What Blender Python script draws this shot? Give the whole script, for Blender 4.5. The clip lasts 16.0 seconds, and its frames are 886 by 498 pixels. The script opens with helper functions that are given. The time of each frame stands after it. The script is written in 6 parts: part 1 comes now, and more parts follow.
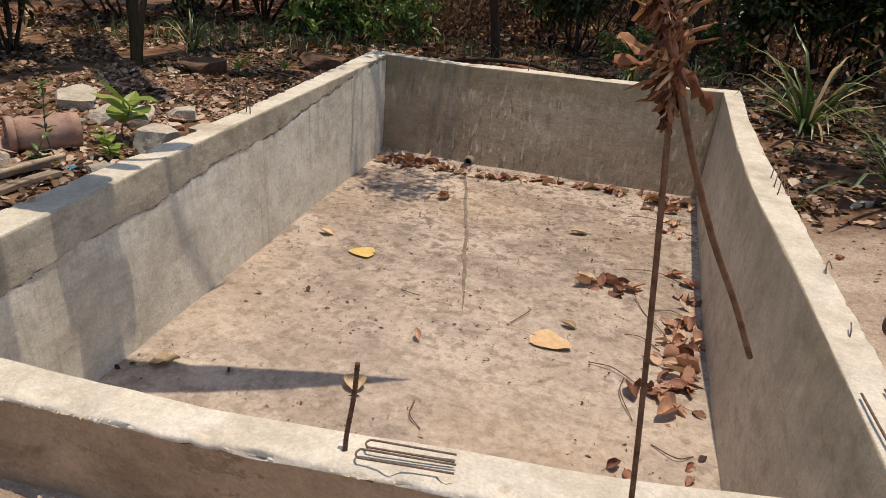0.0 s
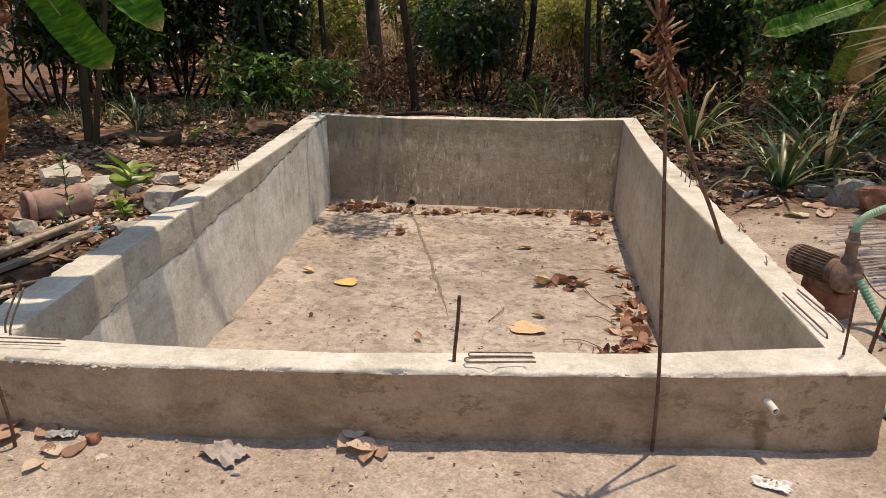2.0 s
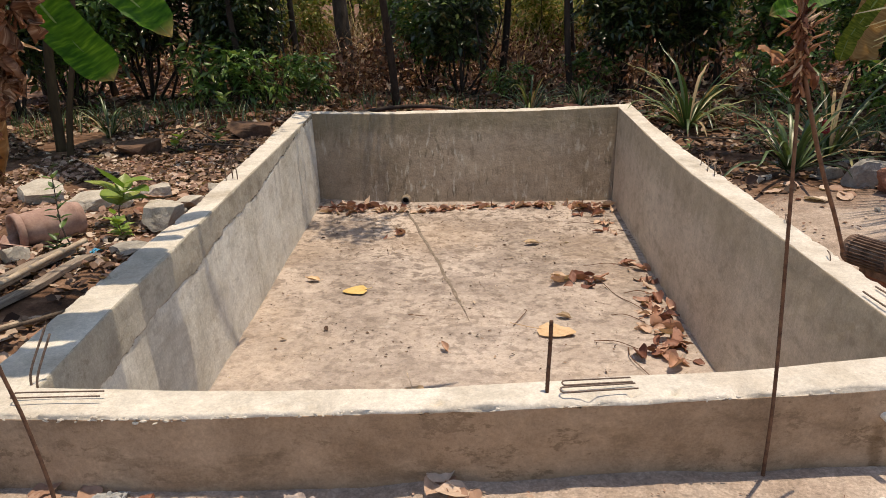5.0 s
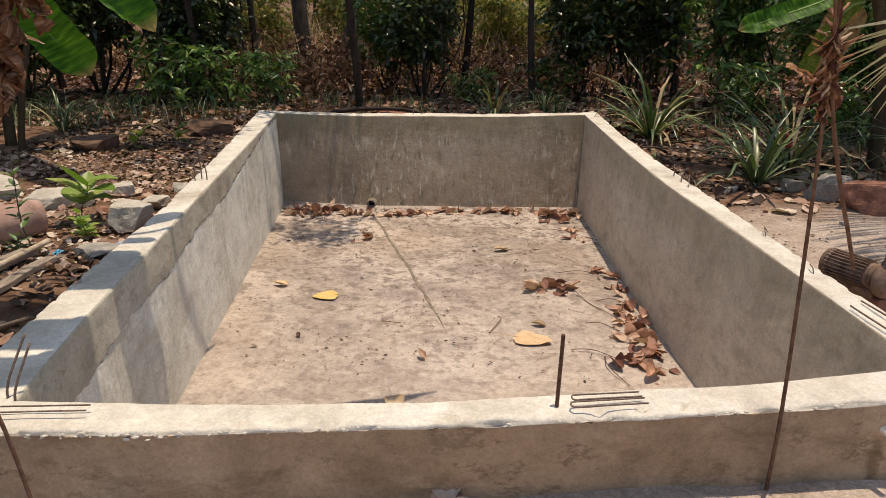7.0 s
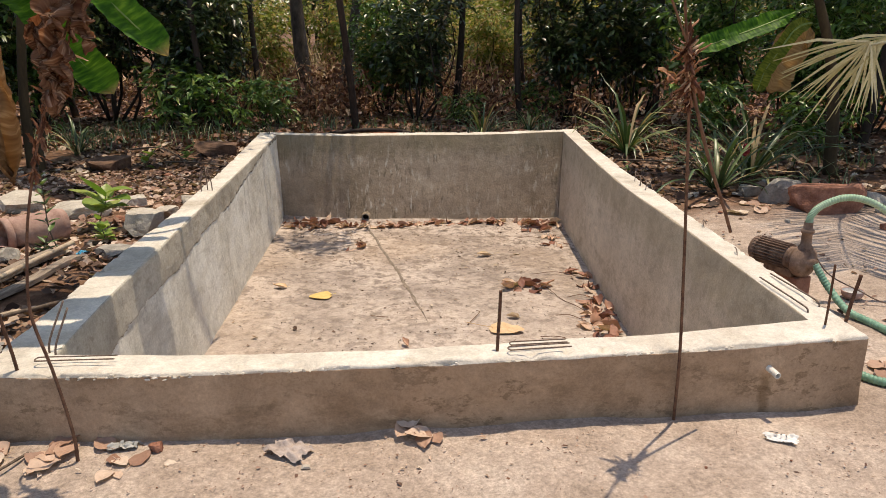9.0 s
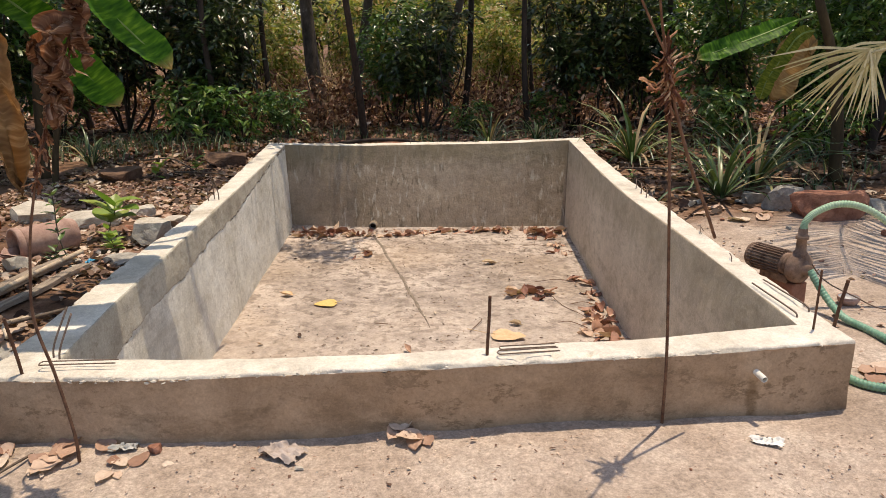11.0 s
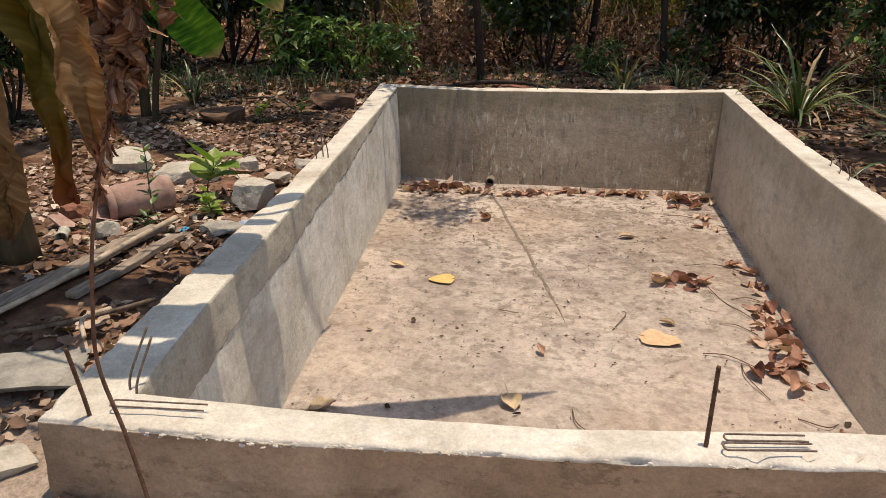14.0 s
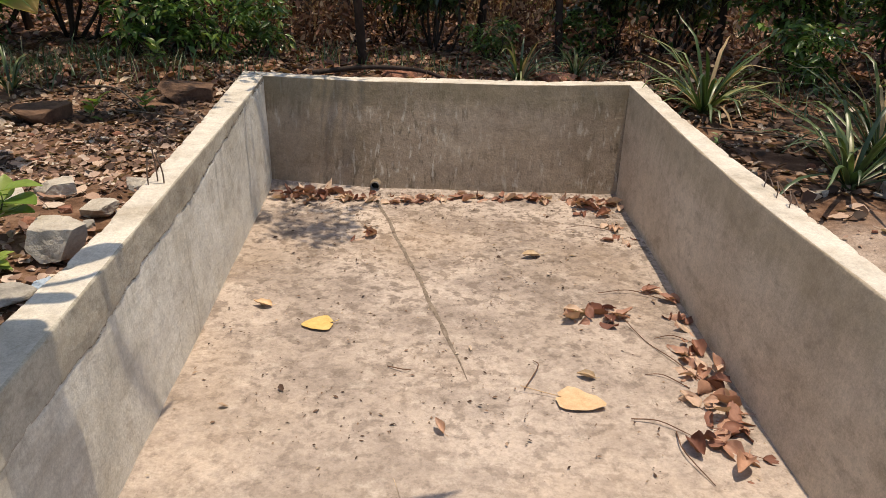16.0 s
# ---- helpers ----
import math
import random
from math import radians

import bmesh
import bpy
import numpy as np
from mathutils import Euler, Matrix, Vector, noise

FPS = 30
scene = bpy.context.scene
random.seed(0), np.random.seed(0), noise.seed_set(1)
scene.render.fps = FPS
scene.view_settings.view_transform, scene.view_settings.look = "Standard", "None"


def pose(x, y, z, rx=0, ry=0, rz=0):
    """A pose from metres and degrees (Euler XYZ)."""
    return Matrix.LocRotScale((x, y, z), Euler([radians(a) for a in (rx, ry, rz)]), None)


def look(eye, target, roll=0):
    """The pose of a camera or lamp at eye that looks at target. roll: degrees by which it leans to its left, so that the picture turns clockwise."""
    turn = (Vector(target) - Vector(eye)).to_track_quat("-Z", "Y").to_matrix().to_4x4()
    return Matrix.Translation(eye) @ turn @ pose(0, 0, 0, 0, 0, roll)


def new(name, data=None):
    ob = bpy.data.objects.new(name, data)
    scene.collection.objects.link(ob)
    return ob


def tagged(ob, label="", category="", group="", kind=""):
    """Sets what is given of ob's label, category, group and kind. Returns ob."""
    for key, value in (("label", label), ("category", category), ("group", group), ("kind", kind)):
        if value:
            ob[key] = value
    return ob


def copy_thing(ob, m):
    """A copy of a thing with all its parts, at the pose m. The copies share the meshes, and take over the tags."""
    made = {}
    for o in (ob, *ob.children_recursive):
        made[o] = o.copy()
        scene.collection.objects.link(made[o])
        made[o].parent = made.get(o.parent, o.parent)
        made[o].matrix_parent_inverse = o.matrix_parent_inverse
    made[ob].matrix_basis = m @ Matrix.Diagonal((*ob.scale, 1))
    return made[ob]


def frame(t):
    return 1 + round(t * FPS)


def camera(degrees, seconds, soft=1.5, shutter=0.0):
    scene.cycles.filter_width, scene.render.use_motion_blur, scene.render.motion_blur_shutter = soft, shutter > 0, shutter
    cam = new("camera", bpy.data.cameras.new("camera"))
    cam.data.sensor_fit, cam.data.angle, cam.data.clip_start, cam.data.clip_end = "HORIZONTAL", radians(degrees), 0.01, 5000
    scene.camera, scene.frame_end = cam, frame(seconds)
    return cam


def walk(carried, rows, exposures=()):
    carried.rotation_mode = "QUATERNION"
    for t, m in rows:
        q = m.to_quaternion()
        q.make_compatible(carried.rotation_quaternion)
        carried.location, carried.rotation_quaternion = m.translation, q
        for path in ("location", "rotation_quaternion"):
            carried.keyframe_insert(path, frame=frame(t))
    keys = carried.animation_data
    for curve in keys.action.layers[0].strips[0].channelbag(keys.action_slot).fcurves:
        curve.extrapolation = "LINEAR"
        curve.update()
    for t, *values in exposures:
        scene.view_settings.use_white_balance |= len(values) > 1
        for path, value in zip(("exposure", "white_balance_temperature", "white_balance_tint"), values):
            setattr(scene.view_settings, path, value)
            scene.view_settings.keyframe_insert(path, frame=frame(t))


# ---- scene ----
cam = camera(61.7, 16.0, soft=0.5)
PATH = [
    (0, (0.122, 0.083, 1.58), (-0.352, 1.864, 0.803), 4.2),
    (0.5, (0.175, -0.159, 1.585), (-0.21, 1.649, 0.822), 1.9),
    (1, (0.022, -0.45, 1.563), (-0.256, 1.413, 0.89), 1.6),
    (1.5, (-0.135, -0.698, 1.587), (-0.373, 1.159, 0.883), 0.6),
    (2, (-0.228, -0.908, 1.56), (-0.463, 0.981, 0.946), 0.1),
    (2.5, (-0.381, -1.01, 1.551), (-0.56, 0.89, 0.951), 1.0),
    (3, (-0.597, -1.024, 1.568), (-0.596, 0.885, 0.973), -0.9),
    (3.5, (-0.69, -1.013, 1.572), (-0.721, 0.896, 0.979), -1.0),
    (4, (-0.694, -0.908, 1.561), (-0.728, 0.997, 0.955), -0.8),
    (4.5, (-0.662, -0.735, 1.587), (-0.725, 1.154, 0.931), -1.1),
    (4.7, (-0.66, -0.704, 1.593), (-0.791, 1.185, 0.947), -1.8),
    (6.8, (-0.921, -0.549, 1.625), (-0.932, 1.337, 0.958), 0.3),
    (7, (-0.887, -0.607, 1.609), (-0.874, 1.287, 0.966), 0.5),
    (7.5, (-0.805, -0.838, 1.557), (-0.809, 1.062, 0.932), 0.9),
    (8, (-0.771, -1.005, 1.577), (-0.754, 0.904, 0.979), 0.0),
    (10.3, (-0.632, -1.301, 1.596), (-0.651, 0.622, 1.049), -0.9),
    (10.5, (-0.626, -1.295, 1.599), (-0.641, 0.631, 1.06), -1.0),
    (11, (-0.606, -1.284, 1.596), (-0.647, 0.639, 1.047), -1.0),
    (11.5, (-0.567, -1.274, 1.591), (-0.614, 0.65, 1.045), -0.9),
    (12, (-0.574, -1.237, 1.585), (-0.693, 0.684, 1.043), -0.7),
    (12.5, (-0.722, -1.035, 1.585), (-0.807, 0.884, 1.026), 0.2),
    (13, (-0.885, -0.851, 1.614), (-0.971, 1.063, 1.041), -0.8),
    (13.5, (-0.946, -0.632, 1.599), (-1.157, 1.248, 0.948), -1.2),
    (14, (-0.974, -0.355, 1.651), (-1.255, 1.489, 0.928), -0.3),
    (14.5, (-1.082, -0.122, 1.674), (-1.242, 1.697, 0.859), 1.4),
    (15, (-1.122, 0.156, 1.682), (-1.121, 1.955, 0.809), 2.0),
    (15.5, (-1.092, 0.412, 1.692), (-1.068, 2.246, 0.895), 0.1),
    (16, (-1.025, 0.714, 1.709), (-1.011, 2.547, 0.909), 1.7),
]
walk(cam, [(t, look(eye, target, roll)) for t, eye, target, roll in PATH],
     [(0.0, 0.20, 7330, 14), (1.5, 0.26, 7330, 14), (3.0, 0.42, 7330, 14), (7.0, 0.34, 7330, 14), (7.5, 0.42, 7330, 14), (8.0, 0.45, 7330, 14), (11.0, 0.54, 7330, 14), (12.5, 0.54, 7330, 14), (13.0, 0.54, 7330, 14), (13.5, 0.40, 7330, 14), (14.0, 0.36, 7330, 14), (15.0, 0.31, 7330, 14), (16.0, 0.44, 7330, 14)])

# ---- light ----
SUN = Vector((0.122, 0.14, 1.0)).normalized()          # towards the sun
world = bpy.data.worlds.new("world")
scene.world = world
world.use_nodes = True
wn = world.node_tree.nodes
sky = wn.new("ShaderNodeTexSky")
sky.sky_type = 'NISHITA'
sky.sun_disc = False
sky.sun_elevation = math.asin(SUN.z)
sky.sun_rotation = math.atan2(SUN.x, SUN.y)
wn["Background"].inputs[1].default_value = 0.135
world.node_tree.links.new(sky.outputs[0], wn["Background"].inputs[0])
sun_data = bpy.data.lights.new("sun", 'SUN')
sun_data.energy = 3.05
sun_data.angle = radians(0.55)
sun_data.color = (1.0, 0.92, 0.78)
sun = new("sun", sun_data)
sun.matrix_world = look(SUN * 30, (0, 0, 0))


# ---- materials ----
def nodes_of(name):
    m = bpy.data.materials.new(name)
    m.use_nodes = True
    nt = m.node_tree
    return m, nt, nt.nodes["Principled BSDF"]


def coords(nt, scale=(1, 1, 1), source="Object"):
    if source == "World":
        out = nt.nodes.new("ShaderNodeNewGeometry").outputs["Position"]
    else:
        out = nt.nodes.new("ShaderNodeTexCoord").outputs[source]
    mp = nt.nodes.new("ShaderNodeMapping")
    mp.inputs["Scale"].default_value = scale
    nt.links.new(out, mp.inputs[0])
    return mp.outputs[0]


def noise_of(nt, co, scale, detail=5.0, rough=0.55, kind="ShaderNodeTexNoise"):
    n = nt.nodes.new(kind)
    n.inputs["Scale"].default_value = scale
    if kind == "ShaderNodeTexNoise":
        n.inputs["Detail"].default_value = detail
        n.inputs["Roughness"].default_value = rough
    nt.links.new(co, n.inputs["Vector"])
    return n.outputs[0]


def ramp(nt, fac, stops):
    r = nt.nodes.new("ShaderNodeValToRGB")
    e = r.color_ramp.elements
    while len(e) < len(stops):
        e.new(0.5)
    for el, (p, c) in zip(e, stops):
        el.position = p
        el.color = (*c, 1) if len(c) == 3 else c
    nt.links.new(fac, r.inputs[0])
    return r.outputs[0]


def mix(nt, fac, a, b, how='MIX'):
    m = nt.nodes.new("ShaderNodeMix")
    m.data_type = 'RGBA'
    m.blend_type = how
    for sock, v in ((m.inputs[0], fac), (m.inputs[6], a), (m.inputs[7], b)):
        if isinstance(v, (int, float)):
            sock.default_value = v
        elif isinstance(v, tuple):
            sock.default_value = (*v, 1)
        else:
            nt.links.new(v, sock)
    return m.outputs[2]


def grey(v):
    return (v, v, v)


def bump(nt, b, height, strength, dist):
    n = nt.nodes.new("ShaderNodeBump")
    n.inputs["Strength"].default_value = strength
    n.inputs["Distance"].default_value = dist
    nt.links.new(height, n.inputs["Height"])
    nt.links.new(n.outputs[0], b.inputs["Normal"])


def height_mask(nt, co, axis, lo, hi, wob, amount):
    """0 below lo and 1 above hi along a world axis, the edge shifted by wob."""
    sep = nt.nodes.new("ShaderNodeSeparateXYZ")
    nt.links.new(co, sep.inputs[0])
    a = nt.nodes.new("ShaderNodeMath")
    a.operation = 'MULTIPLY_ADD'
    nt.links.new(wob, a.inputs[0])
    a.inputs[1].default_value = amount * 2
    nt.links.new(sep.outputs[axis], a.inputs[2])
    r = nt.nodes.new("ShaderNodeMapRange")
    nt.links.new(a.outputs[0], r.inputs[0])
    r.inputs[1].default_value = lo + amount
    r.inputs[2].default_value = hi + amount
    return r.outputs[0]


def plaster(name, pale, mid, dark, streaks=0.0, stain=(0.30, 0.23, 0.16), stain_amt=0.4, blotch=1.6, spots=0.0, band=None, run=None):
    """Cement plaster: cloudy tone, blotches, run-down streaks, trowel grain."""
    m, nt, b = nodes_of(name)
    co = coords(nt, source="World")
    cloud = noise_of(nt, co, blotch, 6, 0.6)
    col = ramp(nt, cloud, [(0.28, dark), (0.48, mid), (0.72, pale)])
    fine = noise_of(nt, co, 34, 6, 0.7)
    col = mix(nt, 0.4, col, ramp(nt, fine, [(0.3, grey(0.62)), (0.7, grey(1.18))]), 'MULTIPLY')
    st = noise_of(nt, coords(nt, (1, 1, 2.2), "World"), 2.7, 8, 0.68)
    stf = ramp(nt, st, [(0.52, grey(0)), (0.66, grey(stain_amt))])
    col = mix(nt, stf, col, stain)
    if spots:
        sp = noise_of(nt, coords(nt, (1, 1, 1.7), "World"), 8.0, 9, 0.72)
        patch = ramp(nt, noise_of(nt, coords(nt, (1, 1, 1.3), "World"), 1.9, 4, 0.55), [(0.42, grey(0.1)), (0.58, grey(1))])
        col = mix(nt, mix(nt, 1.0, ramp(nt, sp, [(0.545, grey(0)), (0.60, grey(spots))]), patch, 'MULTIPLY'), col, stain)
        pale_sp = noise_of(nt, coords(nt, (1, 1, 1.4), "World"), 11.0, 8, 0.7)
        col = mix(nt, ramp(nt, pale_sp, [(0.58, grey(0)), (0.68, grey(0.35))]), col, pale)
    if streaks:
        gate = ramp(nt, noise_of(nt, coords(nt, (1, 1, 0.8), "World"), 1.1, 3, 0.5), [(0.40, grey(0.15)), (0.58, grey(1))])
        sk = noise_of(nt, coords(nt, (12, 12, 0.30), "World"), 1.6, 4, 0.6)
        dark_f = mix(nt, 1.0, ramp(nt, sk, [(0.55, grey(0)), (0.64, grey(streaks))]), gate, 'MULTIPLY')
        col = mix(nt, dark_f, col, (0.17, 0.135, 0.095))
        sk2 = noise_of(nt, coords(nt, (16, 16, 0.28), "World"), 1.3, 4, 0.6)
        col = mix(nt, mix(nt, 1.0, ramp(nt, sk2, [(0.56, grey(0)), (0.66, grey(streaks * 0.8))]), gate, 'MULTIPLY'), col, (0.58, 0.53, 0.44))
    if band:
        # above a height the plaster takes a darker tone, its lower edge drawn out in runs
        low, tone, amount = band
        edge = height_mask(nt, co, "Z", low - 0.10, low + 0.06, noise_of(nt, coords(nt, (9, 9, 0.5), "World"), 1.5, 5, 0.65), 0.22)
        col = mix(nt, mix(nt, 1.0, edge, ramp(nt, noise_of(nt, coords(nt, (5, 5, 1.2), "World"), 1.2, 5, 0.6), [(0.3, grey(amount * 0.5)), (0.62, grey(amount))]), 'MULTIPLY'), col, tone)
    if run:
        # rust-brown run below a spout
        x, z = run
        wob = noise_of(nt, coords(nt, (6, 6, 6), "World"), 2.0, 4, 0.6)
        m1 = mix(nt, 1.0, height_mask(nt, co, "X", x - 0.035, x - 0.010, wob, 0.03), height_mask(nt, co, "X", x + 0.030, x + 0.008, wob, 0.03), 'MULTIPLY')
        m1 = mix(nt, 1.0, m1, height_mask(nt, co, "Z", z + 0.01, z - 0.02, wob, 0.02), 'MULTIPLY')
        col = mix(nt, mix(nt, 1.0, m1, grey(0.6), 'MULTIPLY'), col, (0.13, 0.075, 0.035))
    scuff = noise_of(nt, coords(nt, (1.0, 1.0, 1.5), "World"), 7.0, 9, 0.72)
    col = mix(nt, 0.6, col, ramp(nt, scuff, [(0.36, grey(0.8)), (0.5, grey(1.0)), (0.66, grey(1.13))]), 'MULTIPLY')
    grit = noise_of(nt, co, 90, 3, 0.8)
    col = mix(nt, 0.35, col, ramp(nt, grit, [(0.35, grey(0.62)), (0.65, grey(1.25))]), 'MULTIPLY')
    specks = noise_of(nt, co, 120, 2, 0.5)
    col = mix(nt, ramp(nt, specks, [(0.70, grey(0)), (0.76, grey(0.45))]), col, (0.16, 0.13, 0.10))
    nt.links.new(col, b.inputs["Base Color"])
    b.inputs["Roughness"].default_value = 0.92
    b.inputs["Specular IOR Level"].default_value = 0.2
    bump(nt, b, mix(nt, 0.5, fine, noise_of(nt, co, 9, 5, 0.6)), 0.7, 0.014)
    return m


M_IN = plaster("plaster_inner", (0.82, 0.80, 0.72), (0.72, 0.69, 0.605), (0.55, 0.515, 0.43), 0.3, (0.36, 0.30, 0.215), stain_amt=0.35, spots=0.25)
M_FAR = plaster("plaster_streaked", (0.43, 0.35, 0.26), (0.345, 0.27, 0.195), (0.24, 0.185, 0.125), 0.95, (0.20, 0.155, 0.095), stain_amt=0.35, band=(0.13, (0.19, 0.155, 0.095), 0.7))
# its band puts the shade of the wall's upper part into the colour
M_SIDE = plaster("plaster_brownish", (0.71, 0.605, 0.475), (0.62, 0.51, 0.39), (0.475, 0.375, 0.275), 0.07, stain_amt=0.5, blotch=1.0, spots=0.3, band=(0.10, (0.36, 0.29, 0.195), 0.6))
M_LIP = plaster("plaster_lip", (0.52, 0.48, 0.40), (0.43, 0.39, 0.315), (0.31, 0.27, 0.21), 0.1, (0.21, 0.17, 0.12), 0.5, 2.4, 0.4)
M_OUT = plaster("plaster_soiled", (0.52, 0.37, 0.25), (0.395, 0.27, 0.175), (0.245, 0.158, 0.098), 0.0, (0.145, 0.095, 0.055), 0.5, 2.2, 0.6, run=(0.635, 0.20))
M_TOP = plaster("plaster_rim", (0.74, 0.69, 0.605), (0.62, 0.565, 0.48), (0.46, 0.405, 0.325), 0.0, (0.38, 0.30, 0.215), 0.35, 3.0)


def floor_material():
    m, nt, b = nodes_of("dusty_screed")
    co = coords(nt, source="World")
    wide = noise_of(nt, co, 0.95, 6, 0.62)
    col = ramp(nt, wide, [(0.32, (0.35, 0.285, 0.235)), (0.47, (0.455, 0.375, 0.315)), (0.66, (0.56, 0.47, 0.40))])
    # damp grey patches, denser towards the drain
    pat = noise_of(nt, coords(nt, (1, 1.3, 1), "World"), 1.9, 9, 0.68)
    far = height_mask(nt, co, "Y", 3.4, 6.4, wide, 0.6)
    thick = mix(nt, far, grey(0.45), grey(1.0))
    col = mix(nt, mix(nt, 1.0, ramp(nt, pat, [(0.46, grey(0)), (0.60, grey(0.9))]), thick, 'MULTIPLY'), col, (0.26, 0.21, 0.178))
    # flaking crust of dried silt
    crust = noise_of(nt, co, 9.5, 7, 0.6)
    col = mix(nt, mix(nt, 1.0, ramp(nt, crust, [(0.53, grey(0)), (0.59, grey(0.9))]), thick, 'MULTIPLY'), col, (0.205, 0.162, 0.133))
    col = mix(nt, ramp(nt, noise_of(nt, co, 6.0, 8, 0.66), [(0.54, grey(0)), (0.68, grey(0.5))]), col, (0.66, 0.57, 0.49))
    flake = noise_of(nt, coords(nt, (1, 1.2, 1), "World"), 19.0, 5, 0.6)
    col = mix(nt, mix(nt, 1.0, ramp(nt, flake, [(0.575, grey(0)), (0.605, grey(0.75))]), far, 'MULTIPLY'), col, (0.185, 0.145, 0.118))
    tan = noise_of(nt, co, 0.6, 4, 0.5)
    col = mix(nt, ramp(nt, tan, [(0.50, grey(0)), (0.68, grey(0.35))]), col, (0.46, 0.33, 0.22))
    grain = noise_of(nt, co, 60, 5, 0.7)
    col = mix(nt, 0.45, col, ramp(nt, grain, [(0.34, grey(0.72)), (0.66, grey(1.15))]), 'MULTIPLY')
    mott = noise_of(nt, co, 20, 6, 0.72)
    col = mix(nt, 0.6, col, ramp(nt, mott, [(0.38, grey(0.66)), (0.5, grey(0.99)), (0.64, grey(1.14))]), 'MULTIPLY')
    nt.links.new(col, b.inputs["Base Color"])
    b.inputs["Roughness"].default_value = 0.95
    b.inputs["Specular IOR Level"].default_value = 0.15
    bump(nt, b, mix(nt, 0.35, crust, mott), 0.9, 0.03)
    return m


def ground_material():
    m, nt, b = nodes_of("sandy_earth")
    co = coords(nt, source="World")
    sand = ramp(nt, noise_of(nt, co, 2.2, 7, 0.6), [(0.3, (0.32, 0.245, 0.19)), (0.5, (0.45, 0.355, 0.285)), (0.7, (0.56, 0.465, 0.385))])
    grain = noise_of(nt, co, 75, 5, 0.75)
    sand = mix(nt, 0.65, sand, ramp(nt, grain, [(0.34, grey(0.5)), (0.66, grey(1.3))]), 'MULTIPLY')
    sand = mix(nt, 0.7, sand, ramp(nt, noise_of(nt, co, 24, 6, 0.75), [(0.36, grey(0.66)), (0.64, grey(1.22))]), 'MULTIPLY')
    soil = ramp(nt, noise_of(nt, co, 6.0, 7, 0.65), [(0.3, (0.07, 0.038, 0.024)), (0.5, (0.17, 0.095, 0.06)), (0.72, (0.34, 0.215, 0.145))])
    soil = mix(nt, 0.6, soil, ramp(nt, grain, [(0.3, grey(0.5)), (0.7, grey(1.25))]), 'MULTIPLY')
    # swept sand round the tank's front and by the pump, soil elsewhere
    sep = nt.nodes.new("ShaderNodeSeparateXYZ")
    nt.links.new(co, sep.inputs[0])
    wob = noise_of(nt, co, 1.3, 5, 0.6)

    def edge(sock, lo, hi, wob_amt=0.8):
        a = nt.nodes.new("ShaderNodeMath")
        a.operation = 'MULTIPLY_ADD'
        nt.links.new(wob, a.inputs[0])
        a.inputs[1].default_value = wob_amt * 2
        nt.links.new(sock, a.inputs[2])
        r = nt.nodes.new("ShaderNodeMapRange")
        nt.links.new(a.outputs[0], r.inputs[0])
        r.inputs[1].default_value = lo + wob_amt
        r.inputs[2].default_value = hi + wob_amt
        return r.outputs[0]

    def combine(op, p, q):
        a = nt.nodes.new("ShaderNodeMath")
        a.operation = op
        nt.links.new(p, a.inputs[0])
        nt.links.new(q, a.inputs[1])
        return a.outputs[0]

    back = edge(sep.outputs[1], 4.6, 5.4)
    leftside = combine('MULTIPLY', edge(sep.outputs[0], -2.45, -2.8, 0.2), edge(sep.outputs[1], 1.5, 2.3, 0.4))
    fac = combine('MAXIMUM', back, leftside)
    nt.links.new(mix(nt, fac, sand, soil), b.inputs["Base Color"])
    b.inputs["Roughness"].default_value = 0.97
    b.inputs["Specular IOR Level"].default_value = 0.1
    bump(nt, b, mix(nt, 0.5, grain, noise_of(nt, co, 16, 6, 0.7)), 0.7, 0.02)
    return m


def island_material(name, stops, rough=0.7, translucent=0.0, per="island", grain=1.0, spec=0.3):
    """Leaves, twigs: colour by piece, with a fine mottling."""
    m, nt, b = nodes_of(name)
    if per == "island":
        rnd = nt.nodes.new("ShaderNodeNewGeometry").outputs["Random Per Island"]
    else:
        rnd = nt.nodes.new("ShaderNodeObjectInfo").outputs["Random"]
    col = ramp(nt, rnd, stops)
    n = noise_of(nt, coords(nt), 30 * grain, 5, 0.65)
    col = mix(nt, 0.55, col, ramp(nt, n, [(0.3, grey(0.6)), (0.7, grey(1.25))]), 'MULTIPLY')
    nt.links.new(col, b.inputs["Base Color"])
    b.inputs["Roughness"].default_value = rough
    b.inputs["Specular IOR Level"].default_value = spec
    if translucent:
        tr = nt.nodes.new("ShaderNodeBsdfTranslucent")
        ms = nt.nodes.new("ShaderNodeMixShader")
        ms.inputs[0].default_value = translucent
        nt.links.new(mix(nt, 1.0, col, (1.1, 1.15, 0.6), 'MULTIPLY'), tr.inputs[0])
        nt.links.new(b.outputs[0], ms.inputs[1])
        nt.links.new(tr.outputs[0], ms.inputs[2])
        nt.links.new(ms.outputs[0], nt.nodes["Material Output"].inputs[0])
    return m


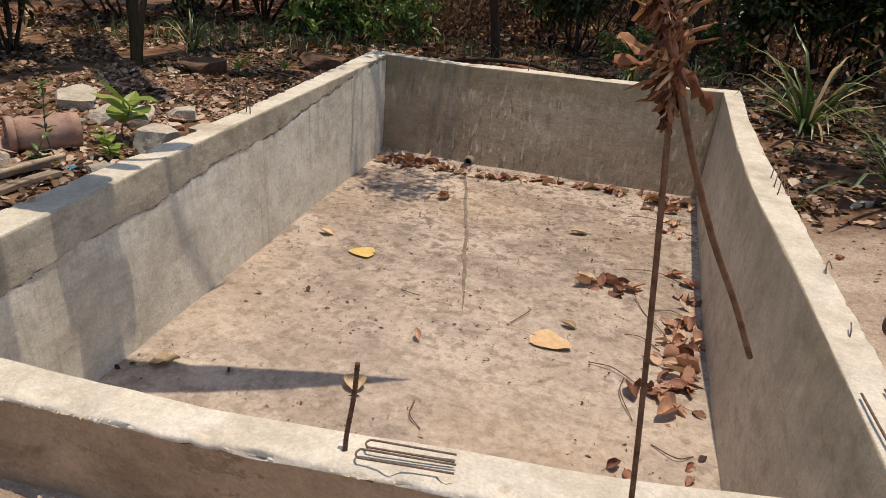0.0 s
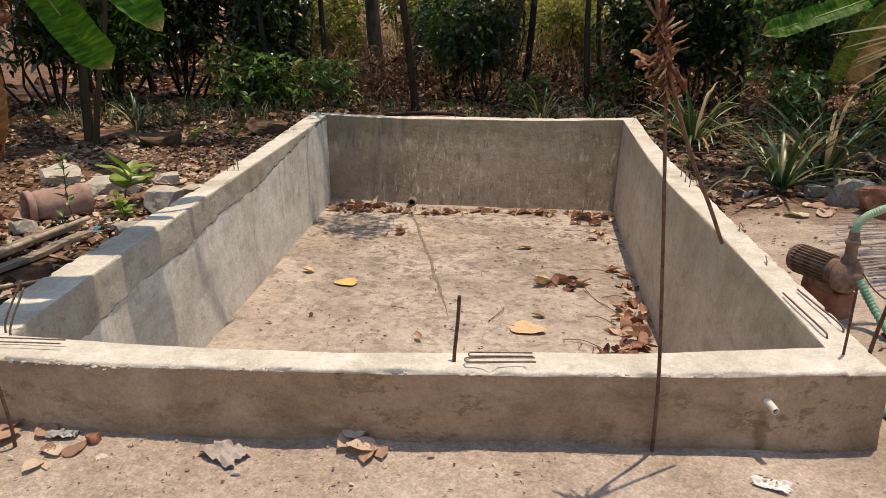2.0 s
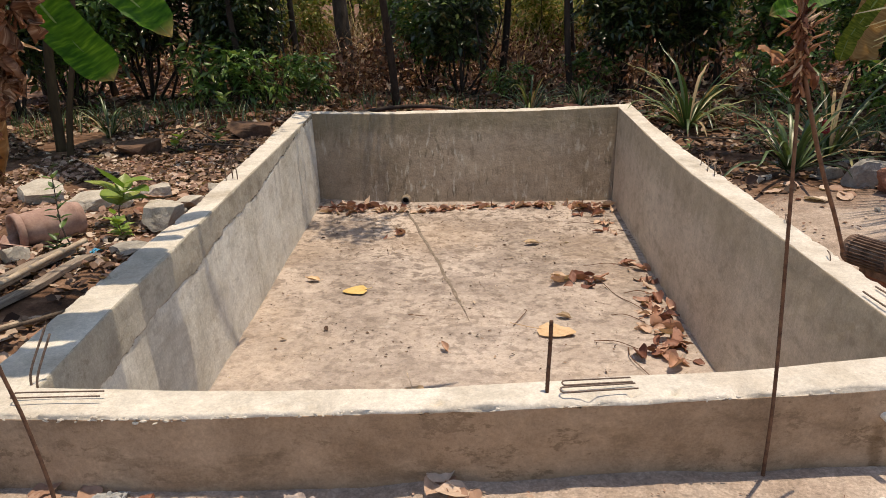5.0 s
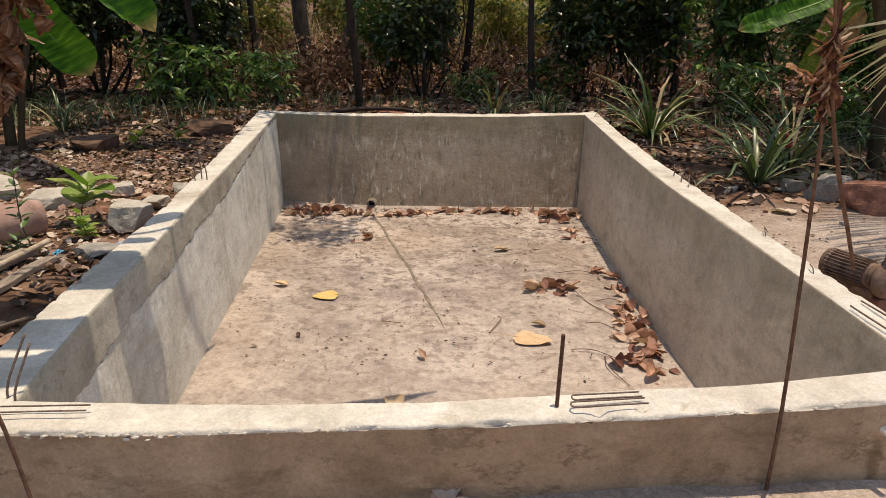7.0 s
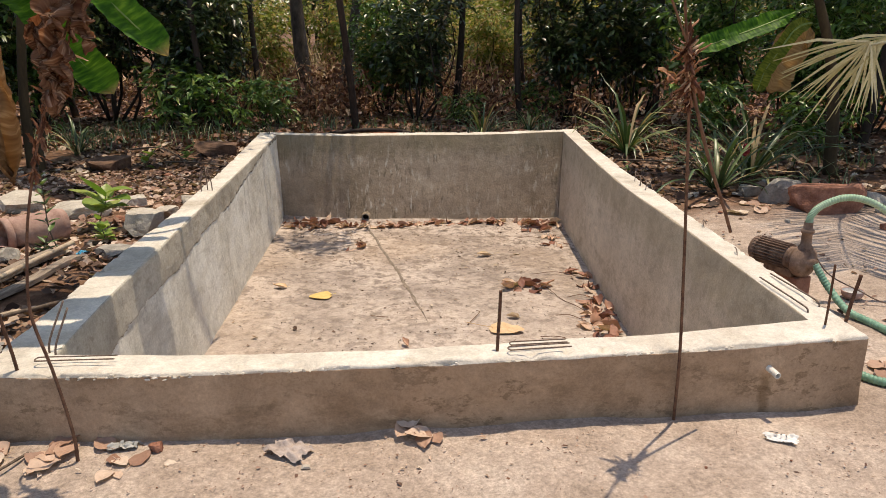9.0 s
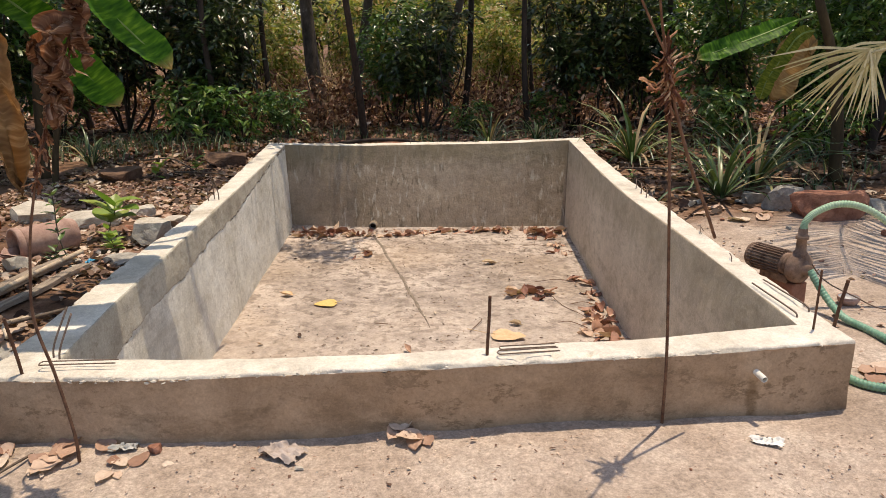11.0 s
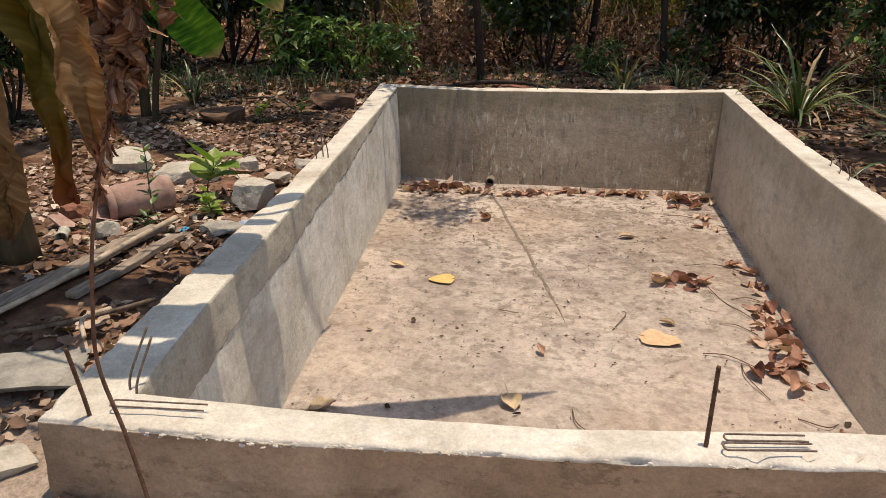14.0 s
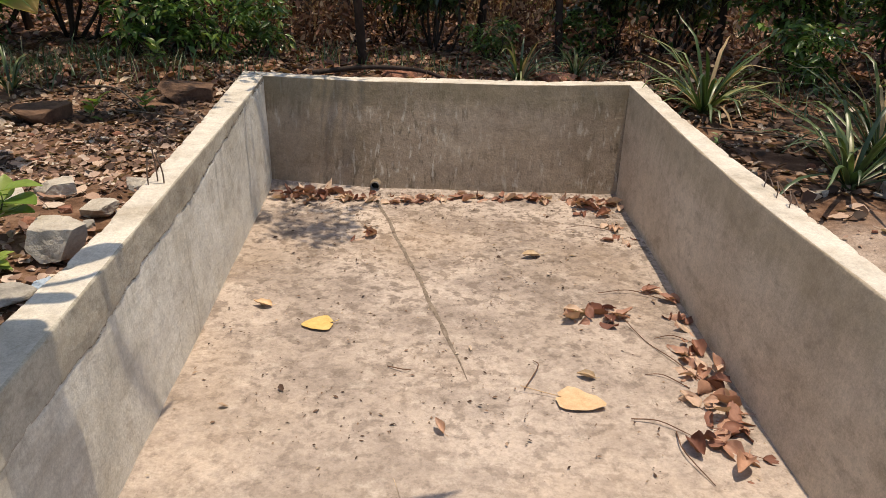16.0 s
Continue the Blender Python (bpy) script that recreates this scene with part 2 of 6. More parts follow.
def solid(name, c1, c2, scale=12.0, rough=0.8, metal=0.0, rel=0.4, dist=0.006, spec=0.3, stretch=(1, 1, 1), c3=None):
    """A worn surface of two or three tones."""
    m, nt, b = nodes_of(name)
    co = coords(nt, stretch)
    n = noise_of(nt, co, scale, 7, 0.65)
    stops = [(0.32, c1), (0.62, c2)] + ([(0.78, c3)] if c3 else [])
    col = ramp(nt, n, stops)
    f = noise_of(nt, co, scale * 7, 4, 0.7)
    col = mix(nt, 0.5, col, ramp(nt, f, [(0.3, grey(0.65)), (0.7, grey(1.2))]), 'MULTIPLY')
    nt.links.new(col, b.inputs["Base Color"])
    b.inputs["Roughness"].default_value = rough
    b.inputs["Metallic"].default_value = metal
    b.inputs["Specular IOR Level"].default_value = spec
    bump(nt, b, mix(nt, 0.5, n, f), rel, dist)
    return m


M_FLOOR = floor_material()
M_GROUND = ground_material()
M_RUST = solid("rusted_iron", (0.06, 0.03, 0.02), (0.17, 0.085, 0.05), 40, 0.85, 0.2)
M_WIRE = solid("tie_iron", (0.10, 0.07, 0.055), (0.24, 0.17, 0.13), 60, 0.7, 0.3)
M_STALK = solid("dry_stalk", (0.075, 0.035, 0.022), (0.19, 0.10, 0.06), 30, 0.8)
M_BARK = solid("grey_bark", (0.045, 0.035, 0.028), (0.13, 0.10, 0.08), 7, 0.95, rel=0.9, dist=0.03, stretch=(1, 1, 0.4), c3=(0.55, 0.53, 0.48))
M_BARKD = solid("dark_bark", (0.02, 0.015, 0.012), (0.07, 0.05, 0.04), 9, 0.95, rel=0.9, dist=0.02, stretch=(1, 1, 0.3))
M_TWIG = solid("twig_bark", (0.05, 0.035, 0.025), (0.20, 0.15, 0.11), 25, 0.9)
M_LITTER = island_material("dead_leaf_litter", [(0.0, (0.035, 0.02, 0.014)), (0.35, (0.11, 0.062, 0.042)), (0.65, (0.22, 0.135, 0.09)), (0.88, (0.42, 0.30, 0.215)), (1.0, (0.66, 0.55, 0.44))], 0.7, 0.1)
M_LITTERRED = island_material("russet_leaf_litter", [(0.0, (0.05, 0.022, 0.015)), (0.4, (0.17, 0.075, 0.046)), (0.75, (0.32, 0.16, 0.10)), (0.92, (0.50, 0.31, 0.205)), (1.0, (0.68, 0.52, 0.38))], 0.65, 0.15)
M_LITTERPALE = island_material("pale_leaf_litter", [(0.0, (0.13, 0.07, 0.05)), (0.3, (0.28, 0.165, 0.12)), (0.6, (0.42, 0.28, 0.21)), (0.85, (0.56, 0.42, 0.33)), (1.0, (0.68, 0.58, 0.48))], 0.75, 0.1)
M_DRYLEAF = island_material("dry_leaf", [(0.0, (0.15, 0.06, 0.042)), (0.3, (0.31, 0.145, 0.10)), (0.65, (0.47, 0.27, 0.19)), (1.0, (0.64, 0.48, 0.36))], 0.6, 0.12, "object", 1.0)
M_GREEN = island_material("shrub_leaf", [(0.0, (0.03, 0.07, 0.018)), (0.4, (0.07, 0.15, 0.032)), (0.8, (0.14, 0.26, 0.055)), (1.0, (0.28, 0.34, 0.09))], 0.32, 0.28, spec=0.6)
M_DEEP = island_material("dark_leaf", [(0.0, (0.014, 0.026, 0.010)), (0.6, (0.038, 0.07, 0.02)), (0.9, (0.12, 0.17, 0.045)), (1.0, (0.24, 0.15, 0.06))], 0.3, 0.18, spec=0.65)
M_OLIVE = island_material("olive_leaf", [(0.0, (0.08, 0.11, 0.025)), (0.4, (0.21, 0.26, 0.055)), (0.7, (0.38, 0.37, 0.11)), (0.85, (0.46, 0.30, 0.14)), (1.0, (0.56, 0.38, 0.22))], 0.45, 0.4)
M_BLADE = island_material("strap_leaf", [(0.0, (0.035, 0.075, 0.03)), (0.5, (0.09, 0.15, 0.06)), (0.85, (0.20, 0.25, 0.13)), (1.0, (0.40, 0.33, 0.20))], 0.45, 0.2, spec=0.5)
M_STRAW = island_material("dry_grass", [(0.0, (0.20, 0.12, 0.065)), (0.5, (0.42, 0.30, 0.17)), (1.0, (0.64, 0.51, 0.33))], 0.85, 0.25)


M_CRACK = solid("crack_dirt", (0.09, 0.07, 0.05), (0.27, 0.225, 0.17), 40, 0.95)


# ---- mesh helpers ----
class Shape:
    """Vertices and faces gathered for one mesh."""
    def __init__(self):
        self.v, self.f = [], []

    def add(self, verts, faces):
        n = len(self.v)
        self.v.extend(tuple(p) for p in verts)
        self.f.extend(tuple(i + n for i in q) for q in faces)
        return self

    def tube(self, pts, radii, sides=8, cap=True):
        """A tube along pts, with one radius or one for each point."""
        pts = [Vector(p) for p in pts]
        if isinstance(radii, (int, float)):
            radii = [radii] * len(pts)
        base, n = len(self.v), len(pts)
        side = None
        for i, p in enumerate(pts):
            d = (pts[min(i + 1, n - 1)] - pts[max(i - 1, 0)]).normalized()
            if side is None:
                side = d.orthogonal().normalized()
            side = (side - d * side.dot(d)).normalized()
            up = d.cross(side)
            for k in range(sides):
                a = 2 * math.pi * k / sides
                self.v.append(tuple(p + (side * math.cos(a) + up * math.sin(a)) * radii[i]))
        for i in range(n - 1):
            for k in range(sides):
                k2 = (k + 1) % sides
                self.f.append((base + i * sides + k, base + i * sides + k2, base + (i + 1) * sides + k2, base + (i + 1) * sides + k))
        if cap:
            self.f.append(tuple(base + k for k in range(sides))[::-1])
            self.f.append(tuple(base + (n - 1) * sides + k for k in range(sides)))
        return self

    def lathe(self, profile, sides=24, m=None):
        """A turned form: (radius, height) pairs about z, laid by the pose m."""
        m = m or Matrix()
        base = len(self.v)
        for r, z in profile:
            for k in range(sides):
                a = 2 * math.pi * k / sides
                self.v.append(tuple(m @ Vector((r * math.cos(a), r * math.sin(a), z))))
        for i in range(len(profile) - 1):
            for k in range(sides):
                k2 = (k + 1) % sides
                self.f.append((base + i * sides + k, base + i * sides + k2, base + (i + 1) * sides + k2, base + (i + 1) * sides + k))
        return self

    def box(self, m, sx, sy, sz, bev=0.0):
        bm = bmesh.new()
        bmesh.ops.create_cube(bm, size=1.0)
        bmesh.ops.scale(bm, vec=(sx, sy, sz), verts=bm.verts)
        if bev:
            bmesh.ops.bevel(bm, geom=bm.edges[:], offset=bev, segments=2, affect='EDGES', profile=0.6)
        bm.verts.index_update()
        self.add([m @ v.co for v in bm.verts], [[v.index for v in f.verts] for f in bm.faces])
        bm.free()
        return self

    def mesh(self, name, material, smooth=True):
        me = bpy.data.meshes.new(name)
        me.from_pydata(self.v, [], self.f)
        if smooth:
            me.polygons.foreach_set("use_smooth", [True] * len(me.polygons))
        for mm in (material if isinstance(material, (list, tuple)) else [material]):
            me.materials.append(mm)
        me.update()
        return me


def part(name, shape, material, parent=None, label="", smooth=True):
    """One mesh object under a thing or a part."""
    ob = new(name, shape if isinstance(shape, bpy.types.Mesh) else shape.mesh(name, material, smooth))
    if parent:
        ob.parent = parent
    if label:
        ob["label"] = label
    return ob


def thing(name, at, label, category, group="", kind="", turn=0):
    ob = new(name)
    ob.matrix_world = pose(*at, 0, 0, turn)
    ob.empty_display_size = 0.05
    return tagged(ob, label, category, group, kind)


def fast_mesh(name, verts, faces, material, smooth=False):
    """A mesh from numpy arrays; faces all of one size."""
    me = bpy.data.meshes.new(name)
    n, k = faces.shape
    me.vertices.add(len(verts))
    me.vertices.foreach_set("co", verts.astype(np.float32).ravel())
    me.loops.add(n * k)
    me.loops.foreach_set("vertex_index", faces.astype(np.int32).ravel())
    me.polygons.add(n)
    me.polygons.foreach_set("loop_start", np.arange(0, n * k, k, dtype=np.int32))
    if smooth:
        me.polygons.foreach_set("use_smooth", np.ones(n, dtype=bool))
    me.materials.append(material)
    me.update(calc_edges=True)
    return me


# a leaf folded at its midrib: along y, one long, one wide
LEAF_V = np.array([(0, 0, 0), (-0.5, 0.42, 0.07), (0, 0.45, 0), (0.5, 0.42, 0.07), (0, 1, -0.12)], float)
LEAF_F = np.array([(0, 2, 1), (0, 3, 2), (1, 2, 4), (2, 3, 4)])
# a curled dry leaf
CURL_V = np.array([(0, 0, 0), (-0.32, 0.3, 0.16), (0.30, 0.28, 0.05), (-0.40, 0.62, 0.22), (0.38, 0.6, 0.20), (0, 0.45, 0.0), (0.04, 1.0, 0.16)], float)
CURL_F = np.array([(0, 5, 1), (0, 2, 5), (1, 5, 3), (5, 2, 4), (3, 5, 6), (5, 4, 6)])


def frames_from(d, roll, rng):
    """Rotation matrices whose y axis is d and whose z axis looks up, turned by roll."""
    d = d / np.linalg.norm(d, axis=1, keepdims=True)
    up = np.tile([0.0, 0.0, 1.0], (len(d), 1)) + rng.normal(0, 0.02, (len(d), 3))
    x = np.cross(d, up)
    x /= np.linalg.norm(x, axis=1, keepdims=True)
    z = np.cross(x, d)
    c, s = np.cos(roll)[:, None], np.sin(roll)[:, None]
    return np.stack([x * c + z * s, d, z * c - x * s], axis=2)


def scatter(pos, d, roll, length, width, rng, tv=LEAF_V, tf=LEAF_F):
    """Many leaves as two arrays: at pos, pointing along d."""
    R = frames_from(d, roll, rng)
    n = len(pos)
    t = np.tile(tv, (n, 1, 1))
    t[:, :, 0] *= (length * width)[:, None]
    t[:, :, 1] *= length[:, None]
    t[:, :, 2] *= length[:, None]
    v = np.einsum('nij,nkj->nki', R, t) + pos[:, None, :]
    f = tf[None] + (np.arange(n) * len(tv))[:, None, None]
    return v.reshape(-1, 3), f.reshape(-1, tf.shape[1])


def ground_z(x, y):
    """The lie of the land round the tank."""
    def s(a, lo, hi):
        u = np.clip((a - lo) / (hi - lo), 0, 1)
        return u * u * (3 - 2 * u)
    left = s(-x, 2.45, 3.1) * s(y, 1.5, 2.6) * 0.13
    right = s(x, 1.0, 1.8) * s(y, 1.6, 3.2) * 0.05
    back = s(y, 7.6, 8.6) * 0.10
    z = np.maximum(np.maximum(left, right), back)
    z = z - 0.22 * s(y, 9.5, 15.5) + 1.2 * s(y, 24, 60)
    z = z + 0.048 * s(x, -1.3, -0.1) * s(y, 0.3, 1.4) * (1 - s(y, 2.2, 3.0))      # sand banked against the front wall
    z = z + 0.02 * np.sin(x * 1.7 + 0.6 * np.sin(y * 1.3)) * np.cos(y * 1.9 + x * 0.4) + 0.008 * np.sin(x * 7.1 + y * 3.3) * np.sin(y * 6.3 - x * 2.2)
    return z - 0.01


def gz(x, y):
    return float(ground_z(np.float64(x), np.float64(y)))


# ---- the tank ----
FLOOR = -0.66
# rows of position along the wall and value, outer rim, inner rim, feet and height
FRONT_OUT = [(-2.58, 1.46), (-1.78, 1.44), (-1.33, 1.455), (-0.86, 1.445), (-0.30, 1.475), (0.29, 1.54), (1.06, 1.635)]
FRONT_FOOT = [(-2.58, 1.43), (-1.78, 1.42), (-1.35, 1.46), (-0.40, 1.53), (0.20, 1.575), (1.06, 1.63)]
FRONT_IN = [(-2.34, 1.645), (-0.874, 1.588), (0.34, 1.712), (0.893, 1.825)]
FRONT_Z = [(-2.58, 0.285), (-1.78, 0.292), (-1.33, 0.305), (-0.86, 0.325), (-0.30, 0.335), (0.29, 0.335), (1.06, 0.345)]
LEFT_OUT = [(1.46, -2.58), (2.5, -2.635), (3.9, -2.64), (5.87, -2.775), (8.02, -2.97)]
LEFT_IN = [(1.645, -2.34), (2.4, -2.41), (3.7, -2.465), (6.9, -2.655), (7.79, -2.72)]
LEFT_FOOT = [(1.7, -2.31), (3.0, -2.395), (4.1, -2.455), (7.62, -2.65)]
LEFT_Z = [(1.46, 0.285), (2.57, 0.30), (3.99, 0.33), (8.02, 0.355)]
RIGHT_OUT = [(1.635, 1.06), (2.49, 1.03), (2.97, 1.015), (3.4, 0.99), (4.8, 0.965), (5.6, 0.93), (6.6, 0.915), (8.05, 0.94)]
RIGHT_IN = [(1.825, 0.893), (2.2, 0.882), (2.54, 0.867), (3.6, 0.83), (4.0, 0.80), (4.5, 0.768), (5.77, 0.75), (7.83, 0.765)]
RIGHT_FOOT = [(1.85, 0.74), (3.4, 0.70), (4.8, 0.675), (7.62, 0.69)]
RIGHT_Z = [(1.635, 0.345), (2.4, 0.345), (5.0, 0.335), (8.05, 0.36)]
BACK_OUT = [(-2.97, 8.02), (0.94, 8.05)]
BACK_IN = [(-2.72, 7.79), (-1.0, 7.80), (0.765, 7.83)]
BACK_FOOT = [(-2.65, 7.58), (-1.6, 7.48), (-0.5, 7.51), (0.69, 7.53)]
BACK_Z = [(-2.97, 0.36), (-2.0, 0.332), (-1.1, 0.338), (-0.1, 0.335), (0.94, 0.36)]


def along(rows, u):
    """Value of rows at the share u of their length, eased by averaging."""
    a, b = rows[0][0], rows[-1][0]
    xs, ys = [r[0] for r in rows], [r[1] for r in rows]
    w = 0.05 * min(u, 1 - u) / 0.05 if min(u, 1 - u) < 0.05 else 0.05
    t = [u - w, u - w / 2, u, u + w / 2, u + w]
    v = sum(float(np.interp(a + (b - a) * k, xs, ys)) for k in t) / 5
    return a + (b - a) * u, v


def wall(name, out, inn, foot, ofoot, zrow, flip, mats, lumps, ledge=False):
    """A plastered wall lofted along its length: outer face, rounded rim, inner face."""
    n = int(abs(out[-1][0] - out[0][0]) / (0.018 if ledge else 0.03))
    verts, faces, which = [], [], []
    prof = None
    for i in range(n + 1):
        u = i / n
        oa, ov = along(out, u)
        ia, iv = along(inn, u)
        fa, fv = along(foot, u)
        ga, gv = along(ofoot, u)
        zt = along(zrow, u)[1]

        def P(a, v, z):
            return Vector((v, a, z)) if flip else Vector((a, v, z))
        o1, o0 = P(oa, ov, zt), P(ga, gv, -0.25)
        i1, i0 = P(ia, iv, zt), P(fa, fv, FLOOR - 0.10)
        tdir = (i1 - o1).normalized()
        r1, r2 = 0.014, 0.010
        col = []
        for k in range(16):
            t = 1 - (1 - k / 16) ** 2
            col.append((o0.lerp(o1 - Vector((0, 0, r1)), t), 0))
        for k in range(4):
            a = math.pi / 2 * k / 3
            col.append((o1 + tdir * r1 * (1 - math.cos(a)) - Vector((0, 0, r1 * (1 - math.sin(a)))), 1))
        for k in range(1, 6):
            col.append(((o1 + tdir * r1).lerp(i1 - tdir * r2, k / 6), 1))
        for k in range(4):
            a = math.pi / 2 * k / 3
            col.append((i1 - tdir * r2 * (1 - math.sin(a)) - Vector((0, 0, r2 * (1 - math.cos(a)))), 1 if k < 2 else 2))
        low = i1 - Vector((0, 0, r2))
        drops = [0.02 * k for k in range(1, 5)] + [0.08 + 0.0065 * k for k in range(1, 36)] + [0.3075 + 0.03 * k for k in range(1, 25)]
        full = low.z - i0.z
        for dz in drops + [full]:
            col.append((low.lerp(i0, min(1.0, dz / full)), 2))
        prof = len(col)
        nrm_in = Vector((tdir.x, tdir.y, 0)).normalized()
        for p, zone in col:
            q = Vector(p)
            nz = noise.noise(q * 3.1) * 0.007 + noise.noise(q * 11.0) * 0.0028 + noise.noise(q * 33.0) * 0.001
            if zone == 0:
                nz += noise.noise(q * 7.0 + Vector((5, 1, 2))) * 0.006
                q -= nrm_in * nz
            elif zone == 1:
                q.z += nz * 0.8
                d = (q - o1).length
                if d < 0.03:
                    q -= nrm_in * 0.010 * lumps * (noise.noise(Vector((q.x * 6, q.y * 6, 5))) + 0.6 * noise.noise(Vector((q.x * 22, q.y * 22, 1))))
                if d < 0.05:
                    chip = max(0.0, noise.noise(q * 14.0 + Vector((3, 9, 1))) - 0.15) * lumps
                    q.z -= chip * 0.05
                    q += nrm_in * chip * 0.04
            else:
                q += nrm_in * nz
                if ledge:
                    yy = p.y
                    fall = float(np.interp(yy, [1.9, 2.4, 2.85, 3.45, 4.05, 4.95, 5.7, 6.3, 7.0], [0.27, 0.245, 0.215, 0.235, 0.185, 0.19, 0.12, 0.09, 0.04]))
                    line = zt - fall + 0.014 * noise.noise(Vector((yy * 2.3, 3.0, 0))) + 0.018 * noise.noise(Vector((yy * 7, 7.0, 0))) + 0.012 * noise.noise(Vector((yy * 21, 5.0, 0)))
                    faint = min(1.0, max(0.0, 0.35 + 1.3 * noise.noise(Vector((yy * 2.1, 9.0, 2))) + 0.5 * noise.noise(Vector((yy * 13, 4.0, 2)))))
                    if p.z > line:
                        q += nrm_in * (0.004 + 0.004 * noise.noise(Vector((yy * 9, p.z * 9, 1.0))))
                        zone = 3
                    elif line - 0.003 - 0.014 * faint < p.z:
                        zone = 4 if faint > 0.25 else 2
                        q -= nrm_in * 0.014 * faint
            verts.append(tuple(q))
            which.append(zone)
    for i in range(n):
        for k in range(prof - 1):
            a = i * prof + k
            faces.append((a, a + 1, a + prof + 1, a + prof))
    sh = Shape()
    sh.v, sh.f = verts, faces
    me = sh.mesh(name, mats)
    me.polygons.foreach_set("material_index", [which[f[1]] for f in faces])
    bm = bmesh.new()
    bm.from_mesh(me)
    bmesh.ops.recalc_face_normals(bm, faces=bm.faces[:])
    bm.to_mesh(me)
    bm.free()
    ob = new(name, me)
    return ob


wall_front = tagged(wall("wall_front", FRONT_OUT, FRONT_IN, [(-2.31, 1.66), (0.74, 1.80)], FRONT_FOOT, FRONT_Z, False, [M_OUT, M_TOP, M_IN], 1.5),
       "low cement-plastered front wall of the tank, soil-stained with a crumbling pale rim", "wall", kind="structure")
tagged(wall("wall_left", LEFT_OUT, LEFT_IN, LEFT_FOOT, LEFT_OUT, LEFT_Z, True, [M_OUT, M_TOP, M_IN, M_LIP, M_CRACK], 0.8, ledge=True),
       "long grey cement wall of the tank with a ragged plaster ledge", "wall", kind="structure")
tagged(wall("wall_right", RIGHT_OUT, RIGHT_IN, RIGHT_FOOT, RIGHT_OUT, RIGHT_Z, True, [M_OUT, M_TOP, M_SIDE], 0.7),
       "long brownish cement wall of the tank with an uneven pale rim", "wall", kind="structure")
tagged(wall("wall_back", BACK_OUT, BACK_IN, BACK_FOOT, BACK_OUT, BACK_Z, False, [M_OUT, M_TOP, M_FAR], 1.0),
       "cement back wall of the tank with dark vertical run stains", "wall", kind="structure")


def tank_floor():
    nx, ny = 110, 190
    xs, ys = np.linspace(-2.85, 0.95, nx), np.linspace(1.5, 7.95, ny)
    X, Y = np.meshgrid(xs, ys)
    Z = np.full_like(X, FLOOR)
    for j in range(ny):
        for i in range(nx):
            p = Vector((xs[i], ys[j], 0))
            Z[j, i] += noise.noise(p * 1.2) * 0.008 + noise.noise(p * 6) * 0.003
            # cove of mortar along the back
            Z[j, i] += max(0.0, ys[j] - 7.30) ** 2 * 0.45 * float(np.interp(xs[i], [-2.6, -1.4, -0.4], [1.3, 1.2, 0.4]))
    v = np.stack([X, Y, Z], 2).reshape(-1, 3)
    a = (np.arange(ny - 1)[:, None] * nx + np.arange(nx - 1)[None]).ravel()
    f = np.stack([a, a + 1, a + nx + 1, a + nx], 1)
    return tagged(new("tank_floor", fast_mesh("tank_floor", v, f, M_FLOOR, True)), "dusty pale screed floor of the tank, mottled and littered", "floor", kind="structure")


tank_floor()


def ground():
    def axis(lo, hi, step, far):
        mid = list(np.arange(lo, hi + step / 2, step))
        out, d, p = [], step, hi
        while p < far:
            d *= 1.35
            p += d
            out.append(p)
        back, d, p = [], step, lo
        while p > -far:
            d *= 1.35
            p -= d
            back.append(p)
        return np.array(back[::-1] + mid + out)
    xs, ys = axis(-7.0, 5.5, 0.07, 400), axis(-2.5, 12.0, 0.07, 400)
    X, Y = np.meshgrid(xs, ys)
    Z = ground_z(X, Y)
    fine = (X > -7) & (X < 5.5) & (Y > -2.5) & (Y < 12)
    for j, i in zip(*np.nonzero(fine)):
        p = Vector((X[j, i], Y[j, i], 0))
        Z[j, i] += noise.noise(p * 4) * 0.010 + noise.noise(p * 13) * 0.004
    nx = len(xs)
    a = (np.arange(len(ys) - 1)[:, None] * nx + np.arange(nx - 1)[None])
    cx, cy = (X[:-1, :-1] + X[1:, 1:]) / 2, (Y[:-1, :-1] + Y[1:, 1:]) / 2
    lo = np.interp(cy, [1.5, 8.0], [-2.50, -2.84])
    hi = np.interp(cy, [1.6, 8.0], [0.99, 0.90])
    front = np.interp(cx, [-2.5, 0.9], [1.52, 1.69])
    hole = (cx > lo) & (cx < hi) & (cy > front) & (cy < 7.92)
    a = a[~hole].ravel()
    f = np.stack([a, a + 1, a + nx + 1, a + nx], 1)
    v = np.stack([X, Y, Z], 2).reshape(-1, 3)
    return tagged(new("ground", fast_mesh("ground", v, f, M_GROUND, True)), "sandy swept earth turning to dark leaf-strewn soil", "ground", kind="structure")


ground()


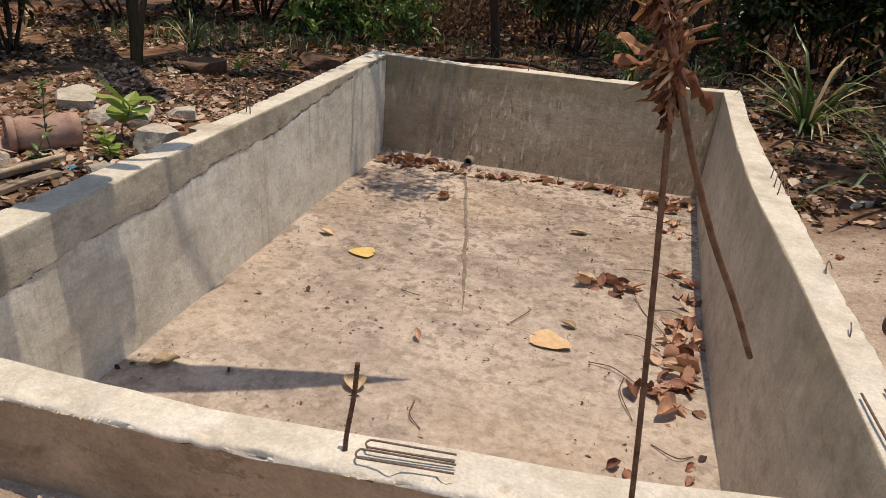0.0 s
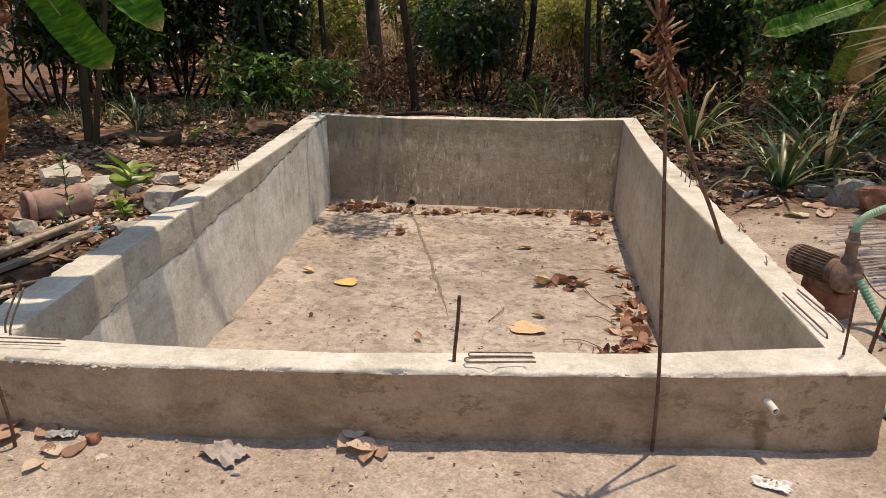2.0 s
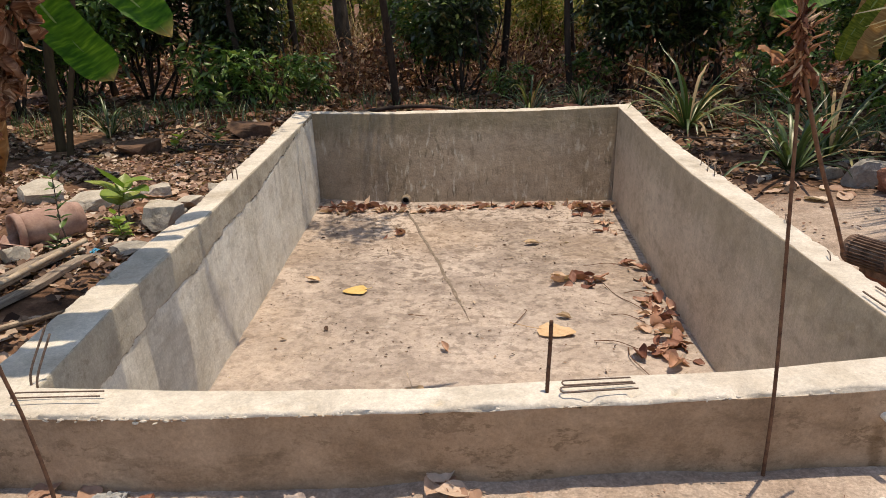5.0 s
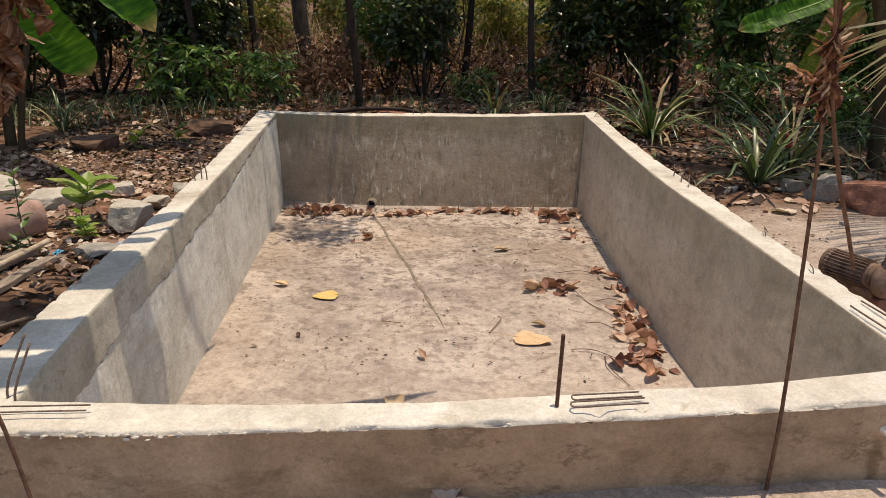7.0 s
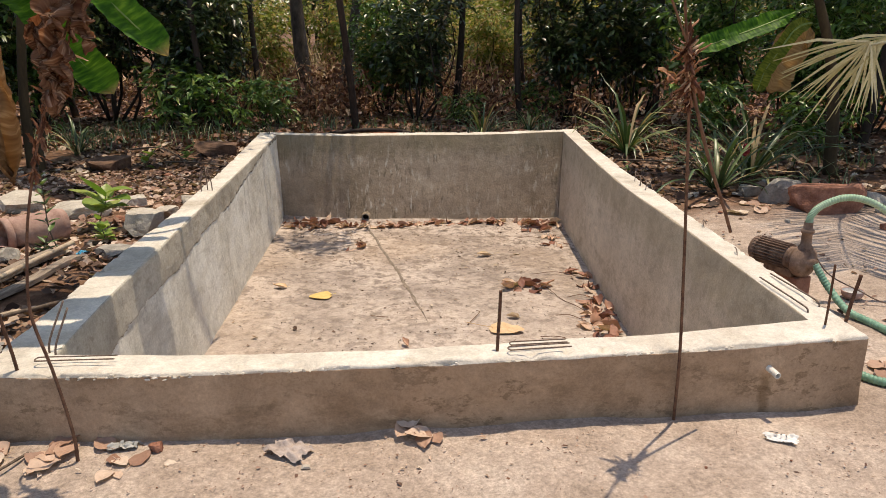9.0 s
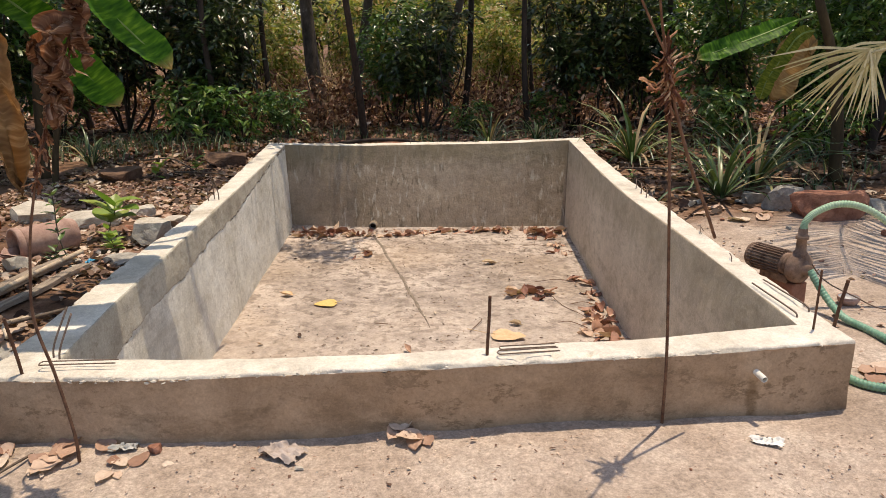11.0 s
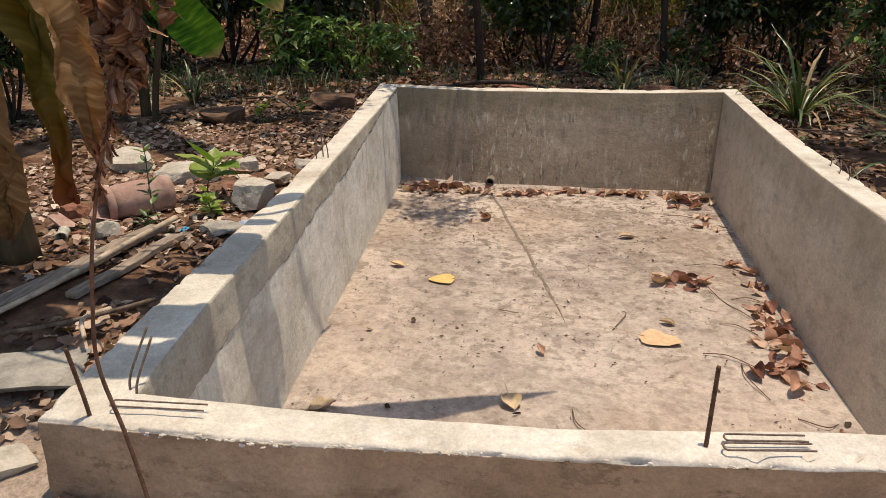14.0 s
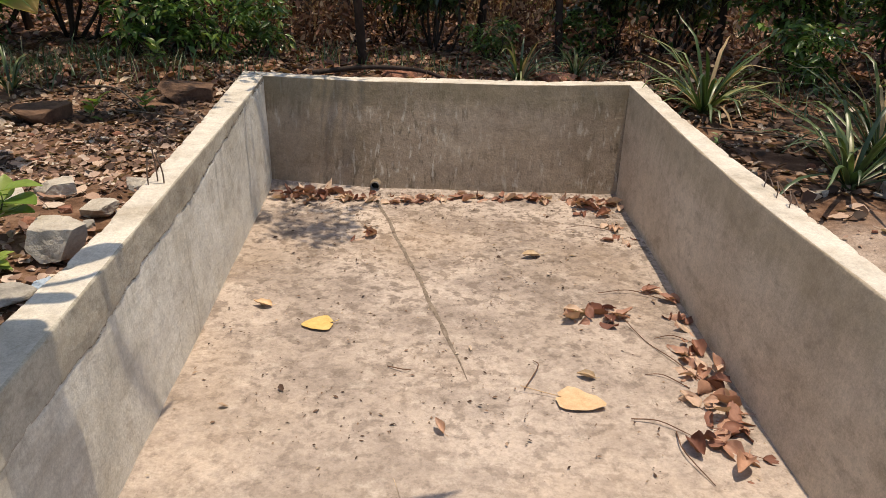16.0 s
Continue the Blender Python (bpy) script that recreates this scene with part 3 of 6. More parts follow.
# ---- growing things ----
def crown(rng, centres, radii, twigs, per, length, width, droop=0.35, spread=0.16):
    """Leaves set along many short twigs inside a few lobes."""
    pos, d = [], []
    centres, radii = np.array(centres, float), np.array(radii, float)
    for _ in range(twigs):
        k = rng.integers(len(centres))
        u = rng.normal(size=3)
        u /= np.linalg.norm(u)
        p = centres[k] + u * radii[k] * rng.uniform(0.35, 1.0) ** 0.6
        axis = u * [1, 1, 0.6] + rng.normal(0, 0.5, 3) + [0, 0, 0.15]
        axis /= np.linalg.norm(axis)
        n = per + rng.integers(-2, 3)
        s = np.linspace(-0.5, 0.5, n)[:, None] * spread * 2.2
        q = p + axis * s + rng.normal(0, spread * 0.12, (n, 3))
        q[:, 2] -= (s[:, 0] + spread) ** 2 * droop
        side = np.cross(axis, [0, 0, 1.0]) + 1e-4
        side /= np.linalg.norm(side)
        dd = axis * 0.55 + side * np.where(np.arange(n) % 2, 1, -1)[:, None] * 0.8 + rng.normal(0, 0.28, (n, 3)) - [0, 0, droop]
        pos.append(q)
        d.append(dd)
    pos, d = np.concatenate(pos), np.concatenate(d)
    n = len(pos)
    return scatter(pos, d, rng.normal(0, 0.5, n), rng.uniform(0.65, 1.25, n) * length, rng.uniform(0.8, 1.2, n) * width, rng)


def bent(p, q, rng, wob, n=7):
    p, q = Vector(p), Vector(q)
    off = [Vector(rng.normal(0, wob, 3)) for _ in range(2)]
    out = []
    for i in range(n):
        u = i / (n - 1)
        out.append(p.lerp(q, u) + off[0] * math.sin(math.pi * u) + off[1] * math.sin(2 * math.pi * u) * 0.5)
    return out


def make_shrub(seed, height, spread, twigs, per, leaf, width, leaves, label, stems=5, bare=0.2):
    """A many-stemmed shrub whose base is at its origin."""
    rng = np.random.default_rng(seed)
    ob = thing("shrub", (0, 0, 0), label, "shrub")
    cs, rs = [], []
    for k in range(stems):
        a = 2 * math.pi * (k + rng.uniform(0, 0.6)) / stems
        r = spread * rng.uniform(0.25, 0.75)
        h = height * rng.uniform(0.55, 0.95)
        tip = (r * math.cos(a), r * math.sin(a), h)
        s = Shape()
        pts = bent((0.05 * math.cos(a), 0.05 * math.sin(a), -0.05), tip, rng, 0.08 * height)
        s.tube(pts, [0.016 * (1 - 0.75 * i / 6) * (0.6 + height * 0.35) for i in range(7)], 6)
        for _ in range(3):
            i = int(rng.integers(2, 6))
            s.tube(bent(pts[i], pts[i] + Vector(rng.normal(0, spread * 0.35, 3)) + Vector((0, 0, 0.12 * height)), rng, 0.03), [0.007, 0.006, 0.005, 0.004, 0.004, 0.003, 0.003], 4)
        part("stem", s, M_BARKD, ob)
        for u in (1.0, 0.72, 0.45):
            if u * h > bare * height:
                cs.append((tip[0] * u, tip[1] * u, h * u))
                rs.append(spread * rng.uniform(0.28, 0.48))
    v, f = crown(rng, cs, rs, twigs, per, leaf, width)
    v[:, 2] = np.maximum(v[:, 2], 0.01)
    part("foliage", fast_mesh("foliage", v, f, leaves), leaves, ob)
    return ob


def make_tree(seed, height, radius, lean, crown_z, crown_r, twigs, bark, leaves, label, leaf=0.13, limbs=6, wob=0.10):
    """A tree: tapered trunk, limbs and a loose crown."""
    rng = np.random.default_rng(seed)
    ob = thing("tree", (0, 0, 0), label, "tree")
    top = Vector((lean[0], lean[1], height))
    pts = bent((0, 0, -0.3), top, rng, wob * height / 4, 12)
    s = Shape()
    s.tube(pts, [radius * (1.25 if i == 0 else 1.0) * (1 - 0.6 * i / 11) for i in range(12)], 12)
    part("trunk", s, bark, ob)
    cs, rs = [], []
    for k in range(limbs):
        a = 2 * math.pi * (k + rng.uniform(0, 0.7)) / limbs
        st = pts[int(rng.integers(6, 11))]
        end = Vector((lean[0] + crown_r * rng.uniform(0.35, 0.9) * math.cos(a), lean[1] + crown_r * rng.uniform(0.35, 0.9) * math.sin(a), crown_z + rng.uniform(-0.5, 0.9)))
        l = Shape().tube(bent(st, end, rng, 0.12), [radius * 0.35 * (1 - 0.8 * i / 6) for i in range(7)], 6)
        part("limb", l, bark, ob)
        cs.append(tuple(end))
        rs.append(crown_r * rng.uniform(0.35, 0.55))
    v, f = crown(rng, cs, rs, twigs, 12, leaf, 0.42)
    part("crown", fast_mesh("crown", v, f, leaves), leaves, ob)
    return ob


def put(ob, x, y, turn=0, scale=1.0, z=None):
    ob.matrix_basis = pose(x, y, gz(x, y) if z is None else z, 0, 0, turn) @ Matrix.Scale(scale, 4)
    return ob


def again(ob, x, y, turn, scale=1.0, z=None, label=""):
    c = copy_thing(ob, Matrix())
    put(c, x, y, turn, scale, z)
    if label:
        c["label"] = label
    return c


# woodland trees whose trunks stand behind the tank
bark_tree = put(make_tree(11, 5.2, 0.18, (-0.5, 0.2), 5.0, 2.2, 130, M_BARK, M_GREEN, "slender woodland tree with blotched grey bark"), -3.55, 15.0)
tagged(put(make_tree(12, 5.0, 0.13, (1.3, 0.4), 5.0, 2.0, 130, M_BARK, M_OLIVE, "leaning woodland tree with pale lichen on its bark"), -3.05, 14.5))
tagged(put(make_tree(14, 5.5, 0.13, (0.25, 0.3), 5.2, 2.4, 60, M_BARK, M_OLIVE, "woodland tree with mottled bark behind the shrubs"), -0.75, 16.5))
thin_tree = put(make_tree(15, 4.6, 0.06, (-0.1, 0.2), 4.6, 2.5, 340, M_BARKD, M_GREEN, "thin dark woodland sapling tree"), 1.15, 15.0)
again(bark_tree, -7.2, 17.0, 130, 1.1)
again(thin_tree, -5.2, 20.0, 70, 1.1)
again(thin_tree, 5.6, 15.0, 300, 1.2)
again(bark_tree, 6.8, 20.0, 10, 1.1)
again(thin_tree, -9.5, 14.0, 40, 1.3)
again(bark_tree, -4.4, 26.0, 20, 1.2)
for x, y, a, k in ((-4.3, 10.6, 30, 0.95), (1.6, 12.2, 310, 1.0), (-7.6, 13.0, 10, 1.1), (7.2, 8.6, 260, 1.0)):
    again(thin_tree, x, y, a, k)

put(make_tree(16, 4.9, 0.06, (-0.12, -2.5), 4.6, 1.15, 85, M_BARKD, M_GREEN, "thin black tree reaching over the tank's far corner", 0.13, 5, 0.03), -2.02, 10.3)

# two trees added at the right edge so their crowns shade the strap-leaved plants
again(thin_tree, 4.7, 8.4, 190, 1.0)
again(thin_tree, 4.6, 7.2, 30, 0.95)
again(thin_tree, 0.62, 11.3, 50, 0.95)
again(thin_tree, -0.52, 12.8, 140, 1.15)
again(thin_tree, 3.0, 11.9, 250, 1.0)
again(thin_tree, -3.9, 12.2, 310, 1.0)

# shrubs
dark_shrub = put(make_shrub(21, 2.3, 0.95, 300, 10, 0.14, 0.38, M_DEEP, "tall dense shrub with small dark glossy leaves", 8, 0.34), -1.15, 11.8)
again(dark_shrub, 2.35, 12.0, 130, 1.25)
again(dark_shrub, -5.2, 12.6, 220, 1.35)
again(dark_shrub, -6.4, 11.8, 20, 1.35)
again(dark_shrub, 5.6, 11.5, 20, 1.4)
again(dark_shrub, -8.2, 12.5, 100, 1.4)
again(dark_shrub, -7.4, 9.6, 260, 1.2)
again(dark_shrub, 7.2, 13.0, 150, 1.5)
again(dark_shrub, 1.35, 11.6, 80, 1.05)
again(dark_shrub, -4.5, 11.2, 40, 1.15)
tall_green = put(make_shrub(24, 2.5, 0.95, 330, 10, 0.15, 0.36, M_GREEN, "tall loose shrub with sunlit green leaves", 6, 0.1), -1.75, 13.2)
again(tall_green, 3.1, 13.2, 200, 1.1)
again(tall_green, -6.9, 10.4, 20, 1.0)
again(tall_green, 5.2, 9.2, 140, 1.0)
again(tall_green, 3.7, 10.9, 220, 1.1)
again(tall_green, 4.3, 9.4, 320, 0.95)
green_shrub = put(make_shrub(22, 1.0, 0.68, 66, 9, 0.17, 0.36, M_GREEN, "low leafy shrub with fresh green pointed leaves", 6, 0.05), -4.75, 10.2)
again(green_shrub, -3.9, 10.0, 70, 0.85)
again(green_shrub, -3.35, 10.5, 160, 0.75)
again(green_shrub, 0.9, 11.3, 30, 0.7)
again(green_shrub, 3.1, 9.2, 120, 0.8)
again(green_shrub, -0.4, 10.9, 250, 0.55)
again(green_shrub, 3.9, 8.0, 40, 0.75)
olive_shrub = put(make_shrub(23, 2.2, 1.2, 420, 11, 0.14, 0.36, M_OLIVE, "tall thin shrub with sunlit yellowish leaves", 6, 0.1), 0.6, 18.0)
for x, y, a, s in ((-2.6, 18.5, 40, 1.0), (2.0, 17.5, 110, 0.9), (-5.0, 17.0, 200, 1.1), (-0.9, 22.0, 260, 1.3), (3.6, 22.5, 310, 1.4), (-7.0, 21.0, 20, 1.4), (1.2, 26.0, 150, 1.6), (-3.8, 24.0, 80, 1.5),
                   (6.2, 25.0, 220, 1.7), (8.8, 19.0, 10, 1.6), (-10.0, 19.0, 130, 1.6), (-0.4, 30.0, 60, 2.0), (-8.5, 27.0, 330, 2.0), (4.4, 31.0, 170, 2.1), (10.5, 29.0, 250, 2.2), (-13.5, 25.0, 90, 2.2), (-4.5, 33.0, 210, 2.2), (13.5, 22.0, 40, 2.0)):
    again(olive_shrub, x, y, a, s)
for x, y, a, s in ((-20, 40, 10, 3.6), (-13, 43, 110, 3.8), (-5, 44, 60, 3.8), (2, 45, 10, 3.8), (9, 44, 200, 3.8), (16, 42, 30, 3.8), (23, 38, 130, 3.6), (-12, 33, 0, 2.6), (-7, 36, 90, 2.7), (-1.5, 37, 200, 2.7), (4, 37, 300, 2.7), (9, 36, 45, 2.7), (15, 33, 150, 2.7), (-17, 29, 250, 2.6), (19, 28, 20, 2.6), (-9.4, 3.6, 40, 1.4), (-8.4, 6.0, 140, 1.3), (-10.2, 0.8, 200, 1.4), (-7.4, 4.4, 300, 1.1), (-7.0, 2.0, 20, 1.2), (-6.6, 6.6, 250, 1.0), (-11.0, 10.5, 70, 1.6), (9.2, 10.0, 80, 1.7), (-10.4, 6.5, 10, 1.5), (8.5, 6.2, 200, 1.5)):
    again(dark_shrub, x, y, a, s)


# ---- ground litter ----
def inside_tank(x, y):
    return (x > np.interp(y, [1.3, 8.2], [-2.72, -3.0])) & (x < np.interp(y, [1.5, 8.2], [1.12, 1.02])) & (y > 1.40) & (y < 8.10)


def litter(name, seed, count, x0, x1, y0, y1, size, material, label, power=1.0, clump=0.25):
    rng = np.random.default_rng(seed)
    x = rng.uniform(x0, x1, count)
    y = y0 + (y1 - y0) * rng.uniform(0, 1, count) ** power
    keep = ~inside_tank(x, y)
    if clump:
        keep &= np.array([noise.noise(Vector((a * 1.4, b * 1.4, seed))) > -clump for a, b in zip(x, y)])
    x, y = x[keep], y[keep]
    n = len(x)
    a = rng.uniform(0, 2 * math.pi, n)
    d = np.stack([np.cos(a), np.sin(a), rng.normal(0.05, 0.16, n)], 1)
    z = ground_z(x, y) + rng.uniform(0.004, 0.022, n)
    v, f = scatter(np.stack([x, y, z], 1), d, rng.normal(0, 0.45, n) + np.where(rng.random(n) < 0.4, math.pi, 0), rng.uniform(0.5, 1.3, n) * size, rng.uniform(0.6, 1.15, n), rng, CURL_V, CURL_F)
    return tagged(new(name, fast_mesh(name, v, f, material)), label, "leaf litter", kind="stuff")


litter("leaf_litter", 31, 8200, -7.5, -2.6, 5.4, 10.5, 0.072, M_LITTER, "brown fallen leaves lying thick on the soil")
litter("leaf_litter", 32, 5200, 0.9, 6.0, 5.2, 10.5, 0.10, M_LITTER, "brown fallen leaves under the strap-leaved plants")
litter("leaf_litter", 33, 19000, -9.0, 8.0, 8.2, 16.0, 0.12, M_LITTERRED, "deep reddish leaf litter on the woodland floor", 1.0, 0.35)
litter("leaf_litter", 34, 15000, -12.0, 12.0, 15.0, 34.0, 0.22, M_LITTERRED, "sunlit dry leaf litter further into the wood", 1.0, 0.4)
litter("leaf_litter", 38, 3800, -5.2, -2.6, 3.2, 6.6, 0.066, M_LITTERPALE, "pale pinkish dead leaves beside the long wall")
litter("leaf_litter", 35, 1500, -4.6, -2.6, 1.6, 3.7, 0.065, M_LITTER, "broken dry leaves beside the tank wall")
litter("leaf_litter", 36, 170, 1.1, 3.2, 2.0, 5.2, 0.038, M_LITTERPALE, "a few leaf scraps on swept sand", 1.0, 0.0)


def blades(name, seed, spots, count, length, width, material, label, lean=0.5, up=0.9):
    """Fine upright growth: dry grass, brush, weeds."""
    rng = np.random.default_rng(seed)
    vs, fs, off = [], [], 0
    for (cx, cy, r) in spots:
        n = int(count * r * r)
        a, q = rng.uniform(0, 2 * math.pi, n), r * np.sqrt(rng.uniform(0, 1, n))
        x, y = cx + q * np.cos(a), cy + q * np.sin(a)
        keep = ~inside_tank(x, y)
        x, y = x[keep], y[keep]
        n = len(x)
        L = rng.uniform(0.4, 1.2, n) * length
        b = rng.uniform(0, 2 * math.pi, n)
        dx, dy = np.cos(b) * lean * rng.uniform(0.1, 1, n), np.sin(b) * lean * rng.uniform(0.1, 1, n)
        p0 = np.stack([x, y, ground_z(x, y) - 0.01], 1)
        side = np.stack([-np.sin(b), np.cos(b), 0 * b], 1) * (width * rng.uniform(0.5, 1.3, n))[:, None]
        p1 = p0 + np.stack([dx * 0.35, dy * 0.35, np.full(n, up * 0.55)], 1) * L[:, None]
        p2 = p0 + np.stack([dx, dy, np.full(n, up * 0.92)], 1) * L[:, None]
        v = np.stack([p0 - side, p0 + side, p1 - side * 0.7, p1 + side * 0.7, p2 - side * 0.1, p2 + side * 0.1], 1).reshape(-1, 3)
        f = (np.array([(0, 1, 3, 2), (2, 3, 5, 4)])[None] + (np.arange(n) * 6)[:, None, None]).reshape(-1, 4) + off
        off += len(v)
        vs.append(v)
        fs.append(f)
    return tagged(new(name, fast_mesh(name, np.concatenate(vs), np.concatenate(fs), material)), label, "undergrowth", kind="stuff")


blades("dry_brush", 41, [(-4.6, 15.5, 2.2), (-1.6, 17.0, 2.0), (1.6, 17.0, 2.2), (-6.5, 18, 2.2), (4.5, 17, 2.0), (0.0, 22, 3.0), (-4, 23, 3), (4, 24, 3), (9, 24, 3), (-9, 24, 3), (0, 30, 4), (-7, 31, 4), (7, 31, 4)], 34, 1.4, 0.012, M_STRAW, "dry straw-coloured brush between the trees", 0.7)
blades("weeds", 42, [(-5.3, 8.9, 0.7), (-4.4, 9.3, 0.6), (-6.3, 8.4, 0.8), (-3.4, 9.4, 0.5), (1.6, 9.3, 0.6), (-0.8, 9.6, 0.5)], 260, 0.30, 0.006, M_BLADE, "thin green and yellow weeds", 0.8)
blades("bare_twigs", 43, [(-4.2, 11.5, 1.5), (-1.9, 12.8, 1.3), (0.6, 13.5, 1.5), (1.6, 10.8, 0.8), (3.5, 14, 2)], 26, 1.1, 0.006, M_TWIG, "leafless grey twigs standing in the litter", 0.9)


blades("fallen_twigs", 45, [(-3.4, 5.4, 0.8), (-4.2, 6.4, 1.1), (-3.6, 7.6, 1.0), (-5.4, 7.4, 1.0), (-3.7, 4.2, 0.7), (1.7, 6.3, 0.7), (2.6, 7.2, 1.0), (1.5, 8.8, 0.8), (-1.2, 9.2, 0.9), (-3.2, 9.3, 1.0), (3.2, 5.9, 0.7)], 60, 0.42, 0.0045, M_TWIG, "thin dead twigs lying among fallen leaves", 1.0, 0.16)


def strap_plant(seed, x, y, count, length, width, label, flop=1.0, material=None):
    """A rosette of long channelled strap leaves; each leaf is a part."""
    rng = np.random.default_rng(seed)
    ob = thing("strap_leaved_plant", (x, y, gz(x, y)), label, "plant", "strap-leaved plants by the tank")
    core = Shape().lathe([(0.005, -0.03), (0.05, 0.0), (0.045, 0.06), (0.01, 0.10)], 10)
    part("leaf_base", core, M_BLADE, ob)
    for k in range(count):
        a = 2.4 * k + rng.uniform(-0.4, 0.4)
        L = length * rng.uniform(0.6, 1.15)
        e = rng.uniform(0.45, 1.5)
        s = Shape()
        n = 9
        p = Vector((0.03 * math.cos(a), 0.03 * math.sin(a), 0.02))
        side = Vector((-math.sin(a), math.cos(a), 0))
        rows = []
        for i in range(n):
            u = i / (n - 1)
            ang = e - flop * u * u * rng.uniform(0.7, 1.7)
            d = Vector((math.cos(a) * math.cos(ang), math.sin(a) * math.cos(ang), math.sin(ang)))
            if i:
                p = p + d * (L / (n - 1))
            p.z = max(p.z, 0.012 - 0.02 * u)
            w = width * (0.75 + 0.6 * u) * (1 - u ** 3) + 0.001
            up = side.cross(d).normalized()
            rows.append((p - side * w + up * w * 0.35, Vector(p), p + side * w + up * w * 0.35))
        for r in rows:
            s.v.extend(tuple(q) for q in r)
        for i in range(n - 1):
            s.f.append((3 * i, 3 * i + 1, 3 * i + 4, 3 * i + 3))
            s.f.append((3 * i + 1, 3 * i + 2, 3 * i + 5, 3 * i + 4))
        part("leaf", s, material or (M_STRAW if k % 7 == 3 else M_BLADE_OB), ob)
    return ob


M_BLADE_OB = island_material("strap_leaf_single", [(0.0, (0.025, 0.055, 0.02)), (0.5, (0.065, 0.115, 0.038)), (0.85, (0.16, 0.21, 0.075)), (1.0, (0.34, 0.31, 0.14))], 0.38, 0.2, "object", spec=0.6)
strap_plant(51, 1.62, 8.15, 47, 1.06, 0.019, "spiky rosette of long grey-green strap leaves")
strap_plant(52, 1.95, 5.85, 36, 0.94, 0.018, "drooping clump of yellow-green strap leaves")
strap_plant(53, 2.55, 6.55, 47, 1.25, 0.017, "tall tangled clump of strap leaves")
strap_plant(55, -0.15, 9.2, 32, 0.69, 0.013, "small rosette with a reddish heart behind the tank")
strap_plant(56, 0.55, 9.6, 24, 0.50, 0.011, "small green rosette at the wood's edge")
strap_plant(57, -5.2, 7.9, 28, 0.56, 0.011, "small upright rosette on a leafy bank")


def brush_wood(name, seed, spots, count, height, label):
    """Dry scrub: thin stems that carry withered leaves."""
    rng = np.random.default_rng(seed)
    pos, d = [], []
    for (cx, cy, r) in spots:
        for _ in range(int(count * r * r)):
            a, q = rng.uniform(0, 2 * math.pi), r * math.sqrt(rng.uniform(0, 1))
            x, y = cx + q * math.cos(a), cy + q * math.sin(a)
            h = height * rng.uniform(0.4, 1.1)
            z = gz(x, y)
            n = int(rng.integers(5, 12))
            t = rng.uniform(0.15, 1, n)
            p = np.stack([x + rng.normal(0, 0.10, n), y + rng.normal(0, 0.10, n), z + h * t], 1)
            pos.append(p)
            d.append(rng.normal(0, 0.7, (n, 3)) - [0, 0, 0.5])
    pos, d = np.concatenate(pos), np.concatenate(d)
    n = len(pos)
    v, f = scatter(pos, d, rng.normal(0, 0.8, n), rng.uniform(0.05, 0.15, n), rng.uniform(0.3, 0.7, n), rng, CURL_V, CURL_F)
    return tagged(new(name, fast_mesh(name, v, f, M_LITTERRED)), label, "undergrowth", kind="stuff")


brush_wood("dry_scrub", 47, [(-3.6, 13.0, 1.3), (-2.2, 12.6, 1.0), (-4.4, 15.5, 2.0), (-1.8, 16.0, 2.0), (0.9, 13.2, 1.1), (1.4, 16.0, 2.0), (3.6, 15.5, 1.8), (-6.5, 16.5, 2.0), (0, 20, 2.5), (-4, 20, 2.5), (4.5, 20, 2.5), (0.7, 11.6, 0.9), (1.5, 10.7, 0.6), (-2.5, 11.6, 0.9), (2.6, 10.1, 0.6), (-0.3, 11.3, 0.6)], 50, 1.0, "dry reddish scrub with withered leaves between trees")
blades("weeds", 44, [(-4.0, 8.7, 0.6), (-5.6, 9.4, 0.8), (-4.9, 8.5, 0.5), (2.6, 8.4, 0.7), (3.6, 7.4, 0.7), (2.9, 6.2, 0.5), (0.4, 9.9, 0.7), (-1.8, 10.2, 0.8), (-3.0, 10.6, 0.7)], 170, 0.36, 0.008, M_BLADE, "tangled green grass blades at the wood's edge", 1.0, 0.75)


# ---- banana plants and palm ----
def vein_leaf(name, base, mid, tip, young, scorched, through_tint=(1.25, 1.3, 0.5), browned=0.955):
    """Broad leaf blade: ribs across the midrib, paler bands, brown end."""
    m, nt, b = nodes_of(name)
    uv = nt.nodes.new("ShaderNodeUVMap")
    sep = nt.nodes.new("ShaderNodeSeparateXYZ")
    nt.links.new(uv.outputs[0], sep.inputs[0])
    mp = nt.nodes.new("ShaderNodeMapping")
    mp.inputs["Scale"].default_value = (1.2, 34, 1)
    nt.links.new(uv.outputs[0], mp.inputs[0])
    ribs = noise_of(nt, mp.outputs[0], 1.6, 3, 0.5)
    col = ramp(nt, ribs, [(0.35, base), (0.55, mid), (0.72, young)])
    cl = noise_of(nt, coords(nt), 4.0, 5, 0.6)
    col = mix(nt, ramp(nt, cl, [(0.55, grey(0)), (0.75, grey(0.35))]), col, young)
    col = mix(nt, ramp(nt, sep.outputs[1], [(browned, grey(0)), (0.992, grey(scorched))]), col, tip)
    nt.links.new(col, b.inputs["Base Color"])
    b.inputs["Roughness"].default_value = 0.5
    b.inputs["Specular IOR Level"].default_value = 0.15
    bump(nt, b, ribs, 0.5, 0.006)
    tr = nt.nodes.new("ShaderNodeBsdfTranslucent")
    nt.links.new(mix(nt, 1.0, col, through_tint, 'MULTIPLY'), tr.inputs[0])
    ms = nt.nodes.new("ShaderNodeMixShader")
    ms.inputs[0].default_value = 0.45
    nt.links.new(b.outputs[0], ms.inputs[1])
    nt.links.new(tr.outputs[0], ms.inputs[2])
    nt.links.new(ms.outputs[0], nt.nodes["Material Output"].inputs[0])
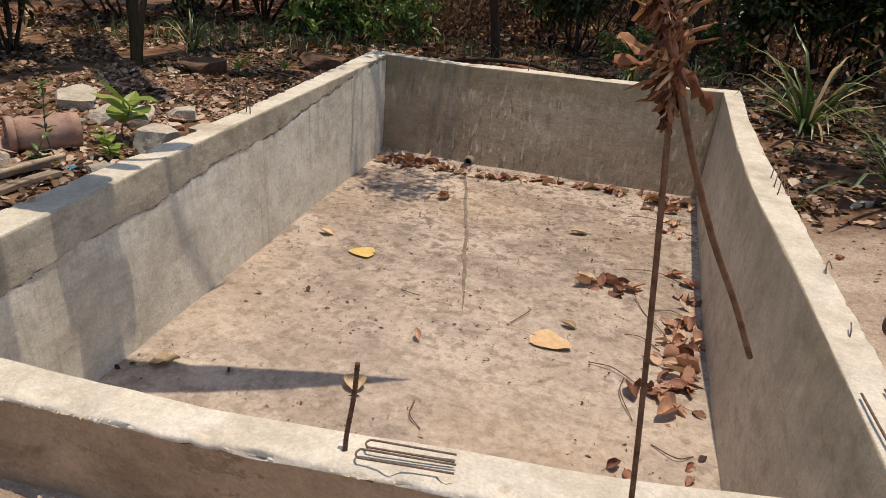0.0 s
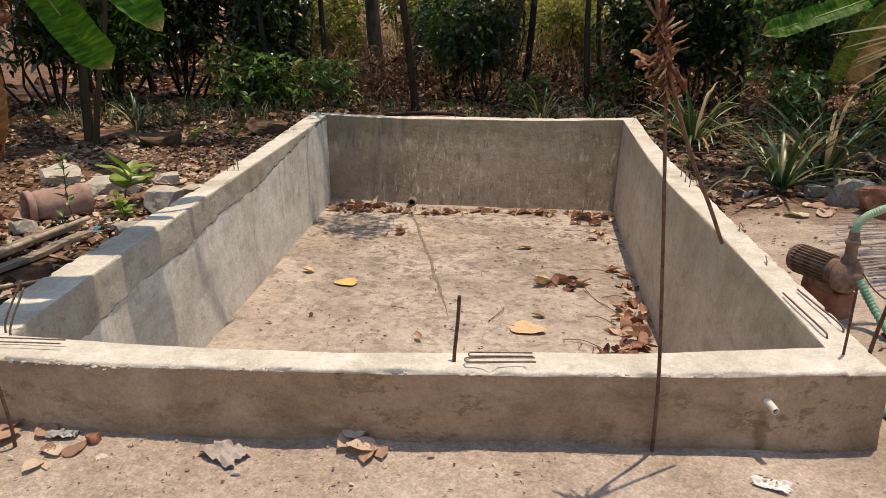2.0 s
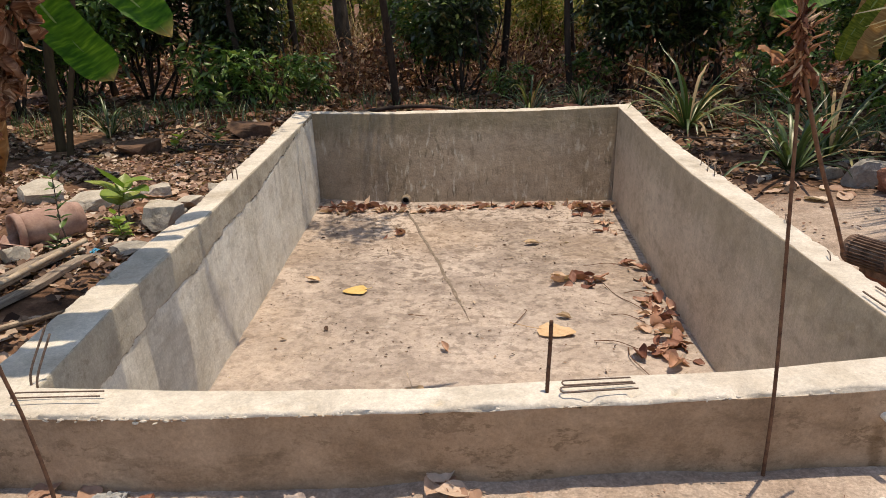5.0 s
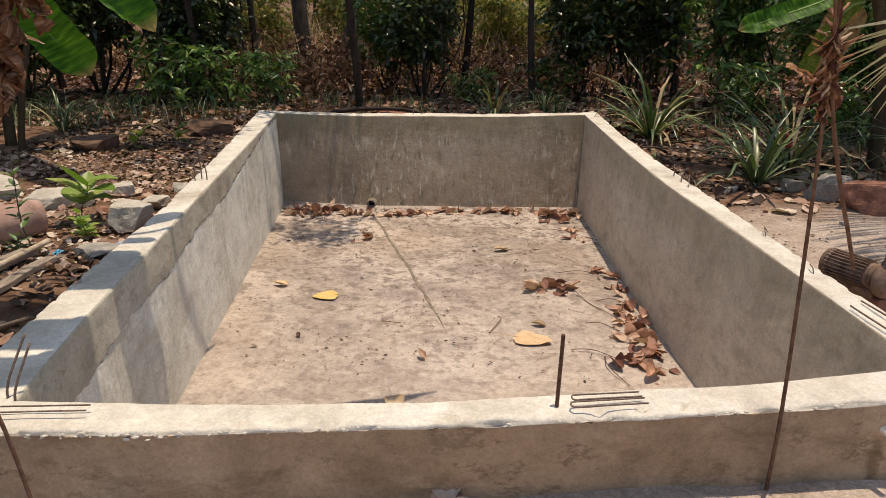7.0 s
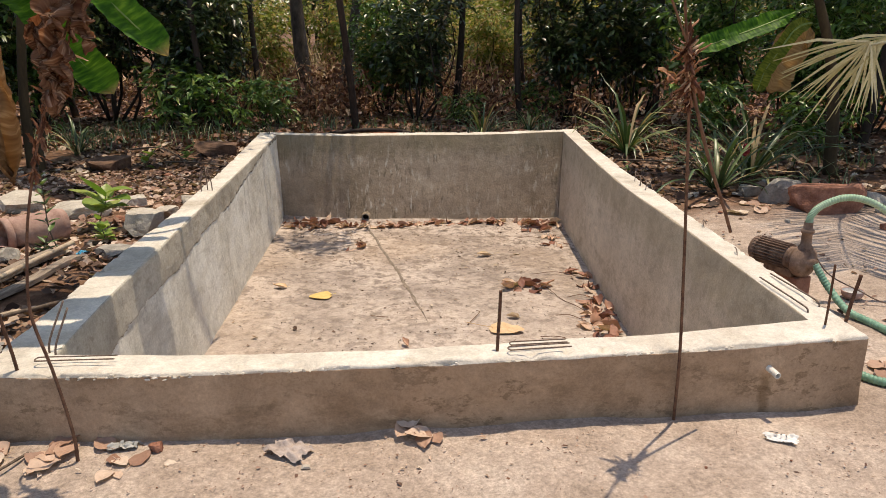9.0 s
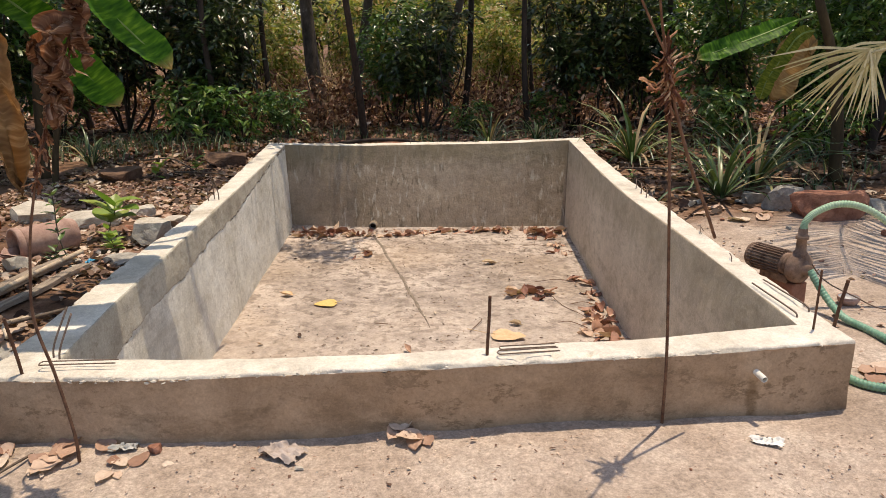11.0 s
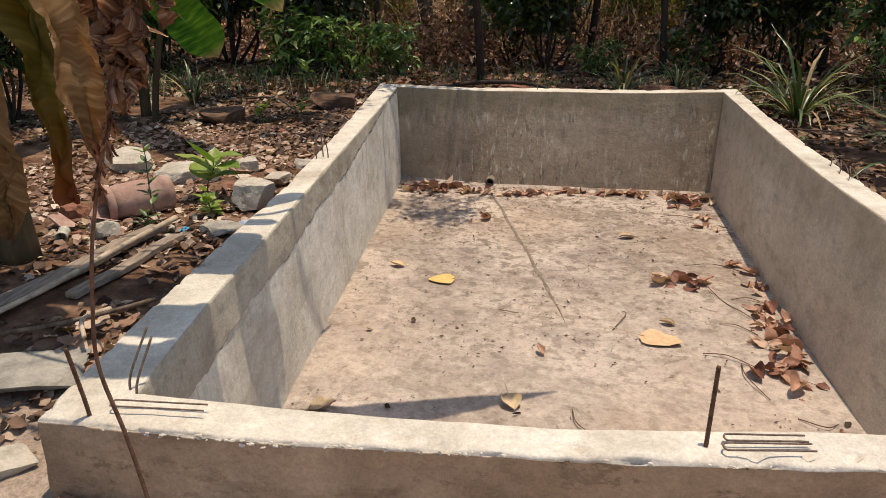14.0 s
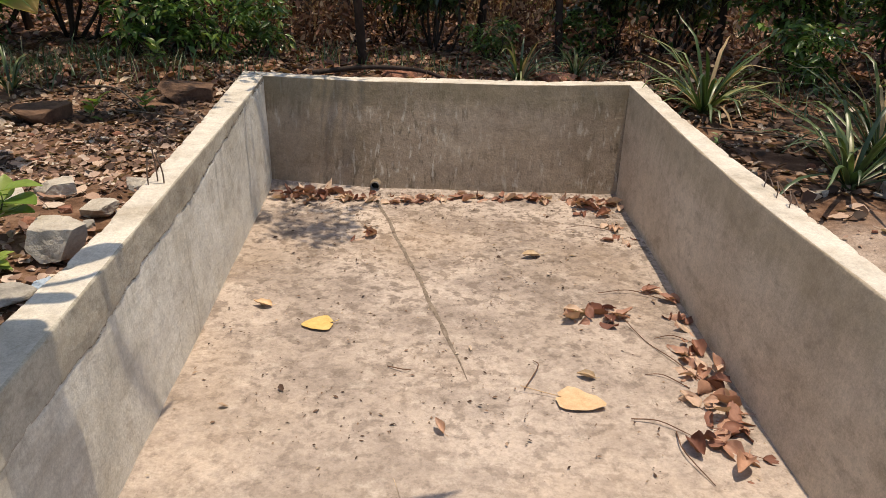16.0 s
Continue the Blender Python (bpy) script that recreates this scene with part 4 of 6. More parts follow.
    return m


M_BANANA = vein_leaf("banana_blade", (0.022, 0.085, 0.008), (0.06, 0.17, 0.014), (0.40, 0.28, 0.13), (0.17, 0.33, 0.032), 0.9)
M_DEADB = vein_leaf("dead_banana_blade", (0.19, 0.11, 0.05), (0.27, 0.17, 0.085), (0.11, 0.05, 0.03), (0.44, 0.32, 0.19), 0.6, (1.2, 0.75, 0.35))
M_REDB = vein_leaf("withered_banana_blade", (0.10, 0.09, 0.02), (0.14, 0.12, 0.028), (0.25, 0.065, 0.025), (0.20, 0.17, 0.045), 0.95, (1.2, 0.8, 0.35), 0.66)
M_SHRIVEL = vein_leaf("shrivelled_blade", (0.15, 0.07, 0.04), (0.27, 0.15, 0.09), (0.14, 0.065, 0.04), (0.58, 0.45, 0.34), 0.5, (1.0, 0.65, 0.4))
M_TANB = vein_leaf("tan_dead_blade", (0.34, 0.21, 0.09), (0.44, 0.29, 0.135), (0.30, 0.17, 0.08), (0.54, 0.38, 0.19), 0.5, (1.1, 0.85, 0.5))
M_YELB = vein_leaf("yellowing_banana_blade", (0.08, 0.12, 0.015), (0.16, 0.20, 0.03), (0.20, 0.14, 0.05), (0.28, 0.28, 0.05), 0.5)
M_MIDRIB = solid("midrib", (0.14, 0.22, 0.05), (0.26, 0.34, 0.10), 10, 0.5)
M_PSEUDO = solid("banana_stem", (0.025, 0.018, 0.010), (0.085, 0.06, 0.03), 6, 0.8, stretch=(1, 1, 0.25), c3=(0.18, 0.115, 0.065))
M_PALE = island_material("dead_palm_leaflet", [(0.0, (0.40, 0.34, 0.20)), (0.6, (0.58, 0.52, 0.34)), (1.0, (0.70, 0.64, 0.46))], 0.6, 0.25)
M_FROND = island_material("palm_leaflet", [(0.0, (0.05, 0.10, 0.03)), (1.0, (0.12, 0.2, 0.05))], 0.5, 0.2)


def spline(pts, n):
    """Points on a smooth curve through pts."""
    pts = [Vector(p) for p in pts]
    ext = [pts[0] * 2 - pts[1]] + pts + [pts[-1] * 2 - pts[-2]]
    out, seg = [], len(pts) - 1
    for i in range(n):
        u = i / (n - 1) * seg
        k = min(int(u), seg - 1)
        t = u - k
        a, b, c, d = ext[k:k + 4]
        out.append(0.5 * ((2 * b) + (c - a) * t + (2 * a - 5 * b + 4 * c - d) * t * t + (3 * b - a - 3 * c + d) * t ** 3))
    return out


def blade(parent, origin, pts, width, material, face, seed=0, rag=0.3, fold=0.25, blunt=0.86, name="leaf", rib=M_MIDRIB, label="", start=0.0, crumple=0.0):
    """A broad blade along pts (world places), face: the way its upper side looks."""
    rng = np.random.default_rng(seed)
    origin = Vector(origin)
    rail = [p - origin for p in spline(pts, 46)]
    n, half = len(rail), 6
    s = Shape()
    uvs = []
    for i, p in enumerate(rail):
        u = i / (n - 1)
        d = (rail[min(i + 1, n - 1)] - rail[max(i - 1, 0)]).normalized()
        side = d.cross(Vector(face)).normalized()
        up = side.cross(d)
        prof = min(1.0, ((u - start) / 0.16)) ** 0.7 if u > start else 0.0
        prof *= (1 - max(0.0, (u - blunt) / (1.001 - blunt)) ** 3.2)
        for k in range(-half, half + 1):
            q = k / half
            e = 1 - rag * max(0.0, noise.noise(Vector((u * 26, q > 0, seed)))) * abs(q)
            w = width * max(prof, 0.02) * q * e
            lift = abs(q) ** 1.3 * width * prof * fold + 0.012 * math.sin(u * 120) * abs(q) * prof * 0.5 + 0.02 * noise.noise(Vector((u * 9, q * 2, seed + 3)))
            c = Vector((noise.noise(Vector((u * 7, q * 1.6, seed))), noise.noise(Vector((u * 7, q * 1.6, seed + 11))), noise.noise(Vector((u * 7, q * 1.6, seed + 23))))) * crumple
            s.v.append(tuple(p + side * w + up * lift + c))
            uvs.append((q * 0.5 + 0.5, u))
    row = 2 * half + 1
    for i in range(n - 1):
        for k in range(row - 1):
            s.f.append((i * row + k, i * row + k + 1, (i + 1) * row + k + 1, (i + 1) * row + k))
    me = s.mesh(name, material)
    lay = me.uv_layers.new(name="UVMap")
    for lp in me.loops:
        lay.data[lp.index].uv = uvs[lp.vertex_index]
    ob = part(name, me, None, parent, label)
    if rib:
        part("midrib", Shape().tube([p - Vector(face) * 0.004 for p in rail[::3]], [0.013 * (1 - 0.8 * i / len(rail[::3])) for i in range(len(rail[::3]))], 6), rib, ob)
    return ob


def banana(at, stem, radius, label):
    ob = thing("banana_plant", at, label, "banana plant")
    o = Vector(at)
    pts = [p - o for p in spline(stem, 14)]
    part("stem", Shape().tube(pts, [radius * (1.15 - 0.45 * i / 13) for i in range(14)], 14), M_PSEUDO, ob)
    return ob


A = (-3.85, 3.05, gz(-3.85, 3.05))
ban = banana(A, [(-3.85, 3.05, 0.05), (-3.87, 3.04, 0.8), (-3.80, 3.03, 1.5), (-3.70, 3.02, 2.1)], 0.10, "banana plant with ragged green and withered hanging leaves")
blade(ban, A, [(-3.70, 3.02, 2.05), (-3.366, 3.107, 2.346), (-2.748, 2.968, 2.048), (-2.471, 2.915, 1.75), (-2.173, 2.894, 1.452)], 0.112, M_BANANA, (0.35, -0.55, 0.75), 1, rag=0.1)
blade(ban, A, [(-3.70, 3.02, 2.0), (-3.25, 2.98, 1.93), (-2.9, 2.93, 1.72), (-2.66, 2.88, 1.45), (-2.47, 2.85, 1.26)], 0.11, M_BANANA, (0.30, -0.60, 0.70), 2, rag=0.1)
blade(ban, A, [(-3.72, 3.02, 2.1), (-3.0, 3.1, 2.75), (-2.25, 3.22, 2.75), (-1.46, 3.44, 2.55), (-0.52, 3.80, 2.30)], 0.17, M_BANANA, (0, 0.25, 1), 3, blunt=0.3, rag=0.2)
# unseen leaves added overhead only to shade the ground left of the tank
for k, (ex, ey) in enumerate(((-2.95, 2.05), (-3.15, 1.7), (-2.9, 2.6))):
    blade(ban, A, [(-3.74, 3.02, 2.1), (-3.65 + 0.1 * k, 2.75, 2.55), (-3.45 + 0.15 * k, (ey + 2.9) / 2, 2.75), (ex, ey, 2.5)], 0.24, M_BANANA, (0, 0, 1), 60 + k, rag=0.5, start=0.2)
# more added out-of-view leaves, shading the ground further left
for k, (ex, ey) in enumerate(((-3.95, 1.9), (-4.35, 2.3), (-3.6, 1.6))):
    blade(ban, A, [(-3.74, 3.02, 2.1), (-3.8 - 0.1 * k, 2.8, 2.55), (-3.75 - 0.1 * k, (ey + 2.9) / 2, 2.75), (ex, ey, 2.5)], 0.26, M_BANANA, (0, 0, 1), 70 + k, rag=0.4, start=0.2)
# a leaf torn into strips over the long wall; each strip is given by the line that its shade draws below
def above(x, y, z, h):
    return (x + (h - z) * SUN.x / SUN.z, y + (h - z) * SUN.y / SUN.z, h)


def torn_strip(shade, h, width, seed, **more):
    tip = [above(*q, h - 0.03 * k) for k, q in enumerate(shade)]
    mid = ((-3.72 + tip[0][0]) / 2 - 0.05, (3.02 + tip[0][1] * 2) / 3, h + 0.12)
    blade(ban, A, [(-3.72, 3.02, 2.1), mid] + tip, width, M_BANANA, (0, 0.05, 1), seed, rag=0.25, **more)


torn_strip([(-2.85, 3.58, 0.315), (-2.62, 3.68, 0.315), (-2.47, 3.84, 0.315)], 2.35, 0.085, 40, start=0.4)
torn_strip([(-2.62, 3.42, 0.315), (-2.44, 3.60, 0.13), (-2.43, 3.84, -0.35), (-2.42, 4.02, -0.72)], 2.30, 0.018, 41, start=0.2, rib=None)
torn_strip([(-2.85, 3.27, 0.315), (-2.62, 3.31, 0.315), (-2.45, 3.33, 0.315)], 2.38, 0.048, 42, start=0.4)
torn_strip([(-2.85, 3.05, 0.315), (-2.62, 3.08, 0.315), (-2.45, 3.10, 0.315)], 2.40, 0.066, 43, start=0.4)
torn_strip([(-2.85, 2.66, 0.315), (-2.62, 2.72, 0.315), (-2.44, 2.76, 0.315), (-2.43, 2.84, -0.25), (-2.42, 2.90, -0.66)], 2.42, 0.105, 44, start=0.35)
torn_strip([(-2.85, 2.86, 0.315), (-2.62, 2.89, 0.315), (-2.44, 2.91, 0.315), (-2.43, 3.02, -0.25), (-2.42, 3.10, -0.66)], 2.44, 0.040, 45, start=0.35)
torn_strip([(-2.90, 2.14, 0.315), (-2.62, 2.16, 0.315), (-2.44, 2.17, 0.315), (-2.38, 2.15, -0.3), (-2.33, 2.15, -0.66)], 2.36, 0.145, 46, start=0.35, blunt=0.97)
torn_strip([(-3.05, 1.42, 0.0), (-2.75, 1.22, 0.0), (-2.50, 1.08, 0.0), (-2.25, 1.02, 0.0)], 2.30, 0.13, 48, start=0.3)
torn_strip([(-2.75, 1.05, 0.0), (-2.35, 0.88, 0.0), (-2.0, 0.86, 0.0)], 2.34, 0.10, 49, start=0.4)
torn_strip([(-2.90, 1.83, 0.315), (-2.62, 1.84, 0.315), (-2.44, 1.85, 0.315), (-2.38, 1.85, -0.3), (-2.33, 1.88, -0.66)], 2.33, 0.125, 47, start=0.35, blunt=0.97)
blade(ban, A, [(-3.75, 3.02, 2.1), (-3.4, 2.2, 2.6), (-3.0, 1.55, 2.5), (-2.6, 1.2, 2.2)], 0.16, M_BANANA, (0, 0, 1), 6, rag=0.8)
blade(ban, A, [(-3.75, 3.02, 2.1), (-4.4, 2.6, 2.5), (-5.0, 2.2, 2.2)], 0.22, M_BANANA, (0, 0, 1), 7)
blade(ban, A, [(-3.72, 3.0, 2.0), (-3.3, 2.75, 1.9), (-2.96, 2.50, 1.58), (-2.89, 2.46, 1.25), (-2.86, 2.45, 0.86)], 0.10, M_DEADB, (0.5, -0.85, 0.1), 8, rag=0.3, fold=0.6, crumple=0.07, blunt=0.7, rib=None, label="crumpled tan dead leaf hanging down")
blade(ban, A, [(-3.72, 3.0, 2.0), (-3.3, 2.6, 1.75), (-3.10, 2.52, 1.40), (-3.09, 2.52, 1.0), (-3.08, 2.52, 0.66)], 0.07, M_REDB, (0.4, -0.9, 0.1), 9, rag=0.4, fold=0.7, crumple=0.08, blunt=0.5, rib=None, label="withered red-brown leaf hanging down")
blade(ban, A, [(-3.8, 3.0, 1.9), (-3.6, 2.75, 1.5), (-3.55, 2.7, 0.9), (-3.58, 2.7, 0.4)], 0.09, M_DEADB, (0.5, -0.85, 0.1), 10, rag=0.4, fold=0.8, crumple=0.09, blunt=0.5, rib=None, label="brown dead leaf against the stem")

B = (-5.3, 7.0, gz(-5.3, 7.0))
ban2 = banana(B, [(-5.3, 7.0, 0.0), (-5.25, 7.0, 1.0), (-5.1, 7.0, 2.0), (-5.0, 7.0, 2.6)], 0.05, "slim banana plant on a leafy bank")
banana((-5.05, 6.7, gz(-5.05, 6.7)), [(-5.05, 6.7, 0.0), (-4.95, 6.7, 0.6), (-4.78, 6.72, 1.3), (-4.7, 6.75, 1.9)], 0.032, "thin leaning banana sucker stem")
for k in range(6):
    a = k * 1.05 + 0.3
    c, sn = math.cos(a), math.sin(a)
    blade(ban2, B, [(-5.0, 7.0, 2.5), (-5.0 + 0.7 * c, 7.0 + 0.7 * sn, 3.0), (-5.0 + 1.4 * c, 7.0 + 1.4 * sn, 2.8), (-5.0 + 1.9 * c, 7.0 + 1.9 * sn, 2.4)], 0.22, M_BANANA, (0, 0, 1), 20 + k)

C = (3.42, 6.6, gz(3.42, 6.6))
ban3 = banana(C, [(3.42, 6.6, 0.0), (3.36, 6.58, 0.7), (3.2, 6.5, 1.3), (2.92, 6.4, 1.95)], 0.06, "banana plant among strap leaves with a tan dead leaf")
blade(ban3, C, [(2.92, 6.4, 1.75), (2.65, 6.15, 1.70), (2.30, 6.02, 1.58), (1.98, 6.0, 1.47), (1.67, 6.0, 1.36)], 0.105, M_BANANA, (0.1, -0.75, 0.65), 31, start=0.25)
blade(ban3, C, [(2.94, 6.42, 1.6), (2.72, 6.25, 1.55), (2.56, 6.2, 1.35), (2.44, 6.2, 1.15), (2.38, 6.2, 0.95)], 0.075, M_YELB, (-0.2, -0.95, 0.2), 32, label="yellowing drooping leaf")
blade(ban3, C, [(2.98, 6.42, 1.5), (2.86, 6.5, 1.45), (2.74, 6.5, 1.20), (2.62, 6.5, 0.93)], 0.17, M_TANB, (-0.1, -1.0, 0.1), 33, rag=0.2, fold=0.15, crumple=0.04, rib=None, label="broad flat tan dead leaf")
blade(ban3, C, [(2.9, 6.4, 2.0), (3.4, 6.0, 2.4), (3.9, 5.8, 2.2)], 0.2, M_BANANA, (0, 0, 1), 34)
blade(ban3, C, [(2.9, 6.4, 2.0), (2.5, 6.7, 2.5), (2.0, 7.0, 2.5), (1.6, 7.2, 2.2)], 0.2, M_BANANA, (0, 0, 1), 35)

P = (4.35, 6.1, gz(4.35, 6.1))
palm = thing("coconut_palm", P, "young coconut palm with one dead bleached frond", "palm tree")
part("trunk", Shape().tube([Vector((0, 0, -0.1)) + Vector((-0.08 * math.sin(i * 0.2), 0, 0.2 * i)) for i in range(13)], [0.16 - 0.004 * i + 0.012 * (i % 2) for i in range(13)], 14), M_PSEUDO, palm)


def frond(rail, leaflets, length, material, down, name, label="", both=True, end_fan=0, gap=0.0):
    """A pinnate frond: a rib with a row of narrow leaflets down each side."""
    rng = np.random.default_rng(len(rail) * 7 + leaflets)
    o = Vector(P)
    line = [p - o for p in spline(rail, 30)]
    top = part(name, Shape().tube(line, [0.018 * (1 - 0.75 * i / 29) for i in range(30)], 6), M_MIDRIB, palm, label)
    s = Shape()
    for k in range(leaflets):
        u = 0.12 + 0.88 * k / (leaflets - 1)
        i = min(int(u * 29), 28)
        p = line[i].lerp(line[i + 1], u * 29 - i)
        d = (line[i + 1] - line[max(i - 1, 0)]).normalized()
        sd = d.cross(Vector((0, 0, 1))).normalized()
        for sgn in ((1, -1) if both else (1,)):
            L = length * (0.55 + 0.45 * math.sin(math.pi * min(1, u * 0.9 + 0.1))) * rng.uniform(0.85, 1.1)
            w = (d * (0.55 + 0.5 * u) + sd * sgn * 0.9 + Vector((0, 0, -down)) + Vector(rng.normal(0, 0.05, 3))).normalized()
            wide = w.cross(Vector((0, 0, 1))).normalized() * 0.013
            q1, q2 = p + w * L * 0.5, p + w * L - Vector((0, 0, down * L * 0.45))
            s.add([p - wide * 0.5, p + wide * 0.5, q1 + wide, q1 - wide, q2 + wide * 0.1, q2 - wide * 0.1], [(0, 1, 2, 3), (3, 2, 4, 5)])
    part("leaflet", s, material, top, smooth=False)
    return top


def dead_frond():
    """The bleached frond end: leaflets fanned from the broken rib."""
    rng = np.random.default_rng(77)
    o = Vector(P)
    rail = spline([(4.3, 6.0, 2.25), (3.7, 5.5, 1.95), (3.1, 5.05, 1.52), (2.72, 4.93, 1.42)], 16)
    top = part("dead_frond", Shape().tube([p - o for p in rail], [0.022 - 0.0008 * i for i in range(16)], 6), M_PALE, palm, "dead bleached palm frond")
    hub = Vector((2.72, 4.93, 1.42))
    for k in range(34):
        u = k / 33
        # from level to hanging
        a = math.radians(6 - 118 * u)
        along = 0.45 * (1 - u) * (k % 2)
        L = (0.94 - 0.46 * u) * rng.uniform(0.8, 1.08)
        d = Vector((-math.cos(a), rng.normal(-0.10, 0.13), math.sin(a))).normalized()
        p = hub + Vector((along * 0.7, along * 0.25, 0.03 + along * 0.12))
        side = d.cross(Vector((0.1, -1, 0.1))).normalized() * 0.0115
        droop = Vector((0, 0, -0.16 * L * (1 - u * 0.7)))
        q1, q2 = p + d * L * 0.5 + droop * 0.2, p + d * L + droop
        s = Shape().add([(v - o) for v in (p - side * 0.5, p + side * 0.5, q1 + side, q1 - side, q2 + side * 0.15, q2 - side * 0.15)], [(0, 1, 2, 3), (3, 2, 4, 5)])
        part("leaflet", s, M_PALE_OB, top, smooth=False)


M_PALE_OB = island_material("dead_palm_leaflet_single", [(0.0, (0.46, 0.37, 0.17)), (0.6, (0.66, 0.56, 0.31)), (1.0, (0.76, 0.68, 0.46))], 0.6, 0.25, "object")
dead_frond()
frond([(4.3, 6.0, 2.3), (3.6, 5.7, 2.75), (2.95, 5.15, 2.75), (2.55, 4.4, 2.6), (2.28, 3.75, 2.4)], 52, 0.85, M_FROND, 0.06, "frond")
frond([(4.3, 6.0, 2.3), (4.6, 5.2, 2.9), (4.6, 4.2, 2.8), (4.5, 3.4, 2.4)], 40, 0.8, M_FROND, 0.2, "frond")
frond([(4.3, 6.0, 2.3), (3.9, 6.8, 2.9), (3.3, 7.6, 2.9), (2.9, 8.2, 2.5)], 40, 0.8, M_FROND, 0.2, "frond")
frond([(4.3, 6.0, 2.3), (5.2, 6.3, 2.9), (6.0, 6.6, 2.6)], 36, 0.8, M_FROND, 0.2, "frond")


# ---- dry stalks in front of the tank ----
M_HUSK = island_material("shredded_dry_leaf", [(0.0, (0.09, 0.03, 0.016)), (0.5, (0.24, 0.095, 0.048)), (0.85, (0.40, 0.20, 0.11)), (1.0, (0.66, 0.48, 0.33))], 0.7, 0.2, "object")


def crumpled(rng, size, width):
    """A shrivelled strip of leaf: twisted and rolled."""
    s = Shape()
    n, m = 9, 4
    tw, rl = rng.uniform(-5, 5), rng.uniform(1.2, 3.0)
    bend = rng.normal(0, 0.8, 2)
    for i in range(n):
        u = i / (n - 1)
        w = width * (0.55 + 0.45 * math.sin(math.pi * u)) * rng.uniform(0.55, 1.3)
        for k in range(m + 1):
            q = (k / m - 0.5) * 2
            a = q * rl + tw * u
            s.v.append((w * math.sin(a) + bend[0] * u * u * size * 0.5, u * size, w * (math.cos(a) - 1) * 0.8 + bend[1] * u * u * size * 0.5 + rng.normal(0, 0.006)))
    for i in range(n - 1):
        for k in range(m):
            s.f.append((i * (m + 1) + k, i * (m + 1) + k + 1, (i + 1) * (m + 1) + k + 1, (i + 1) * (m + 1) + k))
    return s


HUSKS = [crumpled(np.random.default_rng(600 + k), 0.12, 0.013).mesh("dry_strip", M_HUSK) for k in range(8)]


def weed(at, stalk, radius, z0, z1, count, label, seed, spray=(), fat=1.0):
    rng = np.random.default_rng(seed)
    ob = thing("dry_weed_stalk", at, label, "dry plant", "dead weed stalks against the tank")
    o = Vector(at)
    pts = spline(stalk, 40)
    part("stalk", Shape().tube([p - o for p in pts], [radius * (1 - 0.45 * i / 39) for i in range(40)], 8), M_STALK, ob)
    on = [p for p in pts if z0 <= p.z <= z1]
    for k in range(count):
        p = on[int(rng.integers(len(on)))]
        a = rng.uniform(0, 2 * math.pi)
        d = Vector((math.cos(a), math.sin(a), (-1 if rng.random() < 0.65 else 1) * rng.uniform(2.2, 8.0))).normalized()
        c = new("dry_strip", HUSKS[k % 8])
        c.parent = ob
        q = Vector((0, 1, 0)).rotation_difference(d).to_matrix().to_4x4() @ Matrix.Rotation(rng.uniform(0, 6), 4, 'Y')
        c.matrix_basis = Matrix.Translation(p - o) @ q @ Matrix.Scale(rng.uniform(0.3, 0.62) * fat, 4)
    for tip, L in spray:
        c = new("dry_strip", HUSKS[int(rng.integers(8))])
        c.parent = ob
        p = on[len(on) // 3]
        d = (Vector(tip) - p).normalized()
        q = Vector((0, 1, 0)).rotation_difference(d).to_matrix().to_4x4()
        c.matrix_basis = Matrix.Translation(p - o) @ q @ Matrix.Scale(L / 0.12, 4)
    return ob


R0 = (0.243, 1.532, gz(0.243, 1.532))
rweed = weed(R0, [(0.243, 1.532, 0.0), (0.235, 1.506, 0.33), (0.20, 1.46, 0.8), (0.155, 1.405, 1.30), (0.135, 1.38, 1.45), (0.06, 1.24, 1.65), (-0.02, 1.05, 1.9)], 0.0072, 1.34, 1.56, 150, "tall dead stalk with a shredded russet leaf bundle", 71, [((0.02, 1.42, 1.44), 0.11), ((0.30, 1.45, 1.32), 0.13), ((0.0, 1.38, 1.42), 0.10)])
part("broken_branch", Shape().tube([p - Vector(R0) for p in spline([(0.135, 1.38, 1.50), (0.165, 1.40, 1.36), (0.26, 1.46, 1.12), (0.345, 1.515, 0.95), (0.404, 1.551, 0.82)], 20)], [0.0065] * 20, 8), M_STALK, rweed, "broken branch hanging down")
part("side_stem", Shape().tube([p - Vector(R0) for p in spline([(0.135, 1.38, 1.50), (0.04, 1.22, 1.60), (-0.08, 1.05, 1.75)], 12)], [0.004] * 12, 6), M_STALK, rweed)
L0 = (-2.13, 1.31, gz(-2.13, 1.31))
lweed = weed(L0, [(-2.13, 1.31, -0.02), (-2.125, 1.30, 0.12), (-2.16, 1.30, 0.37), (-2.205, 1.30, 0.60), (-2.185, 1.30, 0.80), (-2.145, 1.30, 1.0), (-2.06, 1.30, 1.27), (-1.94, 1.30, 1.56), (-1.80, 1.30, 1.85)], 0.007, 1.10, 1.72, 90, "bent dead stalk carrying a curled tan leaf bundle", 72, (), 0.9)

